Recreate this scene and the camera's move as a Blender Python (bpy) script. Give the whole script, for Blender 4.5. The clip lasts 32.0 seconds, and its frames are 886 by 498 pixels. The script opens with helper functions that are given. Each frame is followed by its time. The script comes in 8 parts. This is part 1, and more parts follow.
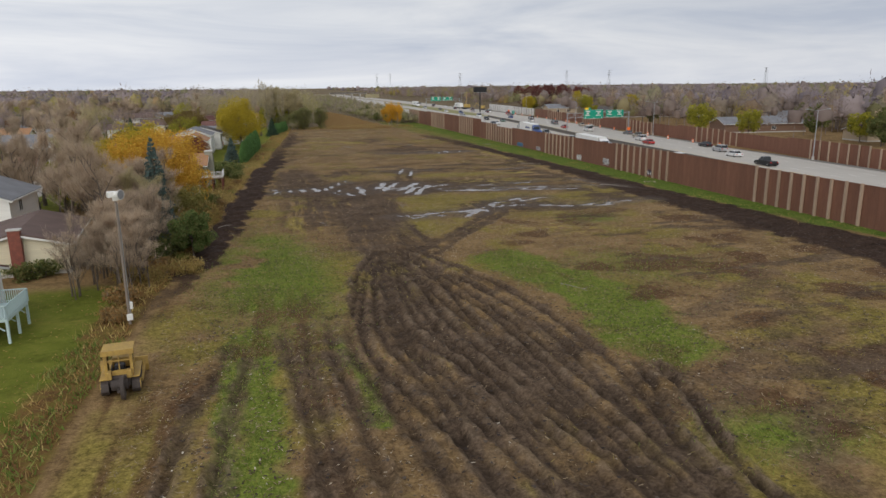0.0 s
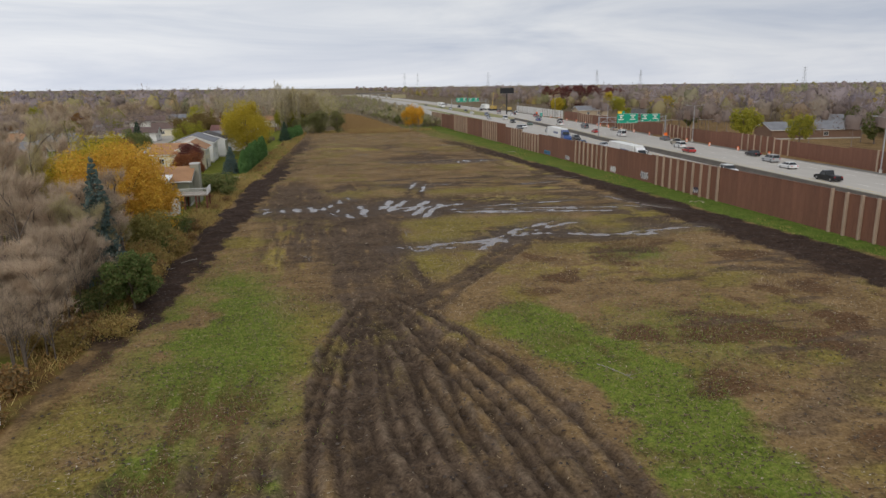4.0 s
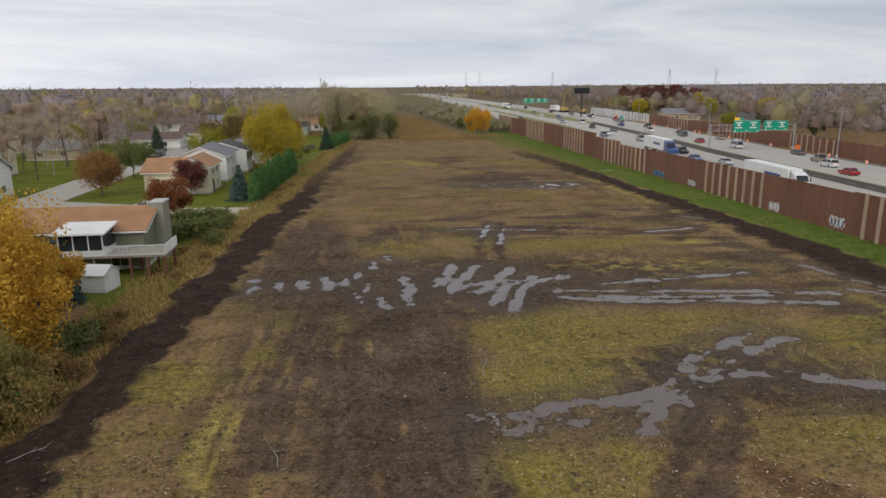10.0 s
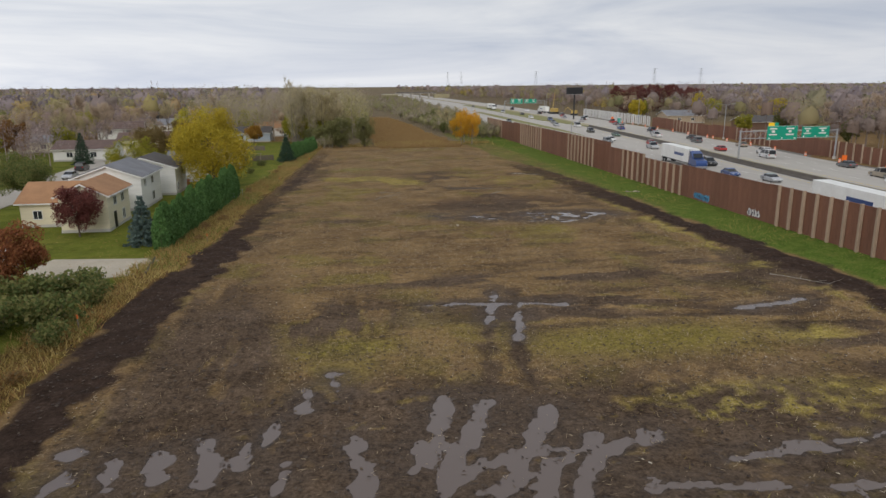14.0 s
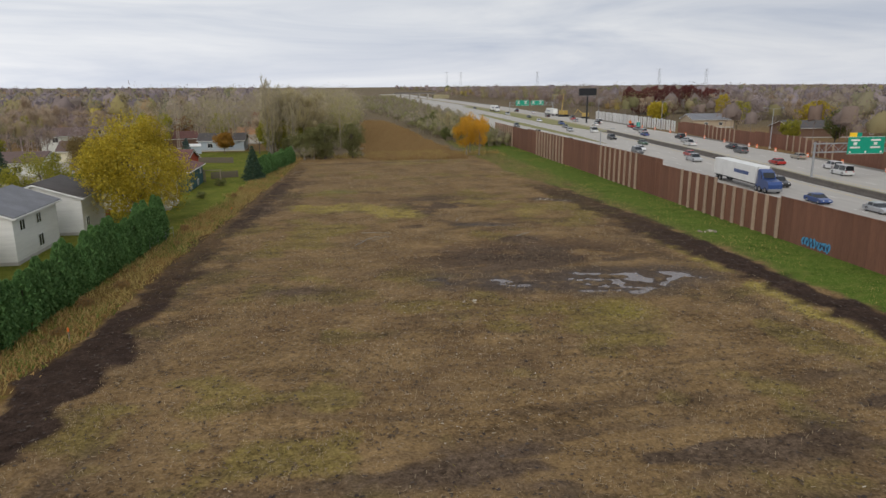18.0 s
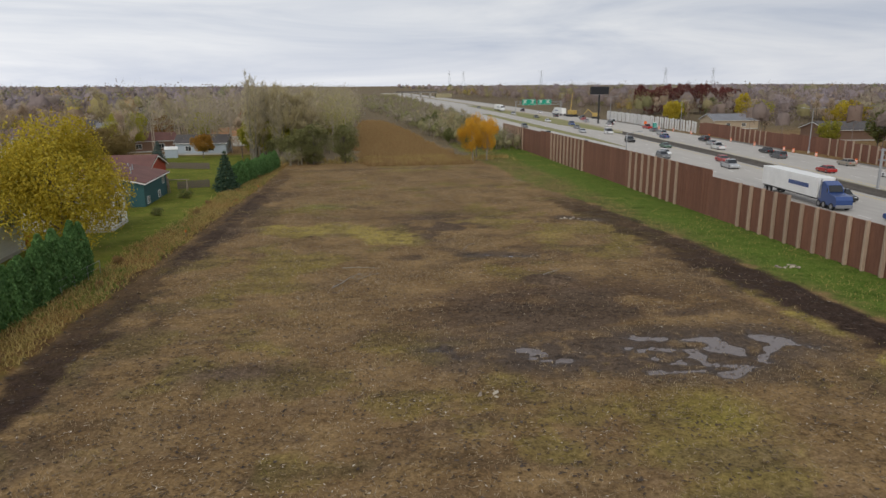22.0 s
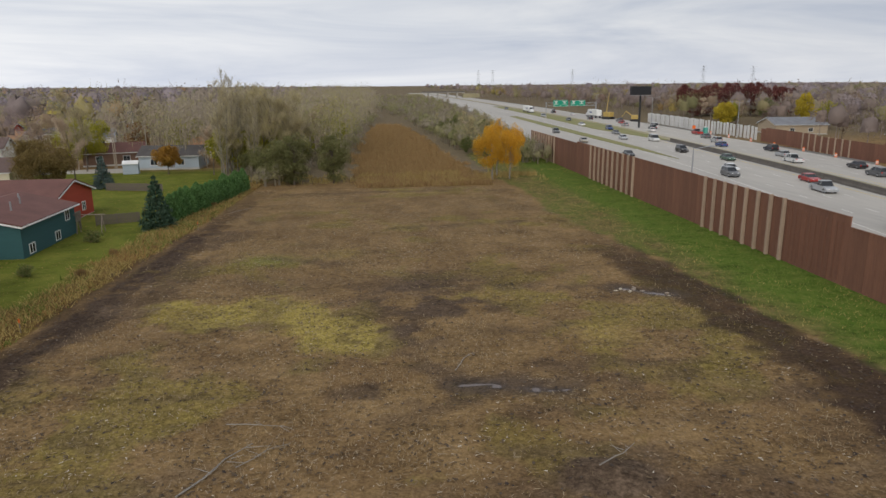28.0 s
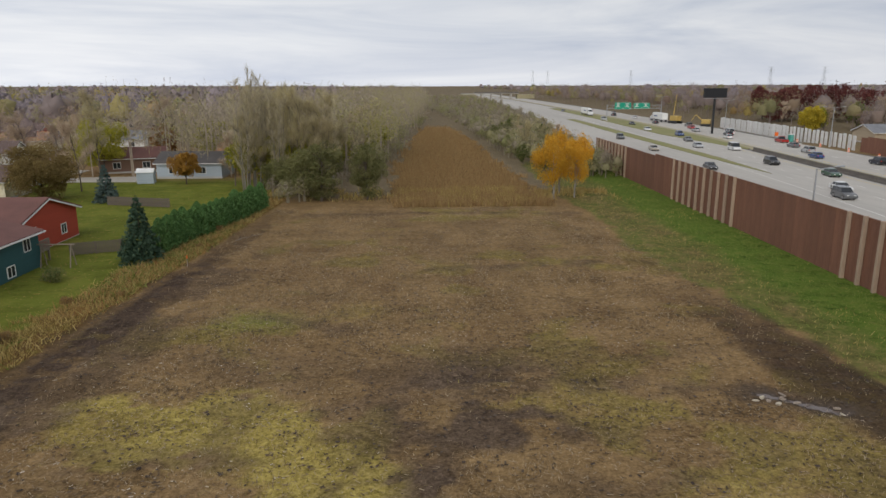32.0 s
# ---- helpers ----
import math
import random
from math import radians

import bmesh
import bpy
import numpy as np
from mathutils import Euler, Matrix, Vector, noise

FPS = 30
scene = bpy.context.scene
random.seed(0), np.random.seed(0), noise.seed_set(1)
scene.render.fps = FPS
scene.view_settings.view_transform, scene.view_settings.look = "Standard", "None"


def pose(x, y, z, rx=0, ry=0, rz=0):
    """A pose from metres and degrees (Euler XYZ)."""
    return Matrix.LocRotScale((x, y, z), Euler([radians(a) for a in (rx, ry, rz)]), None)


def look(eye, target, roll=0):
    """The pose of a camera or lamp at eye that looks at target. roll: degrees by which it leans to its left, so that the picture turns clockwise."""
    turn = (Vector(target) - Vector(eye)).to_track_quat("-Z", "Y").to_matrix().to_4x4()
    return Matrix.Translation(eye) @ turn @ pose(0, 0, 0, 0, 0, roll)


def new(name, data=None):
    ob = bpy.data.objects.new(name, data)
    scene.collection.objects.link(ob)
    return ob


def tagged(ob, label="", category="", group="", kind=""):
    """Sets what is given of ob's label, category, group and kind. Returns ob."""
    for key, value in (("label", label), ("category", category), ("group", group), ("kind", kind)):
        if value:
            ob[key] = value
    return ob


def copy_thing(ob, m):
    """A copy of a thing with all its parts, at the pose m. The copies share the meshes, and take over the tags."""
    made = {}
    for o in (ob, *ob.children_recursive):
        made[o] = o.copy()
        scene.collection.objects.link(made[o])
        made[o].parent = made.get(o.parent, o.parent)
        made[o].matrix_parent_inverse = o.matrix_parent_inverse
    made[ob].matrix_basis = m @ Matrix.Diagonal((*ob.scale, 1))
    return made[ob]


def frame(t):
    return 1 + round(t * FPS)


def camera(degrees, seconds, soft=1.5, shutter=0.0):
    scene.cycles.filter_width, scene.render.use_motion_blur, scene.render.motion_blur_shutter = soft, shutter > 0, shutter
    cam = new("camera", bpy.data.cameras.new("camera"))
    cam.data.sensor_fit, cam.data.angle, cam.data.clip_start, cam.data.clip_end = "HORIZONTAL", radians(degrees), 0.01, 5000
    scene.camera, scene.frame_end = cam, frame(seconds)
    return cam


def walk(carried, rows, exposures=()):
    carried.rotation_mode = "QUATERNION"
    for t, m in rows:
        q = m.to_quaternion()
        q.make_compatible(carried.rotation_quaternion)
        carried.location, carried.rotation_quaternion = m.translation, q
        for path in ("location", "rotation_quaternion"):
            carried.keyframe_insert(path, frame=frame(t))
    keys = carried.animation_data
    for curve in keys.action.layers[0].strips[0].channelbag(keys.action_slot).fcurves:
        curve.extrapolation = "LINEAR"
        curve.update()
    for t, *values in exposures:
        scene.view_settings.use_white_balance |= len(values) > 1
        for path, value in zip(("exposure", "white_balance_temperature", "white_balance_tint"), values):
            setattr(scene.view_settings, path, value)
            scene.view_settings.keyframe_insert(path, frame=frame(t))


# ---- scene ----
cam = camera(65.5, 32.0)
PATH = [
    (0, (2.173, 2.809, 16.888), (2.646, 4.696, 16.425), -0.6),
    (0.5, (2.643, 4.235, 16.915), (2.996, 6.148, 16.454), -0.4),
    (1, (3.291, 5.706, 17.061), (3.634, 7.621, 16.599), -0.4),
    (1.5, (3.957, 7.333, 17.181), (4.324, 9.244, 16.719), -0.4),
    (2, (4.74, 9.086, 17.272), (5.13, 10.992, 16.809), -0.5),
    (2.5, (5.599, 10.957, 17.327), (6.012, 12.859, 16.864), -0.5),
    (3, (6.635, 12.743, 17.406), (7.065, 14.64, 16.943), -0.6),
    (3.5, (7.377, 14.87, 17.524), (7.827, 16.762, 17.06), -0.6),
    (4, (7.951, 17.471, 17.623), (8.347, 19.375, 17.16), -0.6),
    (4.5, (8.845, 19.964, 17.726), (9.118, 21.891, 17.264), -0.4),
    (6.5, (10.671, 33.291, 17.61), (10.895, 35.224, 17.147), -0.5),
    (7, (11.033, 36.26, 17.633), (11.257, 38.193, 17.17), -0.4),
    (7.5, (11.467, 39.458, 17.627), (11.692, 41.39, 17.163), -0.4),
    (8, (11.785, 42.899, 17.655), (12.012, 44.831, 17.192), -0.4),
    (8.5, (12.029, 46.531, 17.669), (12.258, 48.463, 17.206), -0.3),
    (9, (12.264, 50.272, 17.689), (12.497, 52.204, 17.226), -0.3),
    (9.5, (12.528, 54.182, 17.698), (12.762, 56.113, 17.233), -0.4),
    (10, (12.841, 57.966, 17.574), (13.074, 59.897, 17.11), -0.4),
    (10.5, (13.162, 61.832, 17.495), (13.394, 63.763, 17.031), -0.4),
    (11, (13.558, 65.724, 17.439), (13.818, 67.652, 16.976), -0.4),
    (11.5, (13.888, 69.527, 17.453), (14.16, 71.453, 16.989), -0.4),
    (12, (14.33, 73.373, 17.474), (14.611, 75.298, 17.009), -0.4),
    (12.5, (14.778, 76.989, 17.449), (15.059, 78.914, 16.984), -0.4),
    (13, (15.391, 80.853, 17.451), (15.67, 82.778, 16.986), -0.4),
    (13.5, (15.982, 84.634, 17.439), (16.26, 86.559, 16.974), -0.4),
    (14, (16.439, 88.397, 17.454), (16.723, 90.322, 16.989), -0.4),
    (14.5, (16.839, 92.163, 17.405), (17.13, 94.086, 16.941), -0.4),
    (16.5, (18.429, 105.763, 17.403), (18.719, 107.687, 16.94), -0.2),
    (17, (18.843, 109.059, 17.381), (19.134, 110.982, 16.918), -0.2),
    (17.5, (19.181, 111.787, 17.431), (19.47, 113.71, 16.966), -0.2),
    (18, (20.211, 119.557, 17.44), (20.499, 121.481, 16.976), -0.3),
    (18.5, (20.574, 121.706, 17.457), (20.86, 123.631, 16.992), -0.3),
    (19, (21.243, 127.065, 17.223), (21.522, 128.99, 16.76), -0.2),
    (19.5, (21.458, 128.83, 17.121), (21.737, 130.755, 16.658), -0.1),
    (20, (21.639, 130.573, 17.06), (21.919, 132.498, 16.597), -0.2),
    (20.5, (21.916, 132.431, 16.939), (22.195, 134.356, 16.475), -0.2),
    (21, (22.14, 134.233, 16.925), (22.419, 136.158, 16.461), -0.1),
    (21.5, (22.351, 136.148, 16.954), (22.633, 138.073, 16.489), -0.2),
    (22, (22.778, 138.175, 16.869), (23.06, 140.099, 16.403), -0.2),
    (22.5, (23.258, 140.36, 16.801), (23.506, 142.289, 16.334), -0.2),
    (23, (23.807, 142.759, 16.637), (23.944, 144.699, 16.171), -0.0),
    (23.5, (24.459, 145.019, 16.612), (24.604, 146.959, 16.148), -0.0),
    (24, (25.062, 147.425, 16.618), (25.218, 149.364, 16.153), -0.1),
    (24.5, (25.682, 149.969, 16.708), (25.853, 151.907, 16.243), -0.2),
    (25, (26.4, 152.397, 16.872), (26.592, 154.332, 16.405), -0.3),
    (25.5, (27.018, 154.88, 16.936), (27.237, 156.813, 16.47), -0.2),
    (27.5, (29.737, 165.501, 17.063), (29.977, 167.431, 16.596), -0.3),
    (28, (30.301, 168.134, 17.036), (30.5, 170.068, 16.569), -0.4),
    (28.5, (30.895, 170.863, 16.93), (30.935, 172.808, 16.464), -0.2),
    (29, (31.248, 173.378, 16.973), (31.236, 175.323, 16.507), -0.1),
    (29.5, (31.557, 175.713, 17.056), (31.539, 177.658, 16.59), -0.1),
    (30, (31.845, 178.055, 17.16), (31.832, 179.999, 16.693), -0.1),
    (30.5, (32.038, 180.44, 17.192), (32.052, 182.385, 16.726), -0.1),
    (31, (32.152, 182.753, 17.175), (32.196, 184.697, 16.709), -0.1),
    (31.5, (32.237, 184.969, 17.172), (32.285, 186.913, 16.705), -0.2),
    (32, (32.106, 187.101, 17.101), (32.161, 189.045, 16.635), -0.1),
]
walk(cam, [(t, look(eye, target, roll)) for t, eye, target, roll in PATH])


# ---- light ----
SUN_EL, SUN_AZ = radians(31), radians(202)
world = bpy.data.worlds.new("overcast_sky")
scene.world = world
world.use_nodes = True
wn, wl = world.node_tree.nodes, world.node_tree.links
sky = wn.new("ShaderNodeTexSky")
sky.sky_type, sky.sun_disc = "NISHITA", False
sky.sun_elevation, sky.sun_rotation = SUN_EL, SUN_AZ
sky.air_density, sky.dust_density = 1.0, 3.0
wc = wn.new("ShaderNodeTexCoord")
wmap = wn.new("ShaderNodeMapping")
wmap.inputs["Scale"].default_value = (1.1, 1.6, 9.0)
wl.new(wc.outputs["Generated"], wmap.inputs["Vector"])
wnoise = wn.new("ShaderNodeTexNoise")
wnoise.inputs["Scale"].default_value, wnoise.inputs["Detail"].default_value = 1.6, 6.0
wnoise.inputs["Roughness"].default_value, wnoise.inputs["Distortion"].default_value = 0.58, 0.6
wl.new(wmap.outputs["Vector"], wnoise.inputs["Vector"])
wramp = wn.new("ShaderNodeValToRGB")
wramp.color_ramp.elements[0].position, wramp.color_ramp.elements[0].color = 0.32, (0.57, 0.62, 0.735, 1)
wramp.color_ramp.elements[1].position, wramp.color_ramp.elements[1].color = 0.68, (0.94, 0.945, 0.965, 1)
wl.new(wnoise.outputs["Fac"], wramp.inputs["Fac"])
wsky = wn.new("ShaderNodeMixRGB")
wsky.blend_type, wsky.inputs["Fac"].default_value = "MULTIPLY", 1.0
wsky.inputs["Color2"].default_value = (0.09, 0.09, 0.09, 1)
wl.new(sky.outputs["Color"], wsky.inputs["Color1"])
wmix = wn.new("ShaderNodeMixRGB")
wmix.inputs["Fac"].default_value = 0.88
wl.new(wsky.outputs["Color"], wmix.inputs["Color1"])
wl.new(wramp.outputs["Color"], wmix.inputs["Color2"])
# the cloud is brighter on the sun's side and along the horizon
wsep = wn.new("ShaderNodeSeparateXYZ")
wl.new(wc.outputs["Generated"], wsep.inputs["Vector"])
wside, wup = wn.new("ShaderNodeMapRange"), wn.new("ShaderNodeMapRange")
for node, src, lo, hi, a, b in ((wside, "X", -0.6, 0.6, 1.06, 0.87), (wup, "Z", 0.0, 0.14, 1.06, 0.87)):
    node.inputs["From Min"].default_value, node.inputs["From Max"].default_value = lo, hi
    node.inputs["To Min"].default_value, node.inputs["To Max"].default_value = a, b
    wl.new(wsep.outputs[src], node.inputs["Value"])
wmul = wn.new("ShaderNodeMath")
wmul.operation = "MULTIPLY"
wl.new(wside.outputs["Result"], wmul.inputs[0])
wl.new(wup.outputs["Result"], wmul.inputs[1])
wfin = wn.new("ShaderNodeMixRGB")
wfin.blend_type, wfin.inputs["Fac"].default_value = "MULTIPLY", 1.0
wl.new(wmix.outputs["Color"], wfin.inputs["Color1"])
wl.new(wmul.outputs[0], wfin.inputs["Color2"])
wl.new(wfin.outputs["Color"], wn["Background"].inputs["Color"])
wn["Background"].inputs["Strength"].default_value = 1.05

sun = new("sun", bpy.data.lights.new("sun", "SUN"))
sun.data.energy, sun.data.angle, sun.data.color = 1.35, radians(60), (1.0, 0.96, 0.9)
sun.matrix_world = look((0, 0, 60), (-60 * math.sin(SUN_AZ) / math.tan(SUN_EL), -60 * math.cos(SUN_AZ) / math.tan(SUN_EL), 0))


# ---- materials ----
def node_mat(name):
    m = bpy.data.materials.new(name)
    m.use_nodes = True
    return m, m.node_tree.nodes, m.node_tree.links, m.node_tree.nodes["Principled BSDF"]


def rgb(c):
    return (c[0], c[1], c[2], 1.0)


def mat(name, col, col2=None, rough=0.8, metal=0.0, scale=0.8, fine=12.0, bump=0.25, rnd=0.0, stretch=(1, 1, 1), spec=0.5):
    """Two scales of stain and grain between two colours, with a fine relief; rnd varies whole objects."""
    m, n, l, b = node_mat(name)
    col2 = col2 or tuple(c * 0.72 for c in col)
    tc, mp = n.new("ShaderNodeTexCoord"), n.new("ShaderNodeMapping")
    mp.inputs["Scale"].default_value = stretch
    l.new(tc.outputs["Object"], mp.inputs["Vector"])
    n1, n2 = n.new("ShaderNodeTexNoise"), n.new("ShaderNodeTexNoise")
    for nn, s, d in ((n1, scale, 4.0), (n2, fine, 3.0)):
        nn.inputs["Scale"].default_value, nn.inputs["Detail"].default_value = s, d
        l.new(mp.outputs["Vector"], nn.inputs["Vector"])
    add = n.new("ShaderNodeMath")
    add.operation = "MULTIPLY_ADD"
    add.inputs[1].default_value = 0.45
    l.new(n2.outputs["Fac"], add.inputs[0])
    half = n.new("ShaderNodeMath")
    half.operation, half.inputs[1].default_value = "MULTIPLY", 0.55
    l.new(n1.outputs["Fac"], half.inputs[0])
    l.new(half.outputs[0], add.inputs[2])
    ramp = n.new("ShaderNodeValToRGB")
    ramp.color_ramp.elements[0].position, ramp.color_ramp.elements[0].color = 0.33, rgb(col2)
    ramp.color_ramp.elements[1].position, ramp.color_ramp.elements[1].color = 0.66, rgb(col)
    l.new(add.outputs[0], ramp.inputs["Fac"])
    last = ramp.outputs["Color"]
    if rnd:
        oi, hs, mr = n.new("ShaderNodeObjectInfo"), n.new("ShaderNodeHueSaturation"), n.new("ShaderNodeMapRange")
        mr.inputs["To Min"].default_value, mr.inputs["To Max"].default_value = 1 - rnd, 1 + rnd
        l.new(oi.outputs["Random"], mr.inputs["Value"])
        l.new(mr.outputs["Result"], hs.inputs["Value"])
        l.new(last, hs.inputs["Color"])
        last = hs.outputs["Color"]
    l.new(last, b.inputs["Base Color"])
    if bump:
        bp = n.new("ShaderNodeBump")
        bp.inputs["Strength"].default_value, bp.inputs["Distance"].default_value = bump, 0.03
        l.new(n2.outputs["Fac"], bp.inputs["Height"])
        l.new(bp.outputs["Normal"], b.inputs["Normal"])
    b.inputs["Roughness"].default_value, b.inputs["Metallic"].default_value = rough, metal
    b.inputs["Specular IOR Level"].default_value = spec
    return m


def leaf_mat(name, cols, clear=0.3, rnd=0.12):
    """Leaves and twigs: each piece takes its own colour of a range, with light through it."""
    m, n, l, b = node_mat(name)
    geo, ramp = n.new("ShaderNodeNewGeometry"), n.new("ShaderNodeValToRGB")
    el = ramp.color_ramp.elements
    while len(el) < len(cols):
        el.new(0.5)
    for k, c in enumerate(cols):
        el[k].position, el[k].color = k / (len(cols) - 1), rgb(c)
    l.new(geo.outputs["Random Per Island"], ramp.inputs["Fac"])
    oi, hs, mr = n.new("ShaderNodeObjectInfo"), n.new("ShaderNodeHueSaturation"), n.new("ShaderNodeMapRange")
    mr.inputs["To Min"].default_value, mr.inputs["To Max"].default_value = 1 - rnd, 1 + rnd
    l.new(oi.outputs["Random"], mr.inputs["Value"])
    l.new(mr.outputs["Result"], hs.inputs["Value"])
    l.new(ramp.outputs["Color"], hs.inputs["Color"])
    l.new(hs.outputs["Color"], b.inputs["Base Color"])
    b.inputs["Roughness"].default_value, b.inputs["Specular IOR Level"].default_value = 0.75, 0.2
    tr, mx = n.new("ShaderNodeBsdfTranslucent"), n.new("ShaderNodeMixShader")
    l.new(hs.outputs["Color"], tr.inputs["Color"])
    mx.inputs["Fac"].default_value = clear
    l.new(b.outputs["BSDF"], mx.inputs[1])
    l.new(tr.outputs["BSDF"], mx.inputs[2])
    l.new(mx.outputs["Shader"], n["Material Output"].inputs["Surface"])
    return m


def plain(name, col, rough=0.5, metal=0.0):
    m, n, l, b = node_mat(name)
    b.inputs["Base Color"].default_value = rgb(col)
    b.inputs["Roughness"].default_value, b.inputs["Metallic"].default_value = rough, metal
    return m


M_CONCRETE = mat("road_concrete", (0.46, 0.43, 0.38), (0.36, 0.335, 0.30), rough=0.85, scale=0.05, fine=1.2, stretch=(1, 0.12, 1))
M_SHOULDER = mat("shoulder_asphalt", (0.20, 0.19, 0.17), (0.13, 0.12, 0.11), rough=0.9, scale=0.1, fine=3)
M_BARRIER = mat("barrier_dark_concrete", (0.16, 0.14, 0.12), (0.09, 0.08, 0.07), rough=0.9, scale=0.3, fine=4)
M_LINE = mat("lane_paint", (0.75, 0.74, 0.70), (0.55, 0.54, 0.50), rough=0.7)
M_YLINE = mat("yellow_lane_paint", (0.70, 0.52, 0.10), (0.5, 0.38, 0.1), rough=0.7)
M_WALL = mat("stained_wall_boards", (0.222, 0.100, 0.060), (0.140, 0.062, 0.039), rough=0.85, scale=0.5, fine=5, stretch=(1, 2.2, 0.25), rnd=0.10)
M_POST = mat("weathered_wall_post", (0.43, 0.32, 0.23), (0.29, 0.21, 0.15), rough=0.85, scale=0.8, fine=6, stretch=(1, 1, 0.3), rnd=0.12)
M_WHITEPANEL = mat("new_concrete_panel", (0.68, 0.67, 0.64), (0.52, 0.51, 0.49), rough=0.8, rnd=0.08)
M_GLASS = plain("window_glass", (0.03, 0.035, 0.04), 0.08)
M_WHITE = mat("white_paint", (0.80, 0.80, 0.77), (0.66, 0.66, 0.63), rough=0.6, scale=0.6, fine=8)
M_STEEL = mat("galvanised_steel", (0.42, 0.43, 0.44), (0.30, 0.31, 0.32), rough=0.5, metal=0.6)
M_WOODPOLE = mat("grey_wood_pole", (0.26, 0.22, 0.18), (0.16, 0.13, 0.11), stretch=(1, 1, 0.15))
M_BARK = mat("tree_bark", (0.17, 0.135, 0.105), (0.09, 0.07, 0.055), rough=0.95, scale=2, fine=14, stretch=(1, 1, 0.3))
M_PALEBARK = mat("pale_bark", (0.35, 0.32, 0.275), (0.20, 0.18, 0.155), rough=0.9, scale=2, fine=10)
M_POPLAR = mat("grey_poplar_bark", (0.27, 0.245, 0.205), (0.16, 0.145, 0.12), rough=0.9, scale=2, fine=10)
M_RUBBER = plain("tyre_rubber", (0.02, 0.02, 0.02), 0.8)
M_RIM = plain("wheel_rim", (0.35, 0.35, 0.36), 0.35, 0.8)
M_BLACK = plain("black_trim", (0.015, 0.015, 0.017), 0.5)
M_GREENSIGN = plain("green_sign_sheet", (0.0, 0.27, 0.17), 0.45)
M_YELLOWSIGN = plain("yellow_sign_sheet", (0.85, 0.55, 0.02), 0.45)
M_RED = plain("red_lamp_lens", (0.45, 0.02, 0.02), 0.3)
M_ORANGE = plain("orange_plastic", (0.80, 0.16, 0.02), 0.5)


# ---- mesh helpers ----
def mesh_of(bm, name):
    me = bpy.data.meshes.new(name)
    bm.to_mesh(me)
    bm.free()
    return me


def part(name, bm, material, parent=None, label=""):
    """One mesh object from a bmesh (or a mesh that is shared), under a thing or a part."""
    me = bm if isinstance(bm, bpy.types.Mesh) else mesh_of(bm, name)
    if material and not me.materials:
        me.materials.append(material)
    ob = new(name, me)
    if parent:
        ob.parent = parent
    return tagged(ob, label) if label else ob


def thing(name, m, label, category, group="", kind=""):
    e = new(name)
    e.matrix_world = m
    e.empty_display_size = 0.3
    return tagged(e, label, category, group, kind)


def box(bm, x0, x1, y0, y1, z0, z1, bevel=0.0):
    r = bmesh.ops.create_cube(bm, size=1.0)
    vs = r["verts"]
    for v in vs:
        v.co = Vector((x0 if v.co.x < 0 else x1, y0 if v.co.y < 0 else y1, z0 if v.co.z < 0 else z1))
    if bevel:
        es = list({e for v in vs for e in v.link_edges})
        bmesh.ops.bevel(bm, geom=es, offset=bevel, segments=1, affect="EDGES")
    return vs


def bx(x0, x1, y0, y1, z0, z1, bevel=0.0):
    bm = bmesh.new()
    box(bm, x0, x1, y0, y1, z0, z1, bevel)
    return bm


def cyl(bm, p, q, r0, r1=None, seg=8):
    """A tapered round bar from p to q."""
    p, q = Vector(p), Vector(q)
    r1 = r0 if r1 is None else r1
    d = (q - p).normalized()
    a = d.orthogonal().normalized()
    b = d.cross(a)
    rings = []
    for c, r in ((p, r0), (q, r1)):
        rings.append([bm.verts.new(c + (a * math.cos(2 * math.pi * k / seg) + b * math.sin(2 * math.pi * k / seg)) * r) for k in range(seg)])
    for k in range(seg):
        bm.faces.new((rings[0][k], rings[0][(k + 1) % seg], rings[1][(k + 1) % seg], rings[1][k]))
    bm.faces.new(rings[0][::-1])
    bm.faces.new(rings[1])
    return bm


def rod(p, q, r0, r1=None, seg=8):
    return cyl(bmesh.new(), p, q, r0, r1, seg)


def prism(pts, x0, x1, axis="x"):
    """A profile of (u, z) pairs drawn out along x or y."""
    bm = bmesh.new()
    ends = []
    for a in (x0, x1):
        ends.append([bm.verts.new((a, u, z) if axis == "x" else (u, a, z)) for u, z in pts])
    n = len(pts)
    for k in range(n):
        bm.faces.new((ends[0][k], ends[0][(k + 1) % n], ends[1][(k + 1) % n], ends[1][k]))
    bm.faces.new(ends[0][::-1])
    bm.faces.new(ends[1])
    bmesh.ops.recalc_face_normals(bm, faces=bm.faces)
    return bm


def fast_mesh(name, verts, tris, material):
    """A mesh from arrays: verts (n, 3), tris (m, 3)."""
    me = bpy.data.meshes.new(name)
    me.vertices.add(len(verts))
    me.vertices.foreach_set("co", np.ascontiguousarray(verts, np.float32).ravel())
    k = tris.shape[1]
    me.loops.add(tris.size)
    me.loops.foreach_set("vertex_index", np.ascontiguousarray(tris, np.int32).ravel())
    me.polygons.add(len(tris))
    me.polygons.foreach_set("loop_start", np.arange(0, tris.size, k, dtype=np.int32))
    me.polygons.foreach_set("loop_total", np.full(len(tris), k, np.int32))
    me.update(calc_edges=True)
    if material:
        me.materials.append(material)
    return me


# ---- noise on arrays ----
def hashed(i, j, seed):
    h = (i * 374761393 + j * 668265263 + seed * 974634321) & 0xFFFFFFFF
    h = ((h ^ (h >> 13)) * 1274126177) & 0xFFFFFFFF
    return ((h ^ (h >> 16)) & 0xFFFF) / 65535.0


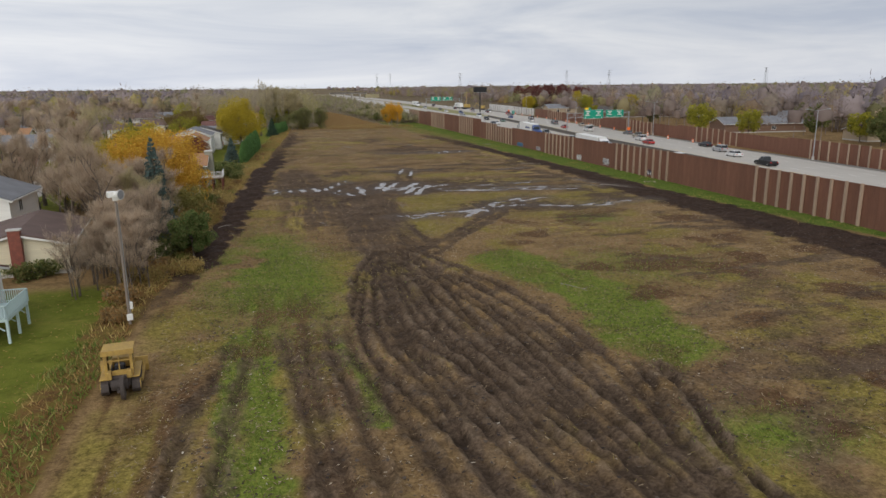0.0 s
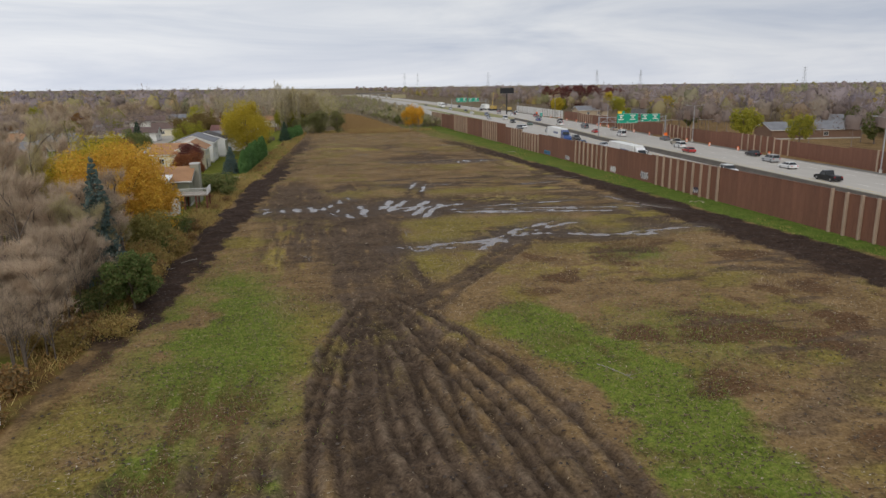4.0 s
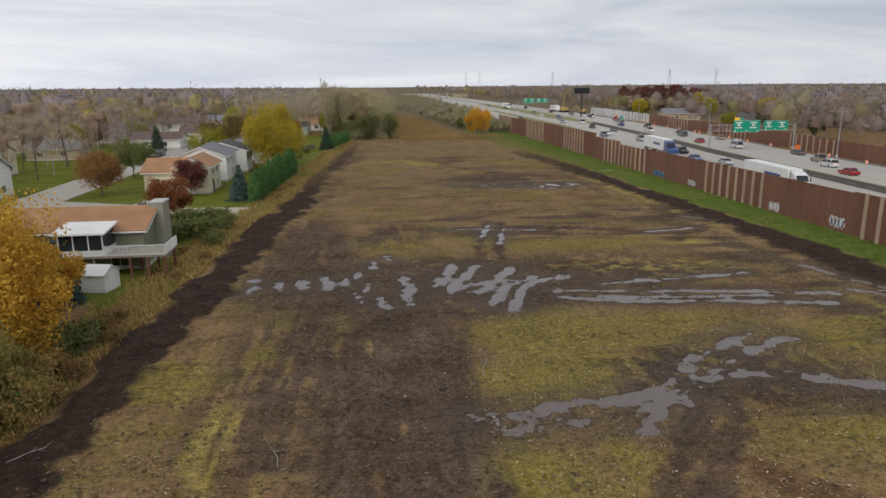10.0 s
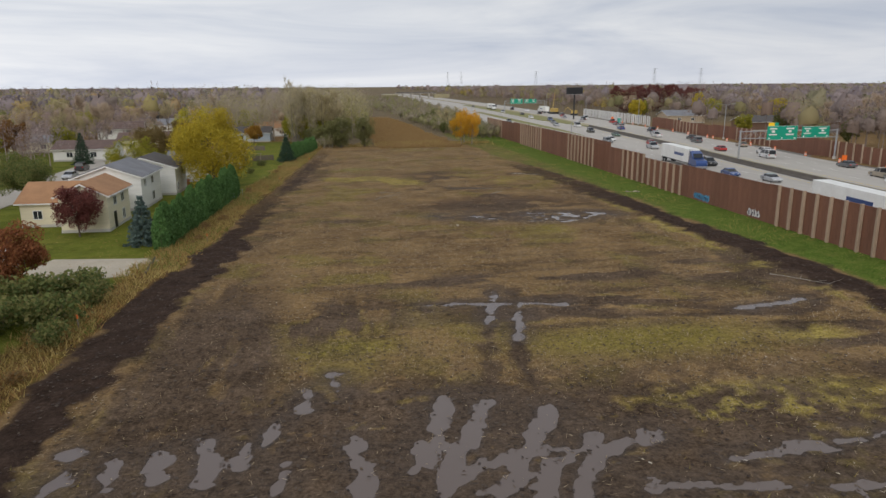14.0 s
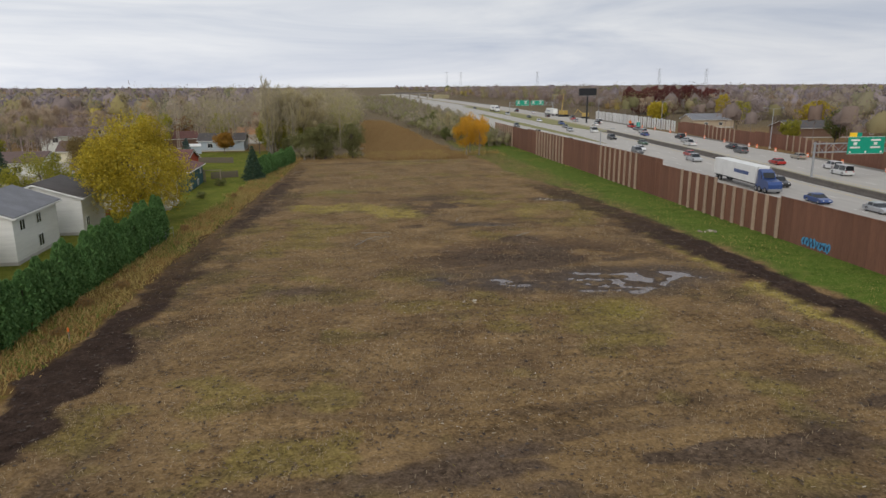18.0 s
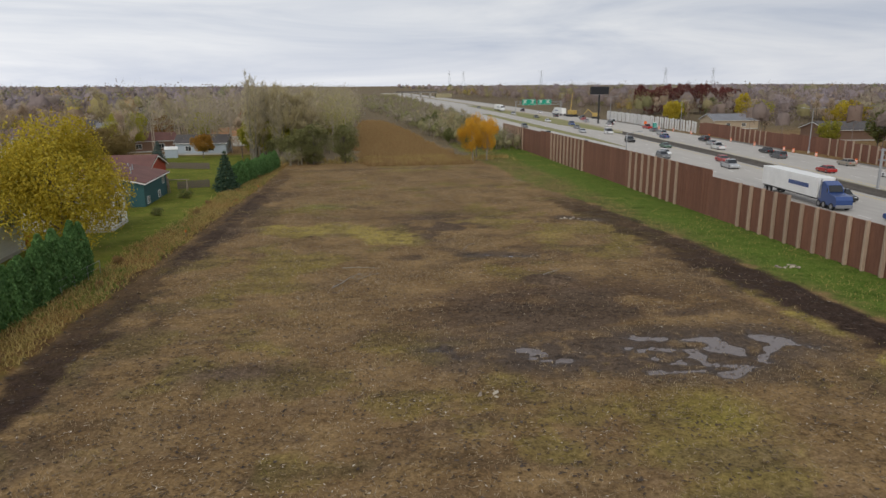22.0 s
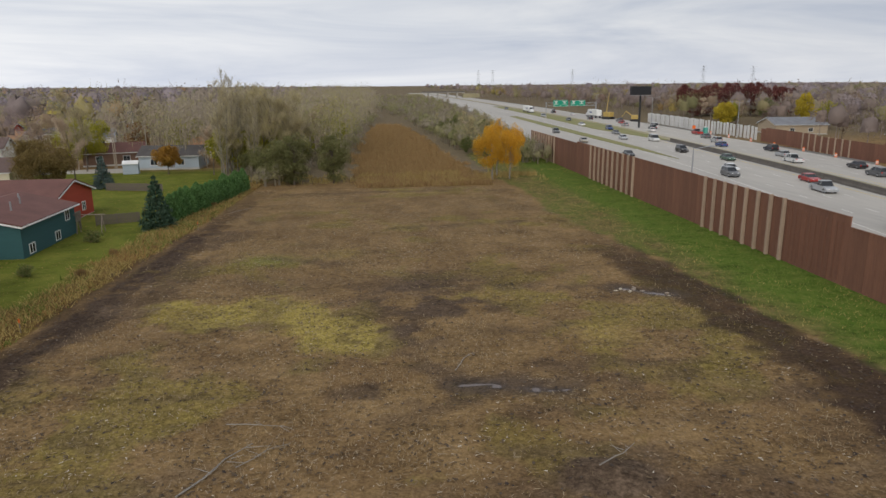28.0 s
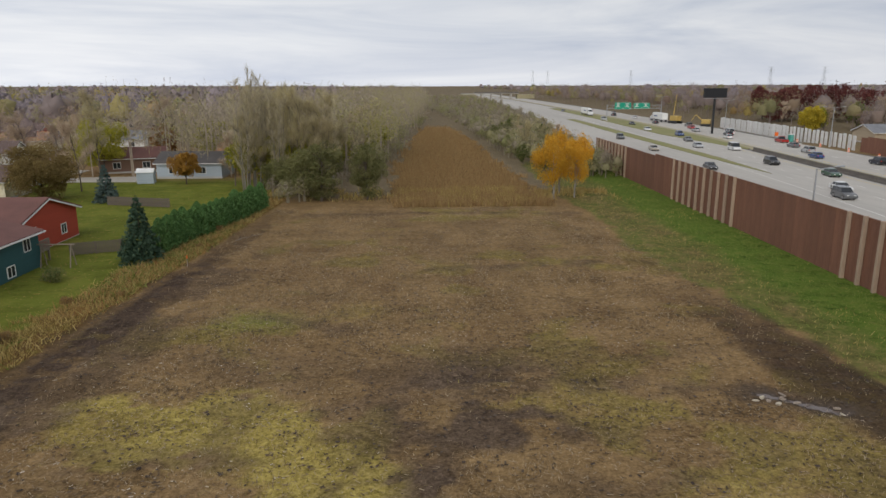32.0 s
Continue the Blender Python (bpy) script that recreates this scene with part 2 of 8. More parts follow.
def vnoise(x, y, seed=0):
    i, j = np.floor(x).astype(np.int64), np.floor(y).astype(np.int64)
    u, v = x - i, y - j
    u, v = u * u * (3 - 2 * u), v * v * (3 - 2 * v)
    a, b, c, d = hashed(i, j, seed), hashed(i + 1, j, seed), hashed(i, j + 1, seed), hashed(i + 1, j + 1, seed)
    return (a + (b - a) * u) * (1 - v) + (c + (d - c) * u) * v


def fbm(x, y, size, octaves=4, seed=0):
    s, amp, tot = 0.0, 1.0, 0.0
    for o in range(octaves):
        s = s + amp * vnoise(x / size * 2**o + 17.3 * o, y / size * 2**o - 9.1 * o, seed + o)
        tot += amp
        amp *= 0.5
    return s / tot


def step(a, b, x):
    t = np.clip((x - a) / (b - a), 0, 1)
    return t * t * (3 - 2 * t)


# ---- ground: one sheet from the field to the horizon ----
def grown(a, first, ratio, end):
    out, s, sign = [], first, 1 if end > a else -1
    while abs(end - a) > s:
        a += sign * s
        out.append(a)
        s *= ratio
    return out + [end]


gx = np.array(sorted(grown(-12.0, 0.6, 1.12, -3800)) + list(np.arange(-12.0, 70.6, 0.28)) + grown(70.6, 0.8, 1.10, 3800))
gy = np.array(sorted(grown(16.0, 0.6, 1.25, -400)) + list(np.arange(16.0, 150, 0.28)) + list(np.arange(150, 300, 0.42)) + grown(300, 0.6, 1.10, 4800))
GX, GY = np.meshgrid(gx, gy)

STRIP_Y = [20, 40, 60, 78, 92, 104, 116, 130, 138, 148, 162, 185, 198, 210, 237, 262, 285, 300]
STRIP_X = [-8.5, -8.7, -7.8, -5.6, -5.0, -4.1, -2.8, -2.3, -1.8, -0.6, 1.3, 3.0, 4.1, 5.2, 7.5, 9.6, 11.0, 12]


def strip_edge(y):
    """The left edge of the bare trench that bounds the cleared field."""
    return np.interp(y, STRIP_Y, STRIP_X)


def right_edge(y):
    """The right edge of the bare strip before the grass verge."""
    return np.interp(y, [20, 60, 75, 100, 120, 140, 165, 193, 206, 219, 240, 262, 300], [69, 67, 65.8, 64, 63.4, 63, 61.6, 60.6, 60.8, 59.6, 57.4, 55, 54])


def smooth_line(pts, n=14):
    """A rounded line through a few points."""
    p = [Vector((*pts[0], 0))] + [Vector((*q, 0)) for q in pts] + [Vector((*pts[-1], 0))]
    out = []
    for k in range(1, len(p) - 2):
        a, b, c, d = p[k - 1 : k + 3]
        for s in range(n):
            t = s / n
            out.append(0.5 * ((2 * b) + (c - a) * t + (2 * a - 5 * b + 4 * c - d) * t**2 + (3 * b - a - 3 * c + d) * t**3))
    out.append(p[-2])
    return [(v.x, v.y) for v in out]


def near(lines, reach):
    """The distance from each point of the sheet to the nearest of some lines, up to reach."""
    dist = np.full(GX.shape, 99.0)
    for pts in lines:
        q = smooth_line(pts) if len(pts) > 2 else pts
        for (ax, ay), (bx_, by_) in zip(q[:-1], q[1:]):
            i0, i1 = np.searchsorted(gx, min(ax, bx_) - reach), np.searchsorted(gx, max(ax, bx_) + reach)
            j0, j1 = np.searchsorted(gy, min(ay, by_) - reach), np.searchsorted(gy, max(ay, by_) + reach)
            if i1 <= i0 or j1 <= j0:
                continue
            X, Y = GX[j0:j1, i0:i1], GY[j0:j1, i0:i1]
            dx, dy = bx_ - ax, by_ - ay
            t = np.clip(((X - ax) * dx + (Y - ay) * dy) / (dx * dx + dy * dy + 1e-9), 0, 1)
            d = np.hypot(X - ax - t * dx, Y - ay - t * dy)
            dist[j0:j1, i0:i1] = np.minimum(dist[j0:j1, i0:i1], d)
    return dist


def blot(x, y, rx, ry, turn=0.0):
    c, s = math.cos(radians(turn)), math.sin(radians(turn))
    u, v = (GX - x) * c + (GY - y) * s, -(GX - x) * s + (GY - y) * c
    return np.exp(-((u / rx) ** 2 + (v / ry) ** 2))


FAN = [
    [(9.5, 65), (9.1, 60), (7.1, 46.6), (8.2, 37.4), (8.9, 31), (9.8, 16)],
    [(12.2, 66), (11.4, 58), (11.0, 48), (12.8, 39), (14.4, 31), (17, 16)],
    [(14.8, 67), (15.2, 58), (15.4, 50), (17.0, 39.7), (17.8, 30.8), (19, 16)],
    [(17.9, 66), (20.3, 57), (21.6, 47), (21.7, 37), (20.8, 29), (19.5, 16)],
]
ruts = []
rr = random.Random(4)
for k in range(15):
    s = k / 14 * 3
    a, b, f = FAN[min(int(s), 2)], FAN[min(int(s), 2) + 1], s - min(int(s), 2)
    w = rr.uniform(-0.3, 0.3)
    ruts.append([(p[0] * (1 - f) + q[0] * f + w + rr.uniform(-0.45, 0.45), p[1] * (1 - f) + q[1] * f) for p, q in zip(a, b)])
    top = ruts[-1][0]
    ruts[-1] = [(13.5 + 0.35 * (top[0] - 13.5) + rr.uniform(-0.6, 0.6), 71 + rr.uniform(-2, 3)), (top[0], top[1] + rr.uniform(-3.5, 0))] + ruts[-1][1:]
ruts += [[(4.1, 52), (3.8, 42), (4.4, 32), (5, 18)], [(2.0, 52), (2.9, 41), (3.6, 32), (4.2, 18)], [(-1.2, 48), (-2.0, 42), (-3.0, 36), (-3.6, 18)], [(0.2, 46), (-0.4, 40), (-1.2, 30), (-1.4, 18)], [(6.2, 56), (5.4, 46), (6.0, 34), (6.6, 18)]]
ruts += [[(23.6, 39), (22.6, 35), (20.4, 29), (19.5, 16)], [(24.6, 38), (23.8, 33), (22, 27), (21, 16)]]
lanes = [[(11.5 + 1.5 * k + rr.uniform(-0.3, 0.3), 69 + abs(k - 2)), (11 + 1.6 * k + rr.uniform(-0.7, 0.7), 82), (10.0 + 1.9 * k + rr.uniform(-0.9, 0.9), 97), (10.5 + 1.9 * k + rr.uniform(-0.9, 0.9), 114 + rr.uniform(-5, 4))] for k in range(6)]
lanes += [[(7.0 + 1.3 * k, 88), (7.4 + 1.3 * k, 103), (8.4 + 1.2 * k, 116)] for k in range(3)]
lanes += [[(16.5, 70), (19.5, 75), (24, 81), (29, 88), (34, 95)], [(18.5, 70), (21.6, 75), (26.5, 81.5), (31.5, 88), (36, 96)], [(20.4, 76), (24.6, 80), (30, 87)]]
lanes += [[(9.6, 108), (8.4, 116), (6.5, 130), (6.2, 144), (8, 156)], [(7.4, 108), (5.8, 118), (4.6, 130), (4.4, 146)], [(11, 110), (10.2, 120), (8.6, 132), (8.2, 146)], [(4.6, 112), (4.0, 122), (3.4, 134)]]
lanes += [[(29.2, 145), (26.8, 136), (25.6, 130), (24.2, 124)], [(30.8, 144), (28.4, 133), (27.3, 126), (27.2, 119)]]
lanes += [[(18.4, 142), (28.5, 141), (40, 139), (47, 136.5), (54, 138)], [(14, 143.5), (24, 139.6), (36, 136.8), (50, 135)]]
lanes += [[(24, 167.4), (38, 164.4), (50, 163.4)], [(25, 164), (43, 161.2), (52, 160)], [(14, 156), (25, 153.5), (44, 154)], [(16, 158), (30, 156.5), (46, 157)]]
scuffs = [[(18.8, 29), (23.7, 34.4), (30, 37), (38, 42), (44, 50)], [(21, 27), (26, 33), (33, 36), (41, 43)], [(22, 20), (27, 28), (33, 33), (44, 38)], [(32, 46), (40, 50), (50, 58)], [(31.8, 201.3), (40, 204.6), (50.4, 203.8)], [(35.9, 205), (45.5, 207.2), (53.6, 202)], [(13.5, 177.2), (18.1, 175.7)], [(26.5, 221), (33.8, 223.1), (42, 224.4), (51.2, 222.6)], [(28.2, 226.3), (36.9, 224), (43.6, 224.1)], [(30.8, 213), (33.5, 207.7), (36, 205)], [(36, 193.5), (47, 194)], [(33, 250), (48, 252)], [(17, 279), (36, 279.5), (55, 278)], [(52.2, 151.4), (56, 146), (53.5, 141)], [(47.6, 142.2), (53.5, 141)], [(54, 196), (53.2, 176), (52.6, 160), (53.8, 147)], [(30, 186.6), (36, 189), (43, 187.5)], [(38, 194.6), (43, 196), (44, 190)], [(20, 237), (26, 234)]]
water = [
    [(21.8, 124), (20.6, 120), (19.2, 117)], [(24.1, 123.6), (22, 119), (20, 114.5)], [(27.2, 122), (25, 118.5), (23, 114.6)], [(28.9, 119), (26.6, 117), (24.5, 115)],
    [(31.3, 118.6), (27.3, 116.2), (24.8, 109.5)], [(26, 117), (24.6, 114), (23.6, 111)], [(21, 116), (24, 117.6), (27, 118)], [(22, 114.8), (26, 116.4)],
]
thin_water = [
    [(29.5, 114.2), (36.3, 113.1), (44.5, 111.8), (53, 110)], [(29.5, 112.4), (33.3, 110.8), (42.5, 109.4), (51, 107.6)], [(34.2, 115.7), (42, 116.6), (49.3, 117.4)], [(33, 112), (40, 110.9), (47, 110.6)],
    [(29.3, 144.3), (28, 140), (26.8, 136.2)], [(30.5, 141), (29.5, 137), (28.4, 133)], [(23, 141.5), (28.5, 141), (34, 140)], [(47.2, 136.5), (53.8, 137.9)],
    [(51, 222.7), (54.6, 220.2)], [(35.6, 205), (40.9, 203.6)], [(56, 119), (58, 112), (60.5, 106)], [(54.6, 111.5), (57, 109)],
]
thin_water += [[(x, y + 1.3), (x + rr.uniform(-0.6, 0.6), y - 1.3)] for x, y in [(2.8, 120), (3, 117.4), (5.1, 118.9), (7, 119.4), (9.1, 120.2), (9.8, 118.6), (12.2, 114.6), (12.5, 121.7), (15.4, 127.2), (14.1, 125.6), (14.1, 113), (16.4, 113.6), (11.2, 119.4), (16.6, 119.4), (17.2, 116.6), (13.4, 117.2)]]
broad_water = [
    [(18.5, 91.2), (24.1, 92.8), (29, 93.2), (34.9, 98.4), (40.5, 102)], [(20.5, 90), (25.1, 90.8), (29.6, 91.8), (34.1, 95.6), (42.4, 101)], [(27.5, 89.5), (30.4, 93.2), (35.7, 95.1), (43, 93), (49, 92)],
    [(31, 92.6), (33.5, 96.4)], [(43, 92.6), (50, 93.6), (57, 94)], [(41.6, 178.4), (42.6, 175.6), (47.4, 174.6)], [(42.5, 175.6), (46, 177.0), (48.6, 176.4)], [(33.8, 178), (36, 176.9)], [(50.6, 177.6), (48.4, 175.4)], [(41.1, 174.6), (47.0, 174.0)],
    [(41, 178.6), (45, 177.4), (49.2, 177.6)], [(42.2, 180.2), (47, 179)], [(34, 179.4), (36.3, 177)], [(29, 180), (29.8, 178.6)], [(50.4, 179.4), (53, 177)],
]

wob = fbm(GX, GY, 1.6, 3, 11) - 0.5
blur_ = fbm(GX, GY, 14.0, 3, 63)
spill_ = (fbm(GX, GY, 5.5, 3, 59) - 0.5) * 3.0
big = fbm(GX, GY, 9.0, 4, 21)
jag = fbm(GX * 0.7, GY * 1.3, 1.5, 4, 13) - 0.42
streak = fbm(GX * 0.22, GY * 1.15, 2.2, 4, 19)
long = fbm(GX * 1.2, GY * 0.16, 1.6, 3, 23)
thread = fbm(GX * 1.5, GY * 0.13, 1.1, 4, 27)
scrape = fbm(GX * 0.20 + 0.03 * GY, GY * 1.5 - 0.1 * GX, 1.5, 4, 83)
mottle = fbm(GX, GY, 3.2, 5, 57)
fine = fbm(GX, GY, 0.9, 2, 31)
crumb = fbm(GX, GY, 0.7, 3, 41) - 0.5
dr, dl, ds = near(ruts, 2.2) + 0.3 * crumb, near(lanes, 2.6), near(scuffs, 3.0)
dw, dt, db = near(water, 1.6), near(thin_water, 1.2), near(broad_water, 2.2)
inside = step(0, 1.5, GX - strip_edge(GY)) * step(0, 1.5, right_edge(GY) - GX) * step(14, 20, GY) * (1 - step(284, 288, GY))

mud = np.maximum.reduce([
    step(1.2, 0.2, dr + wob * 1.6) * (0.72 + 0.5 * (long - 0.3)) * np.where(GX < 7.4, 0.85 * step(61, 44, GY + wob * 12), 1.0), step(1.3, 0.2, dl + wob * 1.8) * np.interp(GY, [120, 148, 156], [0.9, 0.85, 0.45]) * (0.75 + 0.5 * (long - 0.35)), 0.55 * step(2.2, 0.1, ds + wob * 3.6),
    1.0 * blot(30, 118, 28, 11) * step(0.30, 0.50, 0.6 * fine + 0.4 * mottle), 1.0 * blot(34, 148, 24, 3.2) * step(0.36, 0.52, 0.6 * streak + 0.4 * mottle), 0.9 * blot(6, 128, 7, 26) * step(0.40, 0.56, 0.5 * thread + 0.5 * mottle),
    1.0 * blot(35, 222, 7.5, 9) * step(0.40, 0.54, 0.5 * streak + 0.5 * mottle), 0.9 * blot(33, 214, 3.2, 4) * step(0.36, 0.52, mottle), 0.95 * step(5.5, 2.0, GX - strip_edge(GY) + spill_ * 1.4) * step(195, 210, GY) * (1 - step(248, 262, GY)) * step(0.34, 0.52, 0.5 * fine + 0.5 * mottle), 0.8 * blot(16, 178, 7, 2.2) * step(0.38, 0.54, streak), 0.8 * blot(50, 172, 6, 5) * step(0.38, 0.54, mottle),
    1.5 * blot(15.0, 97, 5.2, 20, -4) * step(0.26, 0.50, 0.6 * thread + 0.4 * mottle + 0.05), 1.15 * blot(8.4, 103, 5.4, 13) * step(0.42, 0.58, thread), 0.7 * blot(6, 92, 5, 9) * step(0.48, 0.62, thread), 0.8 * blot(13.5, 74, 6, 7), 1.0 * blot(14.5, 45, 8, 20) * step(0.26, 0.52, long), 1.35 * blot(7.6, 127, 5.0, 22) * step(0.30, 0.5, long + 0.05), 1.9 * blot(19, 117, 15, 9.5) * step(0.18, 0.42, fine + 0.05), 1.1 * blot(34, 95, 11, 6) * step(0.3, 0.5, fine), 0.9 * blot(42, 111, 14, 4.5) * step(0.34, 0.52, streak + 0.04),
    1.05 * blot(40, 186, 14, 9) * step(0.34, 0.52, mottle * 0.5 + streak * 0.5 + 0.03), 0.8 * blot(36, 33, 13, 6) * step(0.4, 0.6, streak), 1.15 * blot(42, 178, 15, 4.6) * step(0.28, 0.48, fine + 0.02), 0.75 * blot(30, 214, 3, 6) * step(0.35, 0.6, fine), 1.5 * blot(40.4, 194.4, 2.6, 1.7), 1.1 * blot(38, 139, 20, 5.5) * step(0.40, 0.56, 0.7 * streak + 0.3 * mottle), 0.9 * blot(14, 139, 12, 9) * step(0.42, 0.58, 0.5 * thread + 0.5 * mottle), 0.75 * blot(34, 205, 12, 9) * step(0.45, 0.6, 0.5 * streak + 0.5 * mottle), 0.8 * blot(50, 146, 9, 8) * step(0.42, 0.58, mottle), 0.6 * blot(54, 140, 4, 10) * step(0.35, 0.6, fine), 0.8 * step(20, 12, right_edge(GY) - GX + spill_ * 2) * step(60, 80, GY) * (1 - step(150, 172, GY)) * step(0.42, 0.58, 0.5 * streak + 0.5 * mottle), 0.4 * step(14, 8, right_edge(GY) - GX + spill_ * 2) * step(165, 180, GY) * (1 - step(225, 240, GY)) * step(0.42, 0.58, 0.5 * streak + 0.5 * mottle), 0.6 * step(11, 6, GX - strip_edge(GY) + spill_) * step(150, 170, GY) * (1 - step(250, 270, GY)) * step(0.4, 0.58, mottle),
    0.35 * step(0.54, 0.68, mottle) * step(60, 120, GY) * (0.4 + blur_), 0.5 * step(0.53, 0.68, 0.6 * streak + 0.4 * mottle) * step(118, 150, GY) * (1 - 0.55 * step(215, 250, GY)), 0.5 * step(0.60, 0.68, scrape) * np.maximum(step(84, 110, GY), 0.8 * step(24, 32, GX)) * (0.4 + 0.9 * blur_) * (1 - 0.5 * step(195, 225, GY)), 0.7 * step(0.56, 0.72, streak) * step(26, 40, GX) * (1 - step(95, 125, GY)), 0.5 * blot(44, 62, 16, 14) * step(0.45, 0.65, big),
])
spill = (fbm(GX, GY, 4.5, 3, 53) - 0.5) * 3.2
soil = np.maximum(
    step(-0.5, 0.4, GX - strip_edge(GY) + wob * 1.5 + spill) * step(0.5, -0.5, GX - strip_edge(GY) - np.interp(GY, [40, 75, 90, 115, 150, 175, 200, 240, 275], [0.8, 2.4, 3.4, 4.2, 4.2, 3.6, 3.2, 4.0, 2.4]) + wob * 2.2 + spill * 0.9) * step(40, 78, GY) * (1 - step(262, 285, GY) * 0.9) * np.interp(GY, [165, 205], [1.0, 0.5]),
    step(-0.6, 0.8, right_edge(GY) - GX + wob * 1.5 + spill * 0.8) * step(np.interp(GY, [40, 100, 130, 150, 180, 200, 225, 240], [11.0, 7.5, 5.2, 4.4, 4.4, 6.0, 6.2, 4.5]) + 0.8, 0.0 + np.interp(GY, [40, 100, 130, 150, 180, 200, 225, 240], [11.0, 7.5, 5.2, 4.4, 4.4, 6.0, 6.2, 4.5]) - 1.2, right_edge(GY) - GX + wob * 3) * (1 - step(228, 250, GY)) * step(20, 30, GY) * np.interp(GY, [175, 215], [1.0, 0.72]),
)
green = np.maximum.reduce([
    1.3 * blot(1.8, 66, 4.9, 16, 3) * step(0.30, 0.50, 0.5 * big + 0.5 * mottle + 0.04), 0.8 * blot(1, 81, 4, 5) * step(0.45, 0.6, mottle), 0.95 * step(1.2, 0.3, near([[(-0.7, 50), (-0.8, 40), (-0.6, 22)]], 1.7) + wob), 1.1 * step(1.9, 0.5, near([[(25.6, 60), (25.6, 52), (26.6, 44), (26.2, 39)]], 2.5) + wob * 1.5), 0.9 * step(2.0, 0.4, near([[(0.4, 51), (0.6, 40), (1.4, 16)]], 2.5) + wob * 1.5), 0.9 * step(1.0, 0.2, near([[(5.7, 47), (6.7, 41), (6.8, 35)]], 1.5) + wob),
    1.05 * step(4.8, 1.4, near([[(24.6, 66), (25.8, 61), (28.2, 52), (26.6, 41)]], 5.0) + wob * 3.0), blot(42, 83.2, 3.6, 2.6), 0.8 * blot(26, 29, 4, 3), 0.8 * blot(0.8, 81.5, 2.6, 3.4), 0.5 * blot(20, 236, 5, 3), 0.45 * blot(35, 60, 8, 7),
])
green = green * np.clip(0.45 + 1.3 * mottle, 0, 1.15)
blur = fbm(GX, GY, 4.0, 4, 47)
rust = np.maximum(np.maximum(np.maximum(0.8 * step(0.44, 0.6, 0.5 * thread + 0.5 * blur) * (1 - step(4, 8, GX)) * (1 - step(54, 66, GY)), 0.9 * step(0.48, 0.62, blur) * step(20, 30, GX) * (1 - step(84, 100, GY))), 0.3 * step(0.52, 0.66, blur) * step(140, 160, GY)), np.maximum(1.25 * blot(40, 188.5, 11, 6) * step(0.28, 0.48, streak * 0.5 + mottle * 0.5), 0.8 * blot(36, 184, 13, 8) * step(0.42, 0.62, streak)))
olive = np.maximum.reduce([
    blot(24, 96, 5.6, 4.4), blot(26.5, 105.5, 6.2, 3.6), blot(20.2, 84, 4.2, 6.2), blot(38, 121, 9, 2.6), blot(16, 133, 5, 2.6), blot(37, 131.5, 11, 3.6), blot(17.5, 124.4, 2.6, 1.5), 0.9 * blot(36, 105.5, 7, 2.6), blot(41.3, 169, 3.4, 3.2), 0.8 * blot(40, 88, 9, 4), 0.9 * blot(47, 100, 6, 4),
    0.8 * step(0.44, 0.62, 0.6 * big + 0.4 * mottle) * (1 - step(100, 165, GY)), 0.6 * step(0.5, 0.64, 0.5 * big + 0.5 * mottle),
])
straw = np.maximum.reduce([
    1.5 * step(4.2, 0.8, near([[(14.8, 220.6), (19, 218.8), (23, 220), (29.4, 212.8)]], 4.6) + wob * 3.2) * step(0.26, 0.46, fine + big * 0.4), blot(49.5, 130.5, 3.2, 2.2), 0.95 * step(1.5, 0.3, near([[(56.6, 196), (56.2, 172), (56.8, 152), (58, 134)]], 2.0) + wob * 1.6) * step(0.3, 0.5, mottle), 1.2 * blot(41.5, 121.5, 7, 2.2), 0.5 * blot(46, 212, 3, 3), 0.5 * blot(20, 97, 2, 2), 0.4 * blot(27, 238, 3, 3), 0.75 * blot(5, 92, 5, 14) * step(0.5, 0.68, long), 0.6 * blot(36, 79, 10, 6) * step(0.5, 0.66, fine), 0.5 * blot(40, 60, 16, 20) * step(0.56, 0.7, big),
])
mud = mud * (1 - 0.75 * np.clip(blot(24, 96, 4.6, 3.4) + blot(26.5, 105.5, 5.2, 2.8) + blot(20.0, 84, 3.2, 5.2), 0, 1) * (dl > 0.9) * (db > 1.4))
side = GX - strip_edge(GY) + np.interp(GY, [60, 84, 96], [-3.6, -2.0, 0])
edge_w = np.interp(GY, [60, 100, 128], [0.0, 0.0, 2.0])
lawn = (1 - step(-6.5, -4.5, side - edge_w + wob * 3)) * (1 - step(300, 330, GY))
weeds = step(-7.5, -5.5, side - edge_w + wob * 3) * step(0.4, -0.4, GX - strip_edge(GY)) * (1 - step(300, 315, GY))
grove = np.maximum(step(78, 84, GY) * (1 - step(112, 120, GY)) * (1 - step(-7, -5, GX - strip_edge(GY))), 0.9 * step(62, 70, GY) * (1 - step(84, 90, GY)) * (1 - step(-17, -14, GX) * 0))
lawn = lawn * (1 - grove * step(-30, -24, GX))
verge = step(-1.6, 1.4, GX - right_edge(GY) + wob * 3 + spill_ * 0.6) * step(71.5, 70.5, GX) * (1 - step(330, 350, GY))
vdry = np.clip(verge * step(65.0, 59.5, GX + spill_ * 0.8) * step(140, 205, GY) * (0.25 + 1.0 * mottle), 0, 1)
marsh = step(0, 3, GX - np.interp(GY, [280, 286, 340, 416, 500, 700], [18, 26.5, 25.5, 28, 33, 36]) + wob * 6 + spill_ * 0.8) * step(0, 3, np.interp(GY, [280, 300, 340, 392, 490, 700], [53, 51, 50, 48.5, 44, 40]) - GX + wob * 6) * step(283, 288, GY + wob * 3) * (1 - step(452, 486, GY + wob * 14))
wild = np.maximum(step(288, 296, GY) * step(-4, 8, GX) * step(71, 69, GX), step(330, 420, GY))
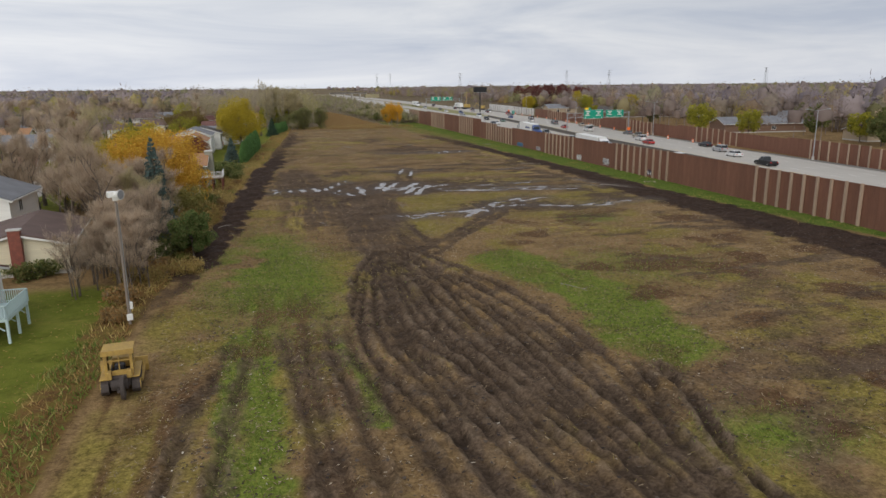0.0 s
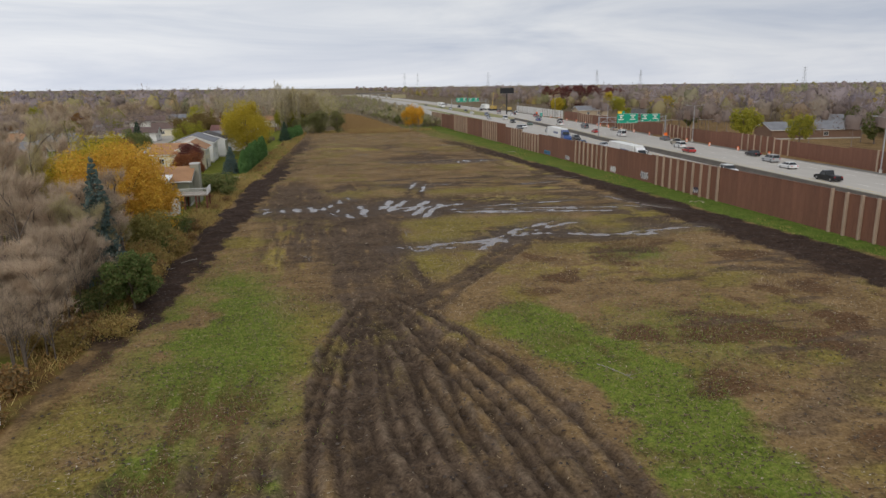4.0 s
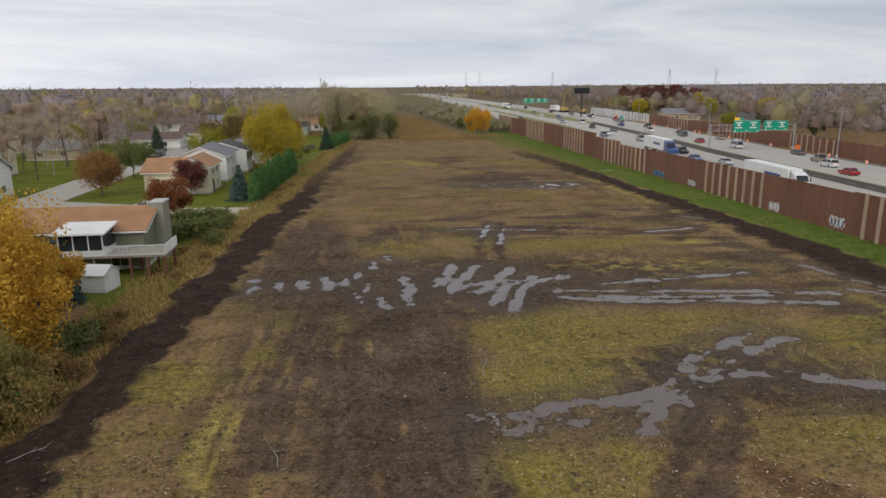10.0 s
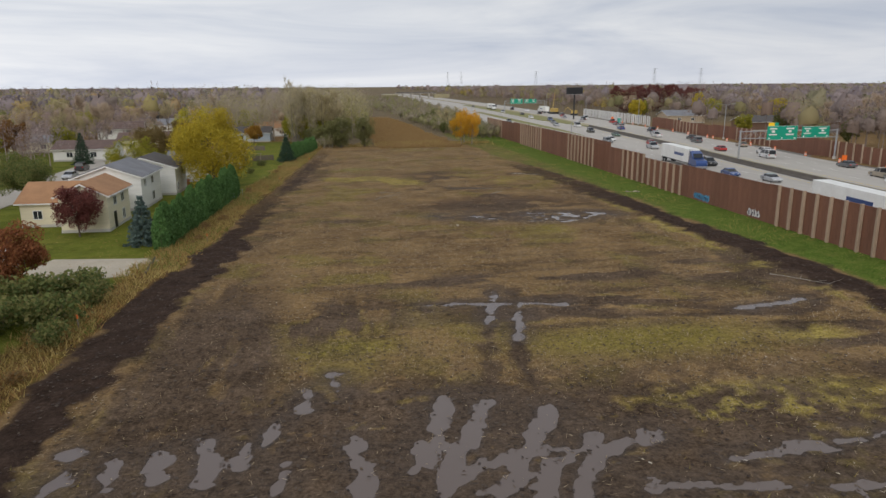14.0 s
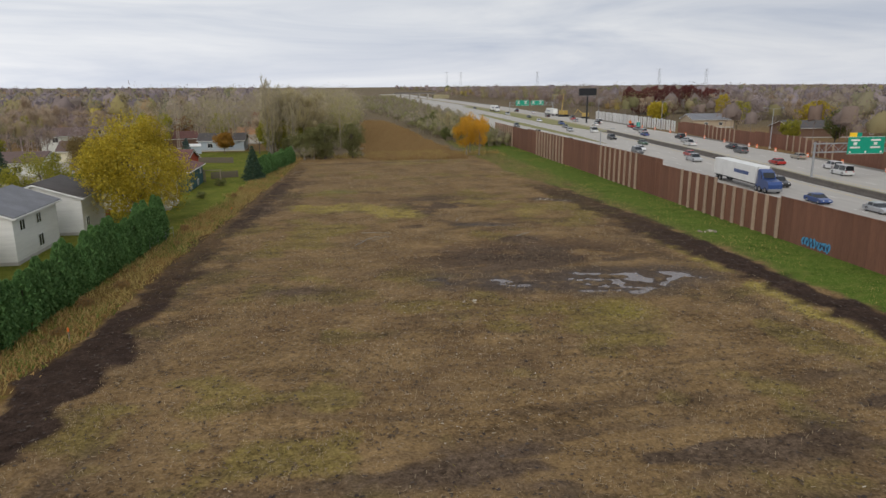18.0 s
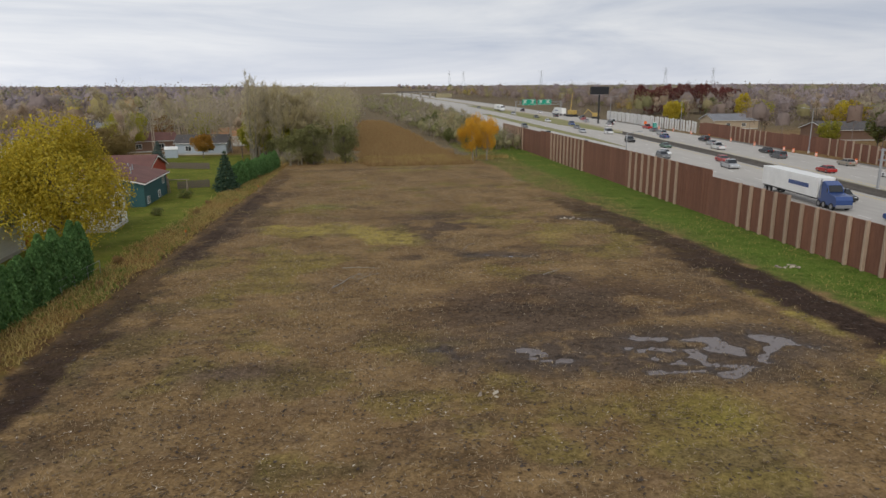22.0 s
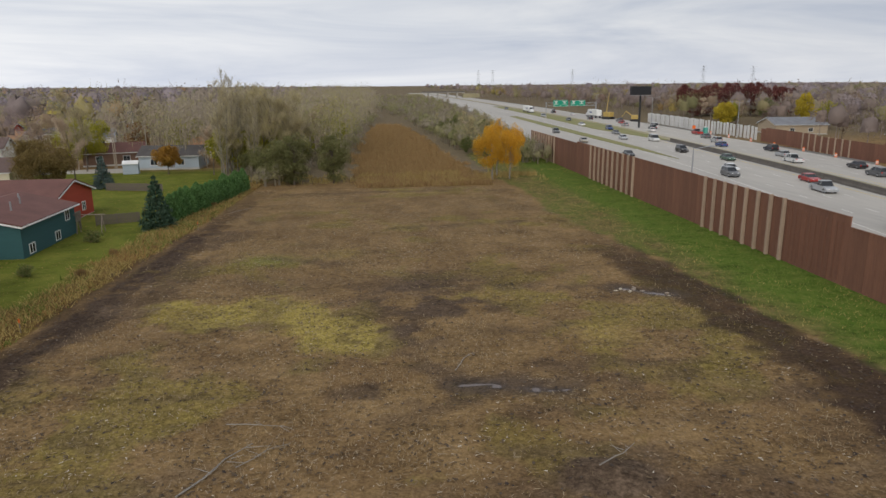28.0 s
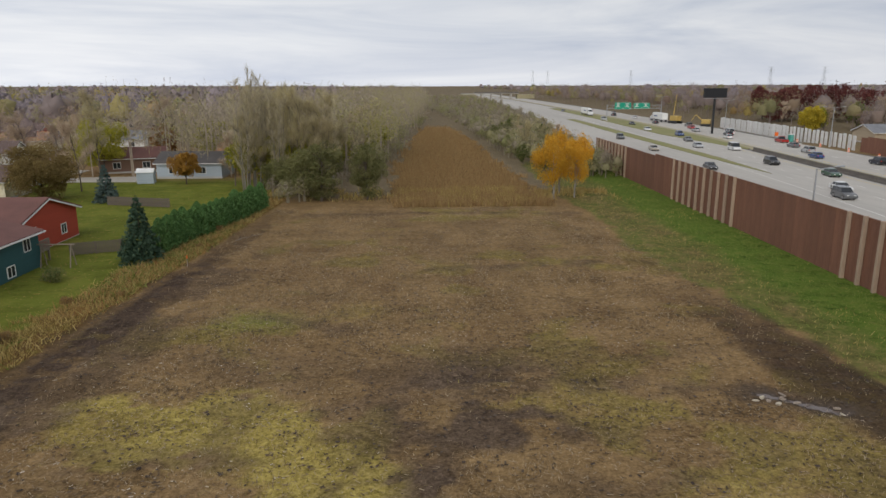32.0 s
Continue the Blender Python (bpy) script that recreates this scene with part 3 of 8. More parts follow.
wild = np.maximum(wild, step(-90, -160, GX) * 0.6 + step(170, 240, GX) * 0.8) * (1 - marsh)
road_zone = step(71.0, 72.0, GX) * step(27.5, 26.2, GX - np.interp(GY, [-80, 60, 155, 230, 283, 376, 440, 540, 800, 1500], [78, 90, 99, 105.5, 112.5, 121, 126, 130, 133, 131]))
field = inside * (1 - marsh)
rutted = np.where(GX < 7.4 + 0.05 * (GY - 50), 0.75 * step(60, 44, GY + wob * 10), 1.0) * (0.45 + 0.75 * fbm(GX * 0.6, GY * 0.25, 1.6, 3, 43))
# rut bottoms and edges, masked for colours that strengthen their faint shading
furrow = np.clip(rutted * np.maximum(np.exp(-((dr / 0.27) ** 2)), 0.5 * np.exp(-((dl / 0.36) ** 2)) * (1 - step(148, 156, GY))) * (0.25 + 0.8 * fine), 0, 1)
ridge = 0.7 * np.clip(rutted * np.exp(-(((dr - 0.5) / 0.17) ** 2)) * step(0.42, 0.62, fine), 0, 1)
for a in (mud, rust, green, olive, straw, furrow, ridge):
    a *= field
straw_marsh = marsh * step(0.42, 0.62, fbm(GX, GY, 11, 4, 77))

# heights: soft swells, wheel ruts with raised edges, hollows that hold water, a raised trench bank
GZ = 0.22 * (big - 0.5) * field + 0.10 * wob * field
rut = rutted * (-0.30 * np.exp(-((dr / 0.26) ** 2)) + 0.20 * np.exp(-(((dr - 0.5) / 0.2) ** 2)))
lane = -0.06 * np.exp(-((dl / 0.4) ** 2)) + 0.09 * np.exp(-(((dl - 0.9) / 0.35) ** 2))
GZ += (np.where(dr < 2.2, rut * (0.6 + 0.8 * fine), 0) + np.where(dl < 2.2, lane * (0.5 + 1.0 * fine), 0)) * field
GZ += 0.30 * (fbm(GX, GY, 0.8, 3, 37) - 0.5) * np.clip(mud + soil, 0, 1) * (0.5 + field)
GZ += 0.5 * blot(40.4, 194.6, 2.0, 1.2) * (0.5 + fine)
GZ += 0.40 * soil * (fbm(GX, GY, 2.4, 3, 51) - 0.35)
hollow = np.maximum.reduce([step(1.0, 0.0, 1.15 * dw + (fbm(GX * 1.9 - GY * 0.55, GY * 0.45, 1.0, 3, 29) - 0.45) * 1.5 + crumb * 0.8), step(0.66, 0.0, dt + jag * 1.2 + crumb * 0.9), step(1.05, 0.0, db + jag * 2.1 + crumb * 1.5)]) * field
calm = np.maximum.reduce([step(3, 1.2, near(water, 3.2)), step(2.2, 0.8, near(thin_water, 2.4)), step(3.6, 1.6, near(broad_water, 3.8))]) * field
GZ = GZ * (1 - 0.75 * calm) + 0.02 * calm - 0.20 * hollow
GZ = np.where((hollow < 0.06) & (GY > 80) & (field > 0.5), np.maximum(GZ, -0.035), GZ)
wet = np.clip(calm * (0.45 + hollow), 0, 1)
GZ += 0.25 * weeds * (fbm(GX, GY, 3, 3, 61) - 0.3)
GZ -= 0.55 * road_zone
GZ += 0.3 * marsh * (fbm(GX, GY, 2.5, 3, 91) - 0.2)
GZ += 9 * step(1800, 4200, GY) * fbm(GX, GY, 1500, 2, 5)

nx_, ny_ = len(gx), len(gy)
quad = (np.arange(ny_ - 1)[:, None] * nx_ + np.arange(nx_ - 1)[None, :]).ravel()
gm = fast_mesh("ground", np.stack([GX, GY, GZ], -1).reshape(-1, 3), np.stack([quad, quad + 1, quad + 1 + nx_, quad + nx_], -1), None)
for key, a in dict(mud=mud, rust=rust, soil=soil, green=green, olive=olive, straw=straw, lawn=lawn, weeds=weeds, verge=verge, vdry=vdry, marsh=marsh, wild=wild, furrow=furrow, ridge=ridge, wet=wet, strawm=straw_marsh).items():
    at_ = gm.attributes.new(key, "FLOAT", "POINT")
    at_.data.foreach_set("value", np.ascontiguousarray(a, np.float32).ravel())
gm.polygons.foreach_set("use_smooth", np.ones(len(gm.polygons), bool))


def ground_material():
    m, n, l, b = node_mat("field_ground")
    tc = n.new("ShaderNodeTexCoord")

    def noise_(size, detail=5.0, rough=0.6, stretch=None):
        t = n.new("ShaderNodeTexNoise")
        t.inputs["Scale"].default_value, t.inputs["Detail"].default_value, t.inputs["Roughness"].default_value = 1.0 / size, detail, rough
        if stretch:
            mp = n.new("ShaderNodeMapping")
            mp.inputs["Scale"].default_value = stretch
            l.new(tc.outputs["Object"], mp.inputs["Vector"])
            l.new(mp.outputs["Vector"], t.inputs["Vector"])
        else:
            l.new(tc.outputs["Object"], t.inputs["Vector"])
        return t.outputs["Fac"]

    grain, patch, tuft, speck = noise_(0.45, 6, 0.7), noise_(5.0, 4), noise_(1.6, 7, 0.7), noise_(0.16, 2)

    def ramp(fac, stops):
        r = n.new("ShaderNodeValToRGB")
        el = r.color_ramp.elements
        while len(el) < len(stops):
            el.new(0.5)
        for e, (p, c) in zip(el, stops):
            e.position, e.color = p, rgb((0.985 * c[0], 0.92 * c[1], 0.85 * c[2]))
        l.new(fac, r.inputs["Fac"])
        return r.outputs["Color"]

    def mixed(fa, fb, w):
        k = n.new("ShaderNodeMath")
        k.operation, k.inputs[1].default_value = "MULTIPLY", 1 - w
        l.new(fa, k.inputs[0])
        k2 = n.new("ShaderNodeMath")
        k2.operation, k2.inputs[1].default_value = "MULTIPLY_ADD", w
        l.new(fb, k2.inputs[0])
        l.new(k.outputs[0], k2.inputs[2])
        return k2.outputs[0]

    fine_, mid_ = mixed(grain, speck, 0.45), mixed(tuft, grain, 0.4)
    col = ramp(mixed(fine_, patch, 0.3), [(0.36, (0.098, 0.065, 0.033)), (0.46, (0.208, 0.143, 0.072)), (0.56, (0.305, 0.214, 0.108)), (0.68, (0.435, 0.325, 0.178))])

    def lay(key, colour, sharp=0.35):
        nonlocal col
        at = n.new("ShaderNodeAttribute")
        at.attribute_name = key
        # the cover breaks up along its edge
        ad = n.new("ShaderNodeMath")
        ad.operation = "ADD"
        l.new(at.outputs["Fac"], ad.inputs[0])
        su = n.new("ShaderNodeMath")
        su.operation, su.inputs[1].default_value = "MULTIPLY_ADD", 0.9
        su.inputs[2].default_value = -0.45
        l.new(mid_, su.inputs[0])
        l.new(su.outputs[0], ad.inputs[1])
        mr = n.new("ShaderNodeMapRange")
        mr.inputs["From Min"].default_value, mr.inputs["From Max"].default_value = 0.5 - sharp, 0.5 + sharp
        l.new(ad.outputs[0], mr.inputs["Value"])
        mu = n.new("ShaderNodeMath")
        mu.operation, mu.use_clamp = "MULTIPLY", True
        k3 = n.new("ShaderNodeMath")
        k3.operation, k3.inputs[1].default_value, k3.use_clamp = "MULTIPLY", 6.0, True
        l.new(at.outputs["Fac"], k3.inputs[0])
        l.new(mr.outputs["Result"], mu.inputs[0])
        l.new(k3.outputs[0], mu.inputs[1])
        mx = n.new("ShaderNodeMixRGB")
        l.new(mu.outputs[0], mx.inputs["Fac"])
        l.new(col, mx.inputs["Color1"])
        l.new(colour, mx.inputs["Color2"])
        col = mx.outputs["Color"]
        return mu.outputs[0]

    lay("wild", ramp(mid_, [(0.35, (0.125, 0.105, 0.068)), (0.65, (0.235, 0.195, 0.13))]))
    lay("olive", ramp(fine_, [(0.35, (0.115, 0.098, 0.026)), (0.5, (0.24, 0.205, 0.055)), (0.64, (0.38, 0.32, 0.10))]))
    lay("straw", ramp(fine_, [(0.35, (0.20, 0.165, 0.046)), (0.5, (0.38, 0.315, 0.093)), (0.65, (0.54, 0.46, 0.16))]))
    lay("green", ramp(fine_, [(0.35, (0.095, 0.128, 0.024)), (0.5, (0.175, 0.235, 0.042)), (0.65, (0.28, 0.33, 0.075))]))
    lay("lawn", ramp(mixed(mid_, patch, 0.5), [(0.36, (0.092, 0.115, 0.019)), (0.5, (0.145, 0.175, 0.029)), (0.66, (0.22, 0.225, 0.05))]), 0.2)
    lay("verge", ramp(mid_, [(0.36, (0.058, 0.10, 0.018)), (0.48, (0.098, 0.165, 0.027)), (0.58, (0.145, 0.188, 0.042)), (0.68, (0.20, 0.18, 0.07))]), 0.3)
    lay("vdry", ramp(mid_, [(0.36, (0.085, 0.075, 0.030)), (0.5, (0.165, 0.142, 0.058)), (0.64, (0.25, 0.20, 0.095))]), 0.4)
    lay("weeds", ramp(mid_, [(0.36, (0.085, 0.055, 0.025)), (0.48, (0.18, 0.11, 0.045)), (0.56, (0.17, 0.14, 0.04)), (0.66, (0.33, 0.22, 0.085))]), 0.3)
    lay("marsh", ramp(mixed(mid_, patch, 0.5), [(0.36, (0.15, 0.092, 0.040)), (0.5, (0.235, 0.150, 0.066)), (0.64, (0.34, 0.235, 0.11))]), 0.3)
    lay("strawm", ramp(mid_, [(0.35, (0.12, 0.085, 0.035)), (0.65, (0.24, 0.17, 0.075))]), 0.5)
    lay("rust", ramp(fine_, [(0.35, (0.07, 0.040, 0.022)), (0.5, (0.13, 0.078, 0.042)), (0.65, (0.20, 0.13, 0.075))]), 0.4)
    wetm = lay("mud", ramp(mixed(fine_, patch, 0.3), [(0.37, (0.042, 0.030, 0.022)), (0.5, (0.108, 0.080, 0.057)), (0.63, (0.20, 0.152, 0.112))]), 0.3)
    # dry pale edges, wet dark bottoms; rut shading is painted in with them
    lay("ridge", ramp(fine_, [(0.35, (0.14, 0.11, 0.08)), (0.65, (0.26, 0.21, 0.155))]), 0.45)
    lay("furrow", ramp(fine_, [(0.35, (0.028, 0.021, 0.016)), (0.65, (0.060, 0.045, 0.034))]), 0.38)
    lay("soil", ramp(mixed(mid_, speck, 0.3), [(0.36, (0.026, 0.018, 0.014)), (0.5, (0.050, 0.035, 0.028)), (0.66, (0.098, 0.070, 0.056))]), 0.4)
    wt = lay("wet", ramp(fine_, [(0.36, (0.04, 0.029, 0.022)), (0.64, (0.10, 0.077, 0.06))]), 0.4)
    # damp and dry crumbs in lumps of a hand's to a stride's width
    lump = n.new("ShaderNodeMixRGB")
    lump.blend_type, lump.inputs["Fac"].default_value = "MULTIPLY", 1.0
    lr = n.new("ShaderNodeValToRGB")
    for e_, (q_, v_) in zip((lr.color_ramp.elements[0], lr.color_ramp.elements[1], lr.color_ramp.elements.new(0.5)), ((0.36, 0.60), (0.66, 1.22), (0.5, 0.97))):
        e_.position, e_.color = q_, (v_, v_, v_, 1)
    l.new(mixed(noise_(0.9, 8, 0.75), noise_(3.4, 6, 0.65, (0.5, 1.4, 1.0)), 0.5), lr.inputs["Fac"])
    l.new(col, lump.inputs["Color1"])
    l.new(lr.outputs["Color"], lump.inputs["Color2"])
    l.new(lump.outputs["Color"], b.inputs["Base Color"])
    mr = n.new("ShaderNodeMapRange")
    mr.inputs["To Min"].default_value, mr.inputs["To Max"].default_value = 0.95, 0.6
    l.new(wt, mr.inputs["Value"])
    l.new(mr.outputs["Result"], b.inputs["Roughness"])
    sp = n.new("ShaderNodeMapRange")
    sp.inputs["To Min"].default_value, sp.inputs["To Max"].default_value = 0.06, 0.25
    l.new(wt, sp.inputs["Value"])
    l.new(sp.outputs["Result"], b.inputs["Specular IOR Level"])
    bp = n.new("ShaderNodeBump")
    bp.inputs["Strength"].default_value, bp.inputs["Distance"].default_value = 1.0, 0.28
    l.new(mixed(mid_, fine_, 0.5), bp.inputs["Height"])
    l.new(bp.outputs["Normal"], b.inputs["Normal"])
    return m


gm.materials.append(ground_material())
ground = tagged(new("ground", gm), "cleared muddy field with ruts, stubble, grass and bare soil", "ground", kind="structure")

# standing water lies level under the field and shows where the ground dips below it
M_WATER = plain("muddy_water", (0.125, 0.093, 0.076), 0.16)
for x0, x1, y0, y1, z in ((1, 19, 108, 130, -0.055), (19, 62, 104, 127, -0.05), (16, 60, 84, 104, -0.055), (18, 56, 130, 147, -0.06), (31, 53, 171, 181, -0.10), (33, 57, 201, 225, -0.11)):
    bm = bmesh.new()
    bm.faces.new([bm.verts.new(v) for v in ((x0, y0, 0), (x1, y0, 0), (x1, y1, 0), (x0, y1, 0))])
    w = tagged(new("puddle_water", mesh_of(bm, "puddle_water")), "shallow muddy rainwater standing in wheel ruts", "puddle", kind="structure")
    w.data.materials.append(M_WATER)
    w.location.z = z


def ground_z(x, y):
    i, j = min(np.searchsorted(gx, x), nx_ - 1), min(np.searchsorted(gy, y), ny_ - 1)
    return float(GZ[j, i])


# ---- noise wall along the near side of the highway ----
WALL_X, BAY = 70.0, 2.3
POSTED = [(18, 36), (70, 88.5), (110, 131.5), (149.8, 168), (190, 217), (230.6, 247.6), (269, 291), (314, 337.5)]


def wall_top(y):
    return 5.0 if y < 88 else 5.15 if y < 131 else 5.0 if y < 168 else 4.9 if y < 190 else 4.6 if y < 204.4 else 5.15 if y < 221.3 else 6.0 if y < 300 else 5.7


def board_panel(width, height):
    """One bay of upright stained boards between two rails."""
    bm = bmesh.new()
    n = 8
    for k in range(n):
        a, b = -width / 2 + k * width / n + 0.006, -width / 2 + (k + 1) * width / n - 0.006
        d = 0.012 * (k % 2)
        box(bm, -0.06 + d, 0.05, a, b, 0, height - 0.06)
    box(bm, -0.09, 0.08, -width / 2, width / 2, height - 0.09, height)
    return mesh_of(bm, "panel")


noise_wall = thing("noise_wall", pose(0, 0, 0), "tall rust-brown timber noise wall with pale posts in groups", "noise wall", kind="structure")
panel_mesh, post_mesh = {}, {}
for k in range(int((338 - 16) / BAY)):
    y = 16 + (k + 0.5) * BAY
    h = round(wall_top(y) + 0.25, 2)
    if h not in panel_mesh:
        panel_mesh[h] = board_panel(BAY - 0.02, h)
        panel_mesh[h].materials.append(M_WALL)
        post_mesh[h] = mesh_of(bx(-0.17, 0.17, -0.16, 0.16, 0, h + 0.12, 0.03), "post")
        post_mesh[h].materials.append(M_POST)
    p = part("panel", panel_mesh[h], M_WALL, noise_wall)
    p.location = (WALL_X, y, -0.25)
    for a, b in POSTED:
        if a <= y - BAY / 2 + 1.2 <= b:
            q = part("post", post_mesh[h], M_POST, noise_wall)
            q.location = (WALL_X - 0.24, y - BAY / 2, -0.25)
for a in range(12):
    # bracing ribs on the stepped stretch
    q = part("batten", mesh_of(bx(-0.07, 0.0, -0.09, 0.09, 0.3, 5.4), "batten"), M_WALL, noise_wall)
    q.location = (WALL_X - 0.06, 221.6 + a * 0.72, 0)

# ---- highway ----
ROAD_Z = -0.4


def slab(name, pts, z, material, label, category, thick=0.12):
    """A level slab over a plan outline."""
    bm = bmesh.new()
    f = bm.faces.new([bm.verts.new((x, y, z)) for x, y in pts])
    if f.normal.z < 0:
        f.normal_flip()
    r = bmesh.ops.extrude_face_region(bm, geom=[f])
    for v in r["geom"]:
        if isinstance(v, bmesh.types.BMVert):
            v.co.z -= thick
    bmesh.ops.recalc_face_normals(bm, faces=bm.faces)
    ob = tagged(new(name, mesh_of(bm, name)), label, category, kind="structure")
    ob.data.materials.append(material)
    return ob


MED_Y = [-80, 60, 155, 230, 283, 376, 440, 540, 800, 1500]
MED_X = [78, 90, 99, 105.5, 112.5, 121, 126, 130, 133, 131]


def med(y):
    """The line of the median barrier, which draws away from the noise wall."""
    return float(np.interp(y, MED_Y, MED_X))


def ramp_edge(y):
    return float(np.interp(y, [340, 440, 540, 800, 1500], [74.5, 82, 92, 103, 103]))


def heading(y):
    return -math.degrees(math.atan2(med(y + 5) - med(y - 5), 10))


def band(name, left, right, y0, y1, z, material, label, category, n=60):
    ys = [y0 + (y1 - y0) * k / n for k in range(n + 1)]
    return slab(name, [(left(y), y) for y in ys] + [(right(y), y) for y in reversed(ys)], z, material, label, category)


def beside(off):
    return lambda y: med(y) + off


road_near = band("road_near", ramp_edge, beside(-0.9), -80, 1500, ROAD_Z, M_CONCRETE, "pale worn concrete highway carriageway", "road")
road_far = band("road_far", beside(5.0), beside(22.8), -80, 1500, ROAD_Z, M_CONCRETE, "pale worn concrete highway carriageway with traffic", "road")
band("shoulder_near", lambda y: ramp_edge(y) - 2.2, ramp_edge, -80, 1500, ROAD_Z - 0.01, M_SHOULDER, "grey asphalt shoulder under the noise wall", "shoulder")
band("shoulder_far", beside(22.8), beside(25.2), -80, 1500, ROAD_Z - 0.01, M_SHOULDER, "grey asphalt shoulder", "shoulder")
# dark band along the barrier; its shadow is painted as part of this strip
band("median_strip", beside(-0.9), beside(0.8), -80, 1500, ROAD_Z - 0.02, M_BARRIER, "dark median strip with the barrier shadow in its colour", "median")
M_MEDGRASS = mat("dry_median_grass", (0.36, 0.315, 0.20), (0.25, 0.225, 0.12), rough=0.95, scale=0.15, fine=2.0)
band("median_grass", beside(0.8), beside(5.0), -80, 1500, ROAD_Z - 0.03, M_MEDGRASS, "dry tan grass median", "median")
M_ISLAND = mat("island_grass", (0.17, 0.19, 0.055), (0.26, 0.22, 0.09), rough=0.95, scale=0.12, fine=2.0)
slab("grass_island", [(101.4, 322), (101.0, 354), (101.5, 430), (105, 540), (109, 540), (106.5, 430), (104, 354)], ROAD_Z + 0.1, M_ISLAND, "long grass island between ramp and highway", "grass island", 0.15)
slab("grass_island_far", [(120.6, 374), (116, 430), (120, 540), (124, 700), (130, 700), (131, 540), (128, 438), (122.4, 376)], ROAD_Z + 0.1, M_ISLAND, "long grass island in the highway median", "grass island", 0.15)

barrier = thing("median_barrier", pose(0, 0, ROAD_Z), "long dark concrete median barrier", "barrier", kind="structure")
bar_mesh = mesh_of(prism([(-0.32, 0), (-0.3, 0.1), (-0.14, 0.4), (-0.1, 0.95), (0.1, 0.95), (0.14, 0.4), (0.3, 0.1), (0.32, 0)], -5.97, 5.97, "y"), "segment")
bar_mesh.materials.append(M_BARRIER)
for k in range(33):
    y = 12 * k - 20
    s = part("segment", bar_mesh, M_BARRIER, barrier)
    s.matrix_local = pose(med(y), y, 0, 0, 0, heading(y))

dash_mesh = mesh_of(bx(-0.075, 0.075, -1.5, 1.5, 0, 0.006), "dash")
dash_mesh.materials.append(M_LINE)
lane_lines = thing("lane_lines", pose(0, 0, ROAD_Z), "white painted lane lines on the concrete", "road marking", kind="structure")
for off in (-6.2, -9.9, -13.6, 9.9, 13.6, 17.3):
    for k in range(34):
        y = 60 + 12.2 * k
        d = part("dash", dash_mesh, M_LINE, lane_lines)
        d.matrix_local = pose(med(y) + off, y, 0.003, 0, 0, heading(y))
for off, m in ((-2.5, M_YLINE), (-17.4, M_LINE), (6.2, M_YLINE), (21.0, M_LINE)):
    ys = [-20 + 15 * k for k in range(44)]
    bm = bmesh.new()
    vs = [(bm.verts.new((med(y) + off - 0.09, y, 0.006)), bm.verts.new((med(y) + off + 0.09, y, 0.006))) for y in ys]
    for p, q in zip(vs[:-1], vs[1:]):
        bm.faces.new((p[0], p[1], q[1], q[0]))
    part("edge_line", bm, m, lane_lines)

# far noise wall
far_wall = thing("far_noise_wall", pose(0, 0, 0), "brown timber noise wall across the highway", "noise wall", kind="structure")
fp = board_panel(2.98, 4.4)
fp.materials.append(M_WALL)
fpost = mesh_of(bx(-0.15, 0.15, -0.17, 0.17, 0, 4.5, 0.03), "post")
fpost.materials.append(M_POST)
for k in range(100):
    y = 66 + 3 * k
    p = part("panel", fp, M_WALL, far_wall)
    p.matrix_local = pose(med(y) + 26.0, y, -0.6 - (0.35 if (k // 9) % 2 else 0), 0, 0, heading(y))
    if (k % 17) < 8:
        q = part("post", fpost, M_POST, far_wall)
        q.matrix_local = pose(med(y - 1.5) + 25.75, y - 1.5, -0.6 - (0.35 if (k // 9) % 2 else 0), 0, 0, heading(y))
new_wall = thing("new_wall_section", pose(0, 0, 0), "unfinished pale concrete wall panels by the highway", "wall panels", kind="structure")
wp = mesh_of(bx(-0.1, 0.1, -1.1, 1.1, 0, 4.3, 0.03), "panel")
wp.materials.append(M_WHITEPANEL)
wp_slim = mesh_of(bx(-0.1, 0.1, -0.75, 0.75, 0, 4.3, 0.03), "panel")
wp_slim.materials.append(M_WHITEPANEL)
for k in range(40):
    p = part("panel", wp if k > 16 else wp_slim, M_WHITEPANEL, new_wall)
    p.matrix_local = pose(med(368 + 2.55 * k) + 26 + 0.1 * (k % 2), 368 + 2.55 * k, -0.55 + 0.12 * ((k * 7) % 3 - 1), 0, 0, heading(368))

# overpass in the distance
over = thing("overpass", pose(122, 1050, 0), "pale concrete highway overpass bridge in the distance", "bridge", kind="structure")
part("deck", bx(-27, 27, -6, 6, 5.6, 7.0, 0.1), M_CONCRETE, over)
part("parapet", bx(-27, 27, -6.3, -6.0, 6.2, 7.9), M_BARRIER, over)
for x in (-18, -6, 6, 18):
    part("pier", bx(x - 0.8, x + 0.8, -5, 5, -0.6, 5.6, 0.1), M_CONCRETE, over)
for s in (-1, 1):
    part("abutment", bx(min(s * 25, s * 46), max(s * 25, s * 46), -7, 7, -0.6, 4.6, 0.2), M_MEDGRASS, over)


# ---- houses ----
def roof_mat(name, c):
    return mat(name, c, tuple(v * 0.65 for v in c), rough=0.9, scale=0.5, fine=9, stretch=(1, 1, 1))


R_TAN, R_GREY, R_BROWN = roof_mat("tan_shingles", (0.42, 0.225, 0.11)), roof_mat("grey_shingles", (0.22, 0.225, 0.24)), roof_mat("brown_shingles", (0.15, 0.10, 0.085))
R_RED, R_DARK = roof_mat("red_brown_shingles", (0.17, 0.075, 0.06)), roof_mat("dark_shingles", (0.10, 0.09, 0.085))


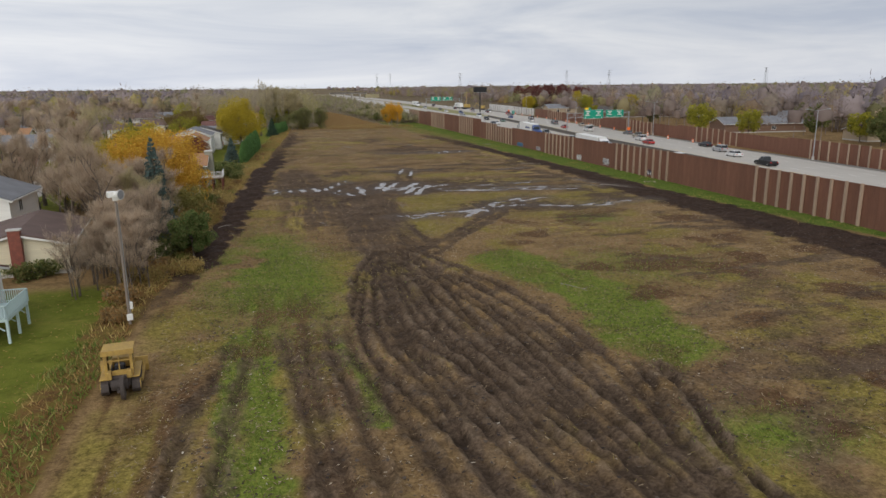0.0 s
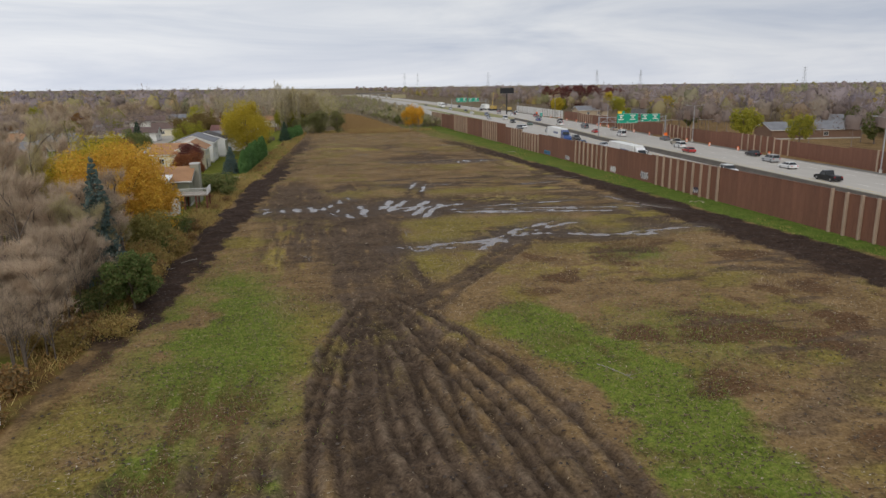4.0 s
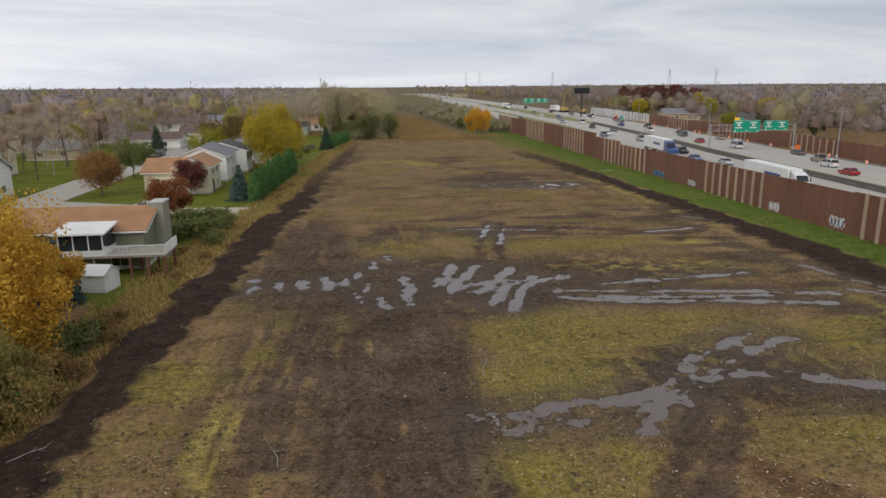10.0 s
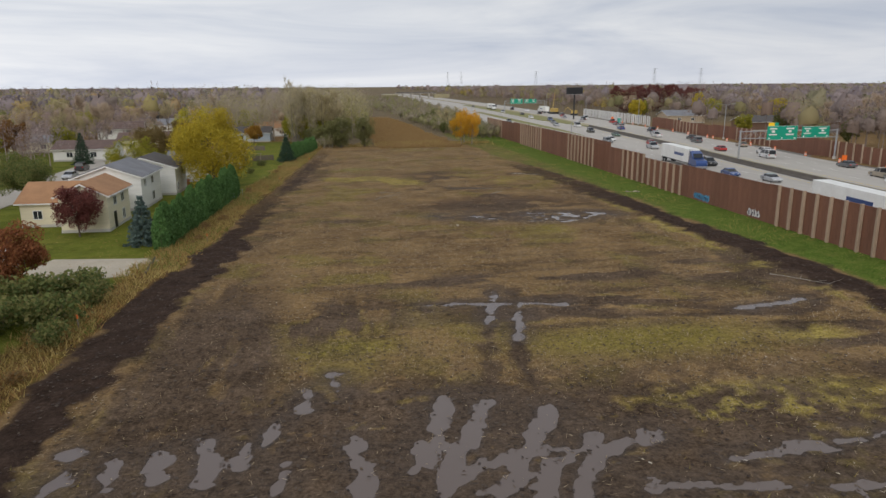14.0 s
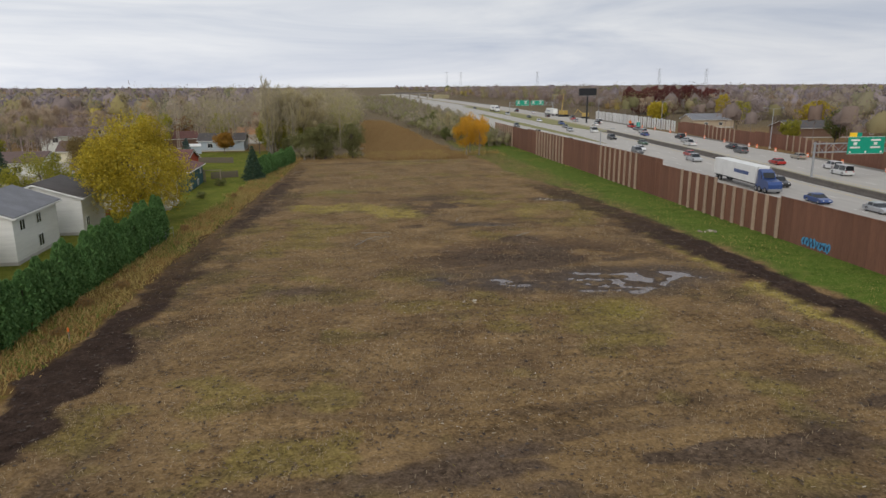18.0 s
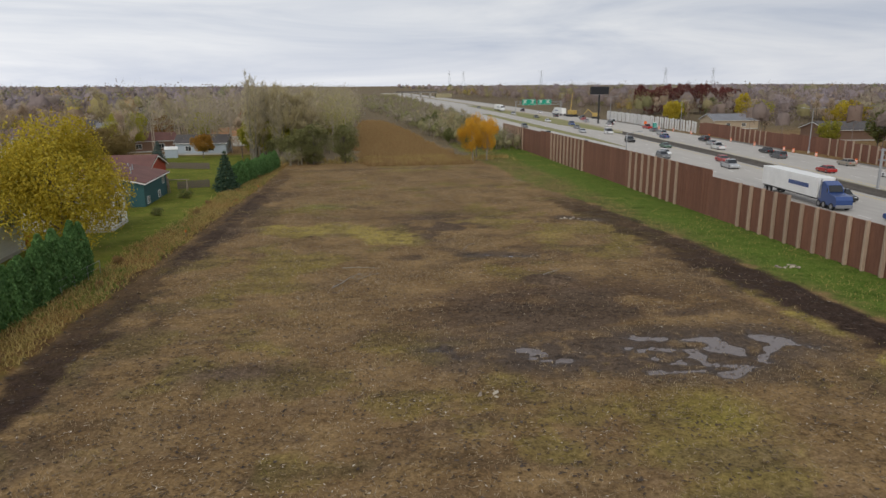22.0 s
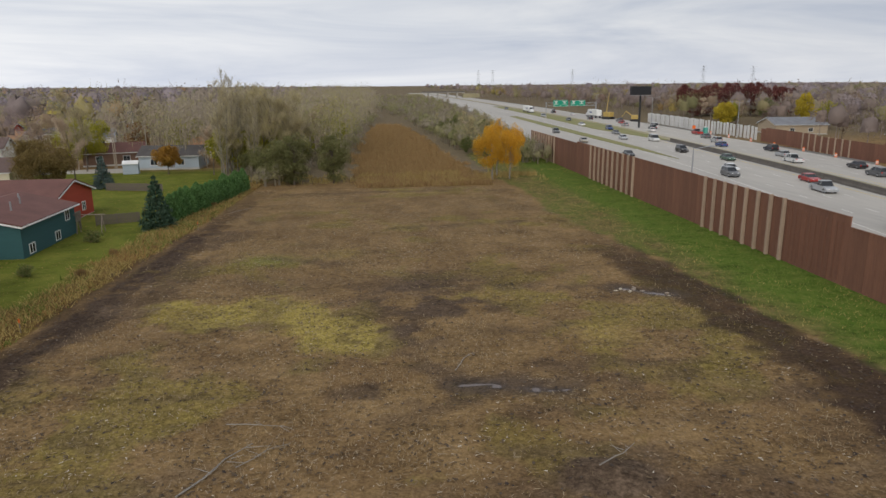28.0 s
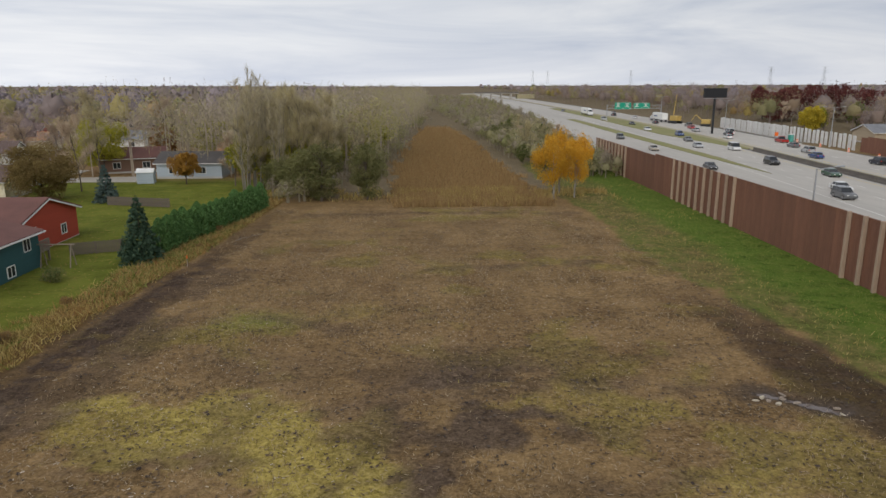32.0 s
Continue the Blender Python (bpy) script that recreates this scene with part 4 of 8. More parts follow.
def siding(name, c):
    return mat(name, c, tuple(v * 0.82 for v in c), rough=0.75, scale=0.4, fine=4, stretch=(0.3, 0.3, 6))


S_CREAM, S_WHITE, S_OLIVE, S_TEAL = siding("cream_siding", (0.78, 0.71, 0.52)), siding("white_siding", (0.84, 0.83, 0.79)), siding("olive_siding", (0.24, 0.25, 0.17)), siding("teal_siding", (0.028, 0.10, 0.105))
S_RED, S_TAN, S_BLUE, S_BROWN = siding("red_siding", (0.45, 0.062, 0.03)), siding("tan_siding", (0.45, 0.36, 0.25)), siding("pale_blue_siding", (0.45, 0.52, 0.58)), siding("brown_siding", (0.20, 0.12, 0.08))
M_BRICK = mat("red_brick", (0.28, 0.09, 0.06), (0.17, 0.06, 0.045), rough=0.9, scale=3, fine=14)
M_BASE = mat("foundation_block", (0.55, 0.53, 0.49), (0.42, 0.40, 0.37), rough=0.9)
M_DECKW = mat("pale_deck_paint", (0.55, 0.68, 0.68), (0.42, 0.54, 0.54), rough=0.7, fine=10)
M_WEATHERED = mat("weathered_wood", (0.33, 0.27, 0.21), (0.20, 0.16, 0.125), rough=0.9, fine=10, stretch=(1, 1, 0.3))


def window(parent, face, at, z, w, h, L, W):
    """A window with its frame and pane on a wall face: n, s (along x) or e, w (along y)."""
    if face in "sn":
        y = -W / 2 if face == "s" else W / 2
        o = -1 if face == "s" else 1
        bm = bmesh.new()
        for a, b, c, d in ((at - w / 2 - 0.09, at - w / 2, z - 0.09, z + h + 0.09), (at + w / 2, at + w / 2 + 0.09, z - 0.09, z + h + 0.09), (at - w / 2, at + w / 2, z - 0.09, z), (at - w / 2, at + w / 2, z + h, z + h + 0.09), (at - 0.03, at + 0.03, z, z + h)):
            box(bm, a, b, min(y, y + o * 0.07), max(y, y + o * 0.07), c, d)
        pane = bx(at - w / 2, at + w / 2, min(y + o * 0.005, y + o * 0.03), max(y + o * 0.005, y + o * 0.03), z, z + h)
    else:
        x = L / 2 if face == "e" else -L / 2
        o = 1 if face == "e" else -1
        bm = bmesh.new()
        for a, b, c, d in ((at - w / 2 - 0.09, at - w / 2, z - 0.09, z + h + 0.09), (at + w / 2, at + w / 2 + 0.09, z - 0.09, z + h + 0.09), (at - w / 2, at + w / 2, z - 0.09, z), (at - w / 2, at + w / 2, z + h, z + h + 0.09), (at - 0.03, at + 0.03, z, z + h)):
            box(bm, min(x, x + o * 0.07), max(x, x + o * 0.07), a, b, c, d)
        pane = bx(min(x + o * 0.005, x + o * 0.03), max(x + o * 0.005, x + o * 0.03), at - w / 2, at + w / 2, z, z + h)
    f = part("window", bm, M_WHITE, parent)
    part("pane", pane, M_GLASS, f)


def volume(root, cx, cy, L, W, h, rise, wall, roof, along="x", over=0.45, base=0.35, wins=(), gable=None, z0=0.0):
    """A gabled block: walls, foundation, two roof slopes and its windows, under a house. Windows: face, place, sill, width, height."""
    turn = pose(cx, cy, z0, 0, 0, 0 if along == "x" else 90)
    lx, wy = (L, W) if along == "x" else (W, L)
    body = part("wall", prism([(-wy / 2, 0), (wy / 2, 0), (wy / 2, h), (0, h + rise), (-wy / 2, h)], -lx / 2, lx / 2), wall, root)
    body.matrix_local = turn
    if base:
        f = part("foundation", bx(-lx / 2 - 0.04, lx / 2 + 0.04, -wy / 2 - 0.04, wy / 2 + 0.04, -0.8, base), M_BASE, root)
        f.matrix_local = turn
    sl = rise / (wy / 2)
    t = 0.2
    for s in (-1, 1):
        e = wy / 2 + over
        pr = [(0, h + rise + 0.02), (s * e, h - over * sl + 0.02), (s * e, h - over * sl + 0.02 + t), (0, h + rise + 0.02 + t)]
        r = part("roof", prism(pr, -lx / 2 - over, lx / 2 + over), roof, root)
        r.matrix_local = turn
        g = part("gutter", bx(-lx / 2 - over, lx / 2 + over, min(s * e, s * (e + 0.12)), max(s * e, s * (e + 0.12)), h - over * sl - 0.02, h - over * sl + 0.12), M_WHITE, root)
        g.matrix_local = turn
    for s in (-1, 1):
        bm = bmesh.new()
        for q in (-1, 1):
            e = wy / 2 + over
            pr = [(0, h + rise - 0.12), (q * e, h - over * sl - 0.12), (q * e, h - over * sl + 0.06), (0, h + rise + 0.06)]
            a = prism(pr, s * (lx / 2 + over) - (0.0 if s > 0 else 0.03), s * (lx / 2 + over) + (0.03 if s > 0 else 0.0))
            tmp = bpy.data.meshes.new("t")
            a.to_mesh(tmp)
            a.free()
            bm.from_mesh(tmp)
            bpy.data.meshes.remove(tmp)
        k = part("fascia", bm, M_WHITE, root)
        k.matrix_local = turn
    holder = body
    for face, at, z, w, hh in wins:
        window(holder, face, at, z, w, hh, lx, wy)
    return body


def house(name, x, y, turn, label, category="house", z=0.0):
    return thing(name, pose(x, y, z, 0, 0, turn), label, category, "houses along the field")


def chimney(root, x, y, w, d, z0, z1, m):
    c = part("chimney", bx(x - w / 2, x + w / 2, y - d / 2, y + d / 2, z0, z1, 0.02), m, root)
    part("cap", bx(x - w / 2 - 0.08, x + w / 2 + 0.08, y - d / 2 - 0.08, y + d / 2 + 0.08, z1, z1 + 0.12), M_BASE, c)
    return c


def railing(parent, a, b, z, m, h=0.95, gap=0.14):
    """A rail of balusters from a to b (x, y) at floor z, as a part of a deck."""
    a, b = Vector((*a, z)), Vector((*b, z))
    d = (b - a).length
    part("rail", rod(a + Vector((0, 0, h)), b + Vector((0, 0, h)), 0.05, seg=4), m, parent)
    part("bottom_rail", rod(a + Vector((0, 0, 0.12)), b + Vector((0, 0, 0.12)), 0.035, seg=4), m, parent)
    slim, stout = mesh_of(bx(-0.022, 0.022, -0.022, 0.022, 0, h), "baluster"), mesh_of(bx(-0.05, 0.05, -0.05, 0.05, 0, h), "rail_post")
    n = max(2, int(d / gap))
    for k in range(n + 1):
        p = a + (b - a) * (k / n)
        end = k in (0, n)
        part("rail_post" if end else "baluster", stout if end else slim, m, parent).location = p


def deck(parent, x0, x1, y0, y1, z, m, rails="sen", legs=((0, 0), (1, 0), (1, 1), (0, 1))):
    d = part("deck", bx(x0, x1, y0, y1, z - 0.2, z, 0.02), m, parent)
    for u, v in legs:
        px, py = x0 + 0.1 + u * (x1 - x0 - 0.2), y0 + 0.1 + v * (y1 - y0 - 0.2)
        part("leg", bx(px - 0.08, px + 0.08, py - 0.08, py + 0.08, -0.3, z - 0.2), m, d)
    for s in rails:
        railing(d, *{"s": ((x0, y0), (x1, y0)), "n": ((x0, y1), (x1, y1)), "e": ((x1, y0), (x1, y1)), "w": ((x0, y0), (x0, y1))}[s], z, m)
    return d


# house with the pale blue deck
h0 = house("house", -25.5, 55.5, 0, "white house with a red-brown roof and raised deck")
volume(h0, 1.2, 0, 12, 10, 3.6, 1.5, S_WHITE, R_RED, wins=(("e", -2.2, 1.9, 1.1, 1.2), ("e", 3.4, 1.9, 0.9, 1.1)))
part("sliding_door", bx(7.18, 7.26, -0.4, 1.6, 1.8, 3.8), M_GLASS, h0)
dk = deck(h0, 7.25, 9.8, -2.5, 1.8, 1.75, M_DECKW, "sen", ((1, 0), (1, 0.5), (1, 1), (0.4, 0)))
for v in (-2.4, -0.3, 1.7):
    part("brace", rod((9.5, v, 0.9), (8.7, v, 1.6), 0.05, seg=4), M_DECKW, dk)
st = part("stairs", bx(5.4, 6.2, -3.6, -2.5, 1.4, 1.55), M_DECKW, dk)
for k in range(6):
    part("tread", bx(5.4 - 0.28 * k - 0.28, 5.4 - 0.28 * k, -3.6, -2.6, 1.2 - 0.22 * k, 1.26 - 0.22 * k), M_DECKW, st)

# cream house with a brick chimney, and a white one behind it
h1 = house("house", -21.4, 78.3, 6, "cream stucco house with a brick chimney and grey-brown roof")
volume(h1, 0, 0, 8.4, 12.6, 2.9, 1.1, S_CREAM, R_BROWN, along="y", wins=(("s", -2.6, 0.9, 1.2, 1.1),))
chimney(h1, 0.0, -6.62, 1.0, 0.7, -0.1, 4.45, M_BRICK)
lt = part("lean_to", bx(4.25, 6.4, -4.2, -4.05, -0.1, 1.35), M_WEATHERED, h1)
part("lean_to_roof", bx(4.25, 6.7, -6.0, -3.9, 1.4, 1.52, 0.02), M_WEATHERED, lt)
for px, py in ((4.4, -5.85), (5.5, -5.85), (6.5, -5.85), (6.5, -4.1)):
    part("post", bx(px - 0.06, px + 0.06, py - 0.06, py + 0.06, -0.2, 1.4), M_WEATHERED, lt)
part("shelf", bx(4.4, 6.4, -5.5, -4.25, 0.65, 0.73), M_WEATHERED, lt)
h1b = house("house", -30.4, 93.5, 0, "white two-storey house with a grey roof")
volume(h1b, 0, 0, 8.2, 10, 4.9, 1.5, S_WHITE, R_GREY, along="y", wins=(("s", -1.5, 3.2, 1.0, 1.2), ("s", 1.6, 1.0, 1.0, 1.2)))

# olive house with a sun room, deck and broad chimney
h2 = house("house", -15.5, 132, 0, "olive house with tan shingle roof, sun room and deck")
volume(h2, 0, 0, 14, 9.4, 3.9, 1.5, S_OLIVE, R_TAN, wins=(("s", -4.6, 2.4, 1.5, 1.1), ("s", 4.6, 0.4, 1.6, 1.8)))
chimney(h2, 7.4, 0.4, 1.3, 2.4, -0.2, 5.9, siding("chimney_siding", (0.33, 0.32, 0.25)))
M_REDPOST = mat("red_brown_stained_wood", (0.22, 0.075, 0.05), (0.14, 0.05, 0.035), rough=0.85, fine=10, stretch=(1, 1, 0.3))
d2 = deck(h2, 0.2, 10.0, -8.4, -4.75, 2.2, M_WEATHERED, "", ((0, 0), (0.33, 0)))
for px in (6.7, 8.3, 9.85):
    for py in (-8.25, -4.95):
        part("leg", bx(px - 0.1, px + 0.1, py - 0.1, py + 0.1, -0.3, 2.0), M_REDPOST, d2)
railing(d2, (4.6, -8.35), (9.95, -8.35), 2.2, M_WHITE)
railing(d2, (9.95, -8.35), (9.95, -4.2), 2.2, M_WHITE)
sr = part("sun_room", bx(0.4, 4.4, -8.2, -4.75, 2.2, 2.75), M_WHITE, h2)
for x in (0.4, 1.7, 3.05, 4.3):
    part("mullion", bx(x, x + 0.1, -8.2, -8.1, 2.75, 4.3), M_WHITE, sr)
part("sun_room_glass", bx(0.45, 4.35, -8.12, -4.8, 2.75, 4.3), M_GLASS, sr)
part("sun_room_roof", prism([(-8.7, 4.3), (-4.75, 4.75), (-4.75, 4.9), (-8.7, 4.45)], 0.0, 4.8), M_WHITE, sr)

# cream house with tan roofs
h3 = house("house", -15.8, 183, 0, "cream two-volume house with tan shingle roofs")
volume(h3, -4.0, 3.0, 8.5, 9, 3.2, 1.9, S_CREAM, R_TAN, wins=(("s", -2.2, 1.1, 1.0, 1.0),))
volume(h3, 0.9, -1.4, 5.6, 9, 4.6, 1.4, S_CREAM, R_TAN, along="y", wins=(("s", -1.6, 3.0, 1.1, 1.0), ("s", 1.5, 3.0, 1.1, 1.0), ("s", 1.5, 0.7, 1.0, 1.2)))
part("back_door", bx(3.71, 3.78, -3.8, -2.9, 0.1, 2.15, 0.01), M_BLACK, h3)
h4 = house("house", -16.5, 197.5, 0, "white two-storey house with a grey shingle roof")
volume(h4, 0, 0, 9, 11, 4.9, 1.6, S_WHITE, R_GREY, along="y", wins=(("s", -3.5, 3.3, 1.1, 1.0), ("s", 0.5, 3.3, 1.1, 1.0), ("s", 0.5, 0.8, 1.2, 1.2), ("w", 1.8, 3.2, 1.1, 1.0)))
h4b = house("house", -15.5, 210.5, 0, "white house with a dark grey roof behind a hedge")
volume(h4b, 0, 0, 10, 8, 4.6, 1.6, S_WHITE, R_DARK, along="y", wins=(("s", 1.5, 2.9, 1.1, 1.1), ("s", -2.5, 0.8, 1.0, 1.2), ("w", 1.4, 2.8, 1.0, 1.0)))
h4c = house("house", -9.8, 225.6, 0, "small white gabled house with a bay window")
volume(h4c, 0, 0, 11, 6.4, 3.6, 1.8, S_WHITE, R_GREY, wins=(("e", 0, 2.3, 2.0, 1.3), ("e", 0, 0.5, 1.6, 1.0)))
# teal house and red house
h5 = house("house", -11, 246.4, 0, "teal-sided house with a red-brown shingle roof", z=-0.4)
volume(h5, 0, 0, 12, 13, 3.8, 1.4, S_TEAL, R_RED, along="y", wins=(("s", -4.6, 0.7, 1.1, 0.9), ("s", 1.5, 0.7, 1.1, 0.9), ("s", 4.4, 2.4, 1.0, 1.2)))
for u, v in ((2.5, 1.5), (3.2, -2.0), (1.2, 4.0)):
    part("vent_pipe", rod((u, v, 4.6), (u, v, 5.6), 0.09), M_STEEL, h5)
h5b = house("house", -13.9, 261.2, 0, "red-sided house with a brown shingle roof", z=-0.3)
volume(h5b, 0, 0, 11, 12.5, 3.6, 1.9, S_RED, R_RED, wins=(("e", 3.0, 1.2, 1.0, 1.0), ("e", -3.0, 1.0, 0.9, 1.9)))
dk5 = deck(h5b, 5.6, 8.6, -9.2, -6.0, 1.6, M_WEATHERED, "se", ((0, 0), (1, 0), (1, 1)))

# further houses of the neighbourhood
ROOFS, WALLS = (R_TAN, R_GREY, R_BROWN, R_RED, R_DARK), (S_CREAM, S_WHITE, S_TAN, S_BLUE, S_BROWN, S_RED)
hr = random.Random(12)
spots = [(-11.5, 321, 0, 3, 4, "pale blue-grey house with a dark roof"), (-27, 330, 20, 4, 3, "brown house with a red-brown roof"), (-45, 271, 0, 1, 2, "white house with a brown roof"), (-38, 296, 4, 0, 2, "cream house with a brown roof"), (-6, 344, 0, 1, 0, "white house behind pale-barked trees"), (-51, 320, 8, 1, 2, "white house with a brown roof"), (-80, 388, 0, 5, 2, "red house with a brown roof"), (-49, 378, 15, 1, 1, "white gabled house with a grey roof"), (-63, 428, 10, 2, 2, "tan house with a brown roof"), (-66, 296, 0, 0, 1, "cream house with a grey roof"), (-68, 398, 5, 1, 4, "white house with a dark roof"), (-62, 243, 0, 2, 1, "tan house with a grey roof"), (-64, 208, 0, 0, 0, "cream house with a tan roof"), (-50, 176, 0, 1, 1, "white house with a grey roof"), (-46, 150, 8, 4, 3, "brown house with a red-brown roof"), (-55, 118, 0, 1, 1, "white house with a grey roof"), (-44, 104, 5, 2, 0, "tan house with a tan roof")]
for k in range(46):
    row, col = k // 9, k % 9
    spots.append((-75 - 34 * row + hr.uniform(-6, 6), 110 + 52 * col + hr.uniform(-9, 9) + 14 * row, hr.choice((0, 90, 12, -10)), hr.randrange(6), hr.randrange(5), ""))
for x, y, turn, w, r, lab in spots:
    hh = house("house", x, y, turn, lab or "%s house with a %s roof among trees" % (("cream", "white", "tan", "pale blue", "brown", "red")[w], ("tan", "grey", "brown", "red-brown", "dark")[r]))
    two = hr.random() < 0.4
    volume(hh, 0, 0, hr.uniform(10, 14), hr.uniform(7.5, 9.5), 4.8 if two else 2.9, hr.uniform(1.5, 2.1), WALLS[w], ROOFS[r], wins=(("s", -3, 1.0 + 2.2 * two, 1.3, 1.1), ("s", 2.4, 1.0 + 2.2 * two, 1.3, 1.1), ("e", 0.8, 1.0, 1.2, 1.1)))
# across the highway
for x, y, L, W, h, w, r, lab in ((196, 330, 60, 14, 3.2, S_BROWN, R_DARK, "long low brown building with a dark roof"), (171, 389, 17, 13, 3.2, S_TAN, R_GREY, "tan house with a broad grey roof"), (219, 318, 11, 9, 3.0, S_WHITE, R_BROWN, "white house with a brown roof"), (168, 212, 30, 10, 3.0, S_BROWN, R_GREY, "low brown house behind the far wall"), (176, 168, 18, 10, 3.0, S_TAN, R_BROWN, "tan house behind the far wall"), (205, 250, 16, 10, 3.0, S_CREAM, R_GREY, "cream house behind the far wall")):
    hh = house("house", x, y, -6, lab)
    volume(hh, 0, 0, L, W, h, 2.0, w, r, wins=(("s", -3, 1.0, 1.4, 1.1), ("s", 3, 1.0, 1.4, 1.1)))


# ---- trees ----
L_ORANGE = leaf_mat("orange_autumn_leaves", [(0.50, 0.255, 0.035), (0.60, 0.35, 0.045), (0.66, 0.46, 0.07), (0.44, 0.225, 0.04)])
L_BRONZE = leaf_mat("bronze_olive_leaves", [(0.15, 0.10, 0.04), (0.22, 0.155, 0.055), (0.27, 0.20, 0.075), (0.17, 0.13, 0.05)])
L_SOFT = leaf_mat("soft_olive_leaves", [(0.12, 0.135, 0.05), (0.18, 0.19, 0.07), (0.25, 0.24, 0.095), (0.21, 0.185, 0.085)], 0.35)
L_YELLOW = leaf_mat("yellow_autumn_leaves", [(0.34, 0.26, 0.02), (0.50, 0.38, 0.03), (0.60, 0.47, 0.06), (0.30, 0.27, 0.04)])
L_YGREEN = leaf_mat("yellow_green_leaves", [(0.20, 0.20, 0.025), (0.32, 0.31, 0.035), (0.42, 0.37, 0.05), (0.14, 0.16, 0.03)])
L_GREEN = leaf_mat("dull_green_leaves", [(0.08, 0.11, 0.035), (0.13, 0.16, 0.05), (0.19, 0.20, 0.065), (0.24, 0.21, 0.08)])
L_RED = leaf_mat("dark_red_leaves", [(0.24, 0.08, 0.035), (0.32, 0.12, 0.05), (0.38, 0.165, 0.065), (0.22, 0.08, 0.045)])
L_RUST = leaf_mat("rust_brown_leaves", [(0.20, 0.09, 0.035), (0.30, 0.15, 0.05), (0.36, 0.21, 0.07), (0.15, 0.08, 0.04)])
L_PURPLE = leaf_mat("purple_brown_leaves", [(0.11, 0.034, 0.036), (0.165, 0.050, 0.046), (0.21, 0.075, 0.055), (0.12, 0.045, 0.042)])
plain_red = leaf_mat("scarlet_leaves", [(0.36, 0.05, 0.03), (0.46, 0.08, 0.04), (0.40, 0.12, 0.05)])
L_TWIG = leaf_mat("bare_twigs", [(0.385, 0.288, 0.215), (0.505, 0.395, 0.29), (0.585, 0.475, 0.335), (0.435, 0.325, 0.245)], 0.4)
L_TWIGY = leaf_mat("twigs_with_last_leaves", [(0.40, 0.34, 0.24), (0.46, 0.40, 0.22), (0.50, 0.43, 0.20), (0.40, 0.33, 0.25)], 0.35)
L_POPLAR = leaf_mat("poplar_twigs", [(0.46, 0.395, 0.31), (0.52, 0.455, 0.31), (0.55, 0.485, 0.26), (0.47, 0.40, 0.32)], 0.5)
L_SPRUCE = leaf_mat("spruce_needles", [(0.028, 0.058, 0.034), (0.048, 0.085, 0.05), (0.068, 0.11, 0.068)], 0.1)
L_BLUE = leaf_mat("blue_spruce_needles", [(0.06, 0.095, 0.083), (0.10, 0.145, 0.13), (0.135, 0.18, 0.165)], 0.1)
L_CEDAR = leaf_mat("arborvitae_leaves", [(0.058, 0.135, 0.04), (0.105, 0.21, 0.06), (0.15, 0.265, 0.085)], 0.1)

nr = np.random.RandomState(5)


def cards(cent, size, slim=1.0, up=None, rs=nr):
    """Small leaf blades at the given places, each turned its own way: verts and quads."""
    n = len(cent)
    a = rs.normal(size=(n, 3))
    a /= np.linalg.norm(a, axis=1)[:, None]
    if up is not None:
        a = a * (1 - up) + np.array([0, 0, 1.0]) * up
        a /= np.linalg.norm(a, axis=1)[:, None]
    b = np.cross(a, rs.normal(size=(n, 3)))
    b /= np.linalg.norm(b, axis=1)[:, None] + 1e-9
    s = (size * rs.uniform(0.6, 1.4, n))[:, None]
    u, v = a * s * 0.5, b * s * 0.5 * slim
    verts = np.stack([cent - u, cent - v * 0.9 + u * 0.1, cent + u, cent + v], 1).reshape(-1, 3)
    return verts, np.arange(4 * n).reshape(-1, 4)


def tubes(segs, sides=4):
    """Round bars for many (p, q, r0, r1) at once."""
    p, q = np.array([s[0] for s in segs]), np.array([s[1] for s in segs])
    r0, r1 = np.array([s[2] for s in segs]), np.array([s[3] for s in segs])
    d = q - p
    d /= np.linalg.norm(d, axis=1)[:, None] + 1e-9
    ref = np.where(np.abs(d[:, 2:3]) < 0.9, [[0, 0, 1.0]], [[1.0, 0, 0]])
    a = np.cross(d, ref)
    a /= np.linalg.norm(a, axis=1)[:, None]
    b = np.cross(d, a)
    vs, fs, n = [], [], len(segs)
    for c, r in ((p, r0), (q, r1)):
        for k in range(sides):
            t = 2 * math.pi * k / sides
            vs.append(c + (a * math.cos(t) + b * math.sin(t)) * r[:, None])
    verts = np.stack(vs, 1).reshape(-1, 3)
    base = np.arange(n) * 2 * sides
    for k in range(sides):
        k2 = (k + 1) % sides
        fs.append(np.stack([base + k, base + k2, base + sides + k2, base + sides + k], 1))
    return verts, np.concatenate(fs)


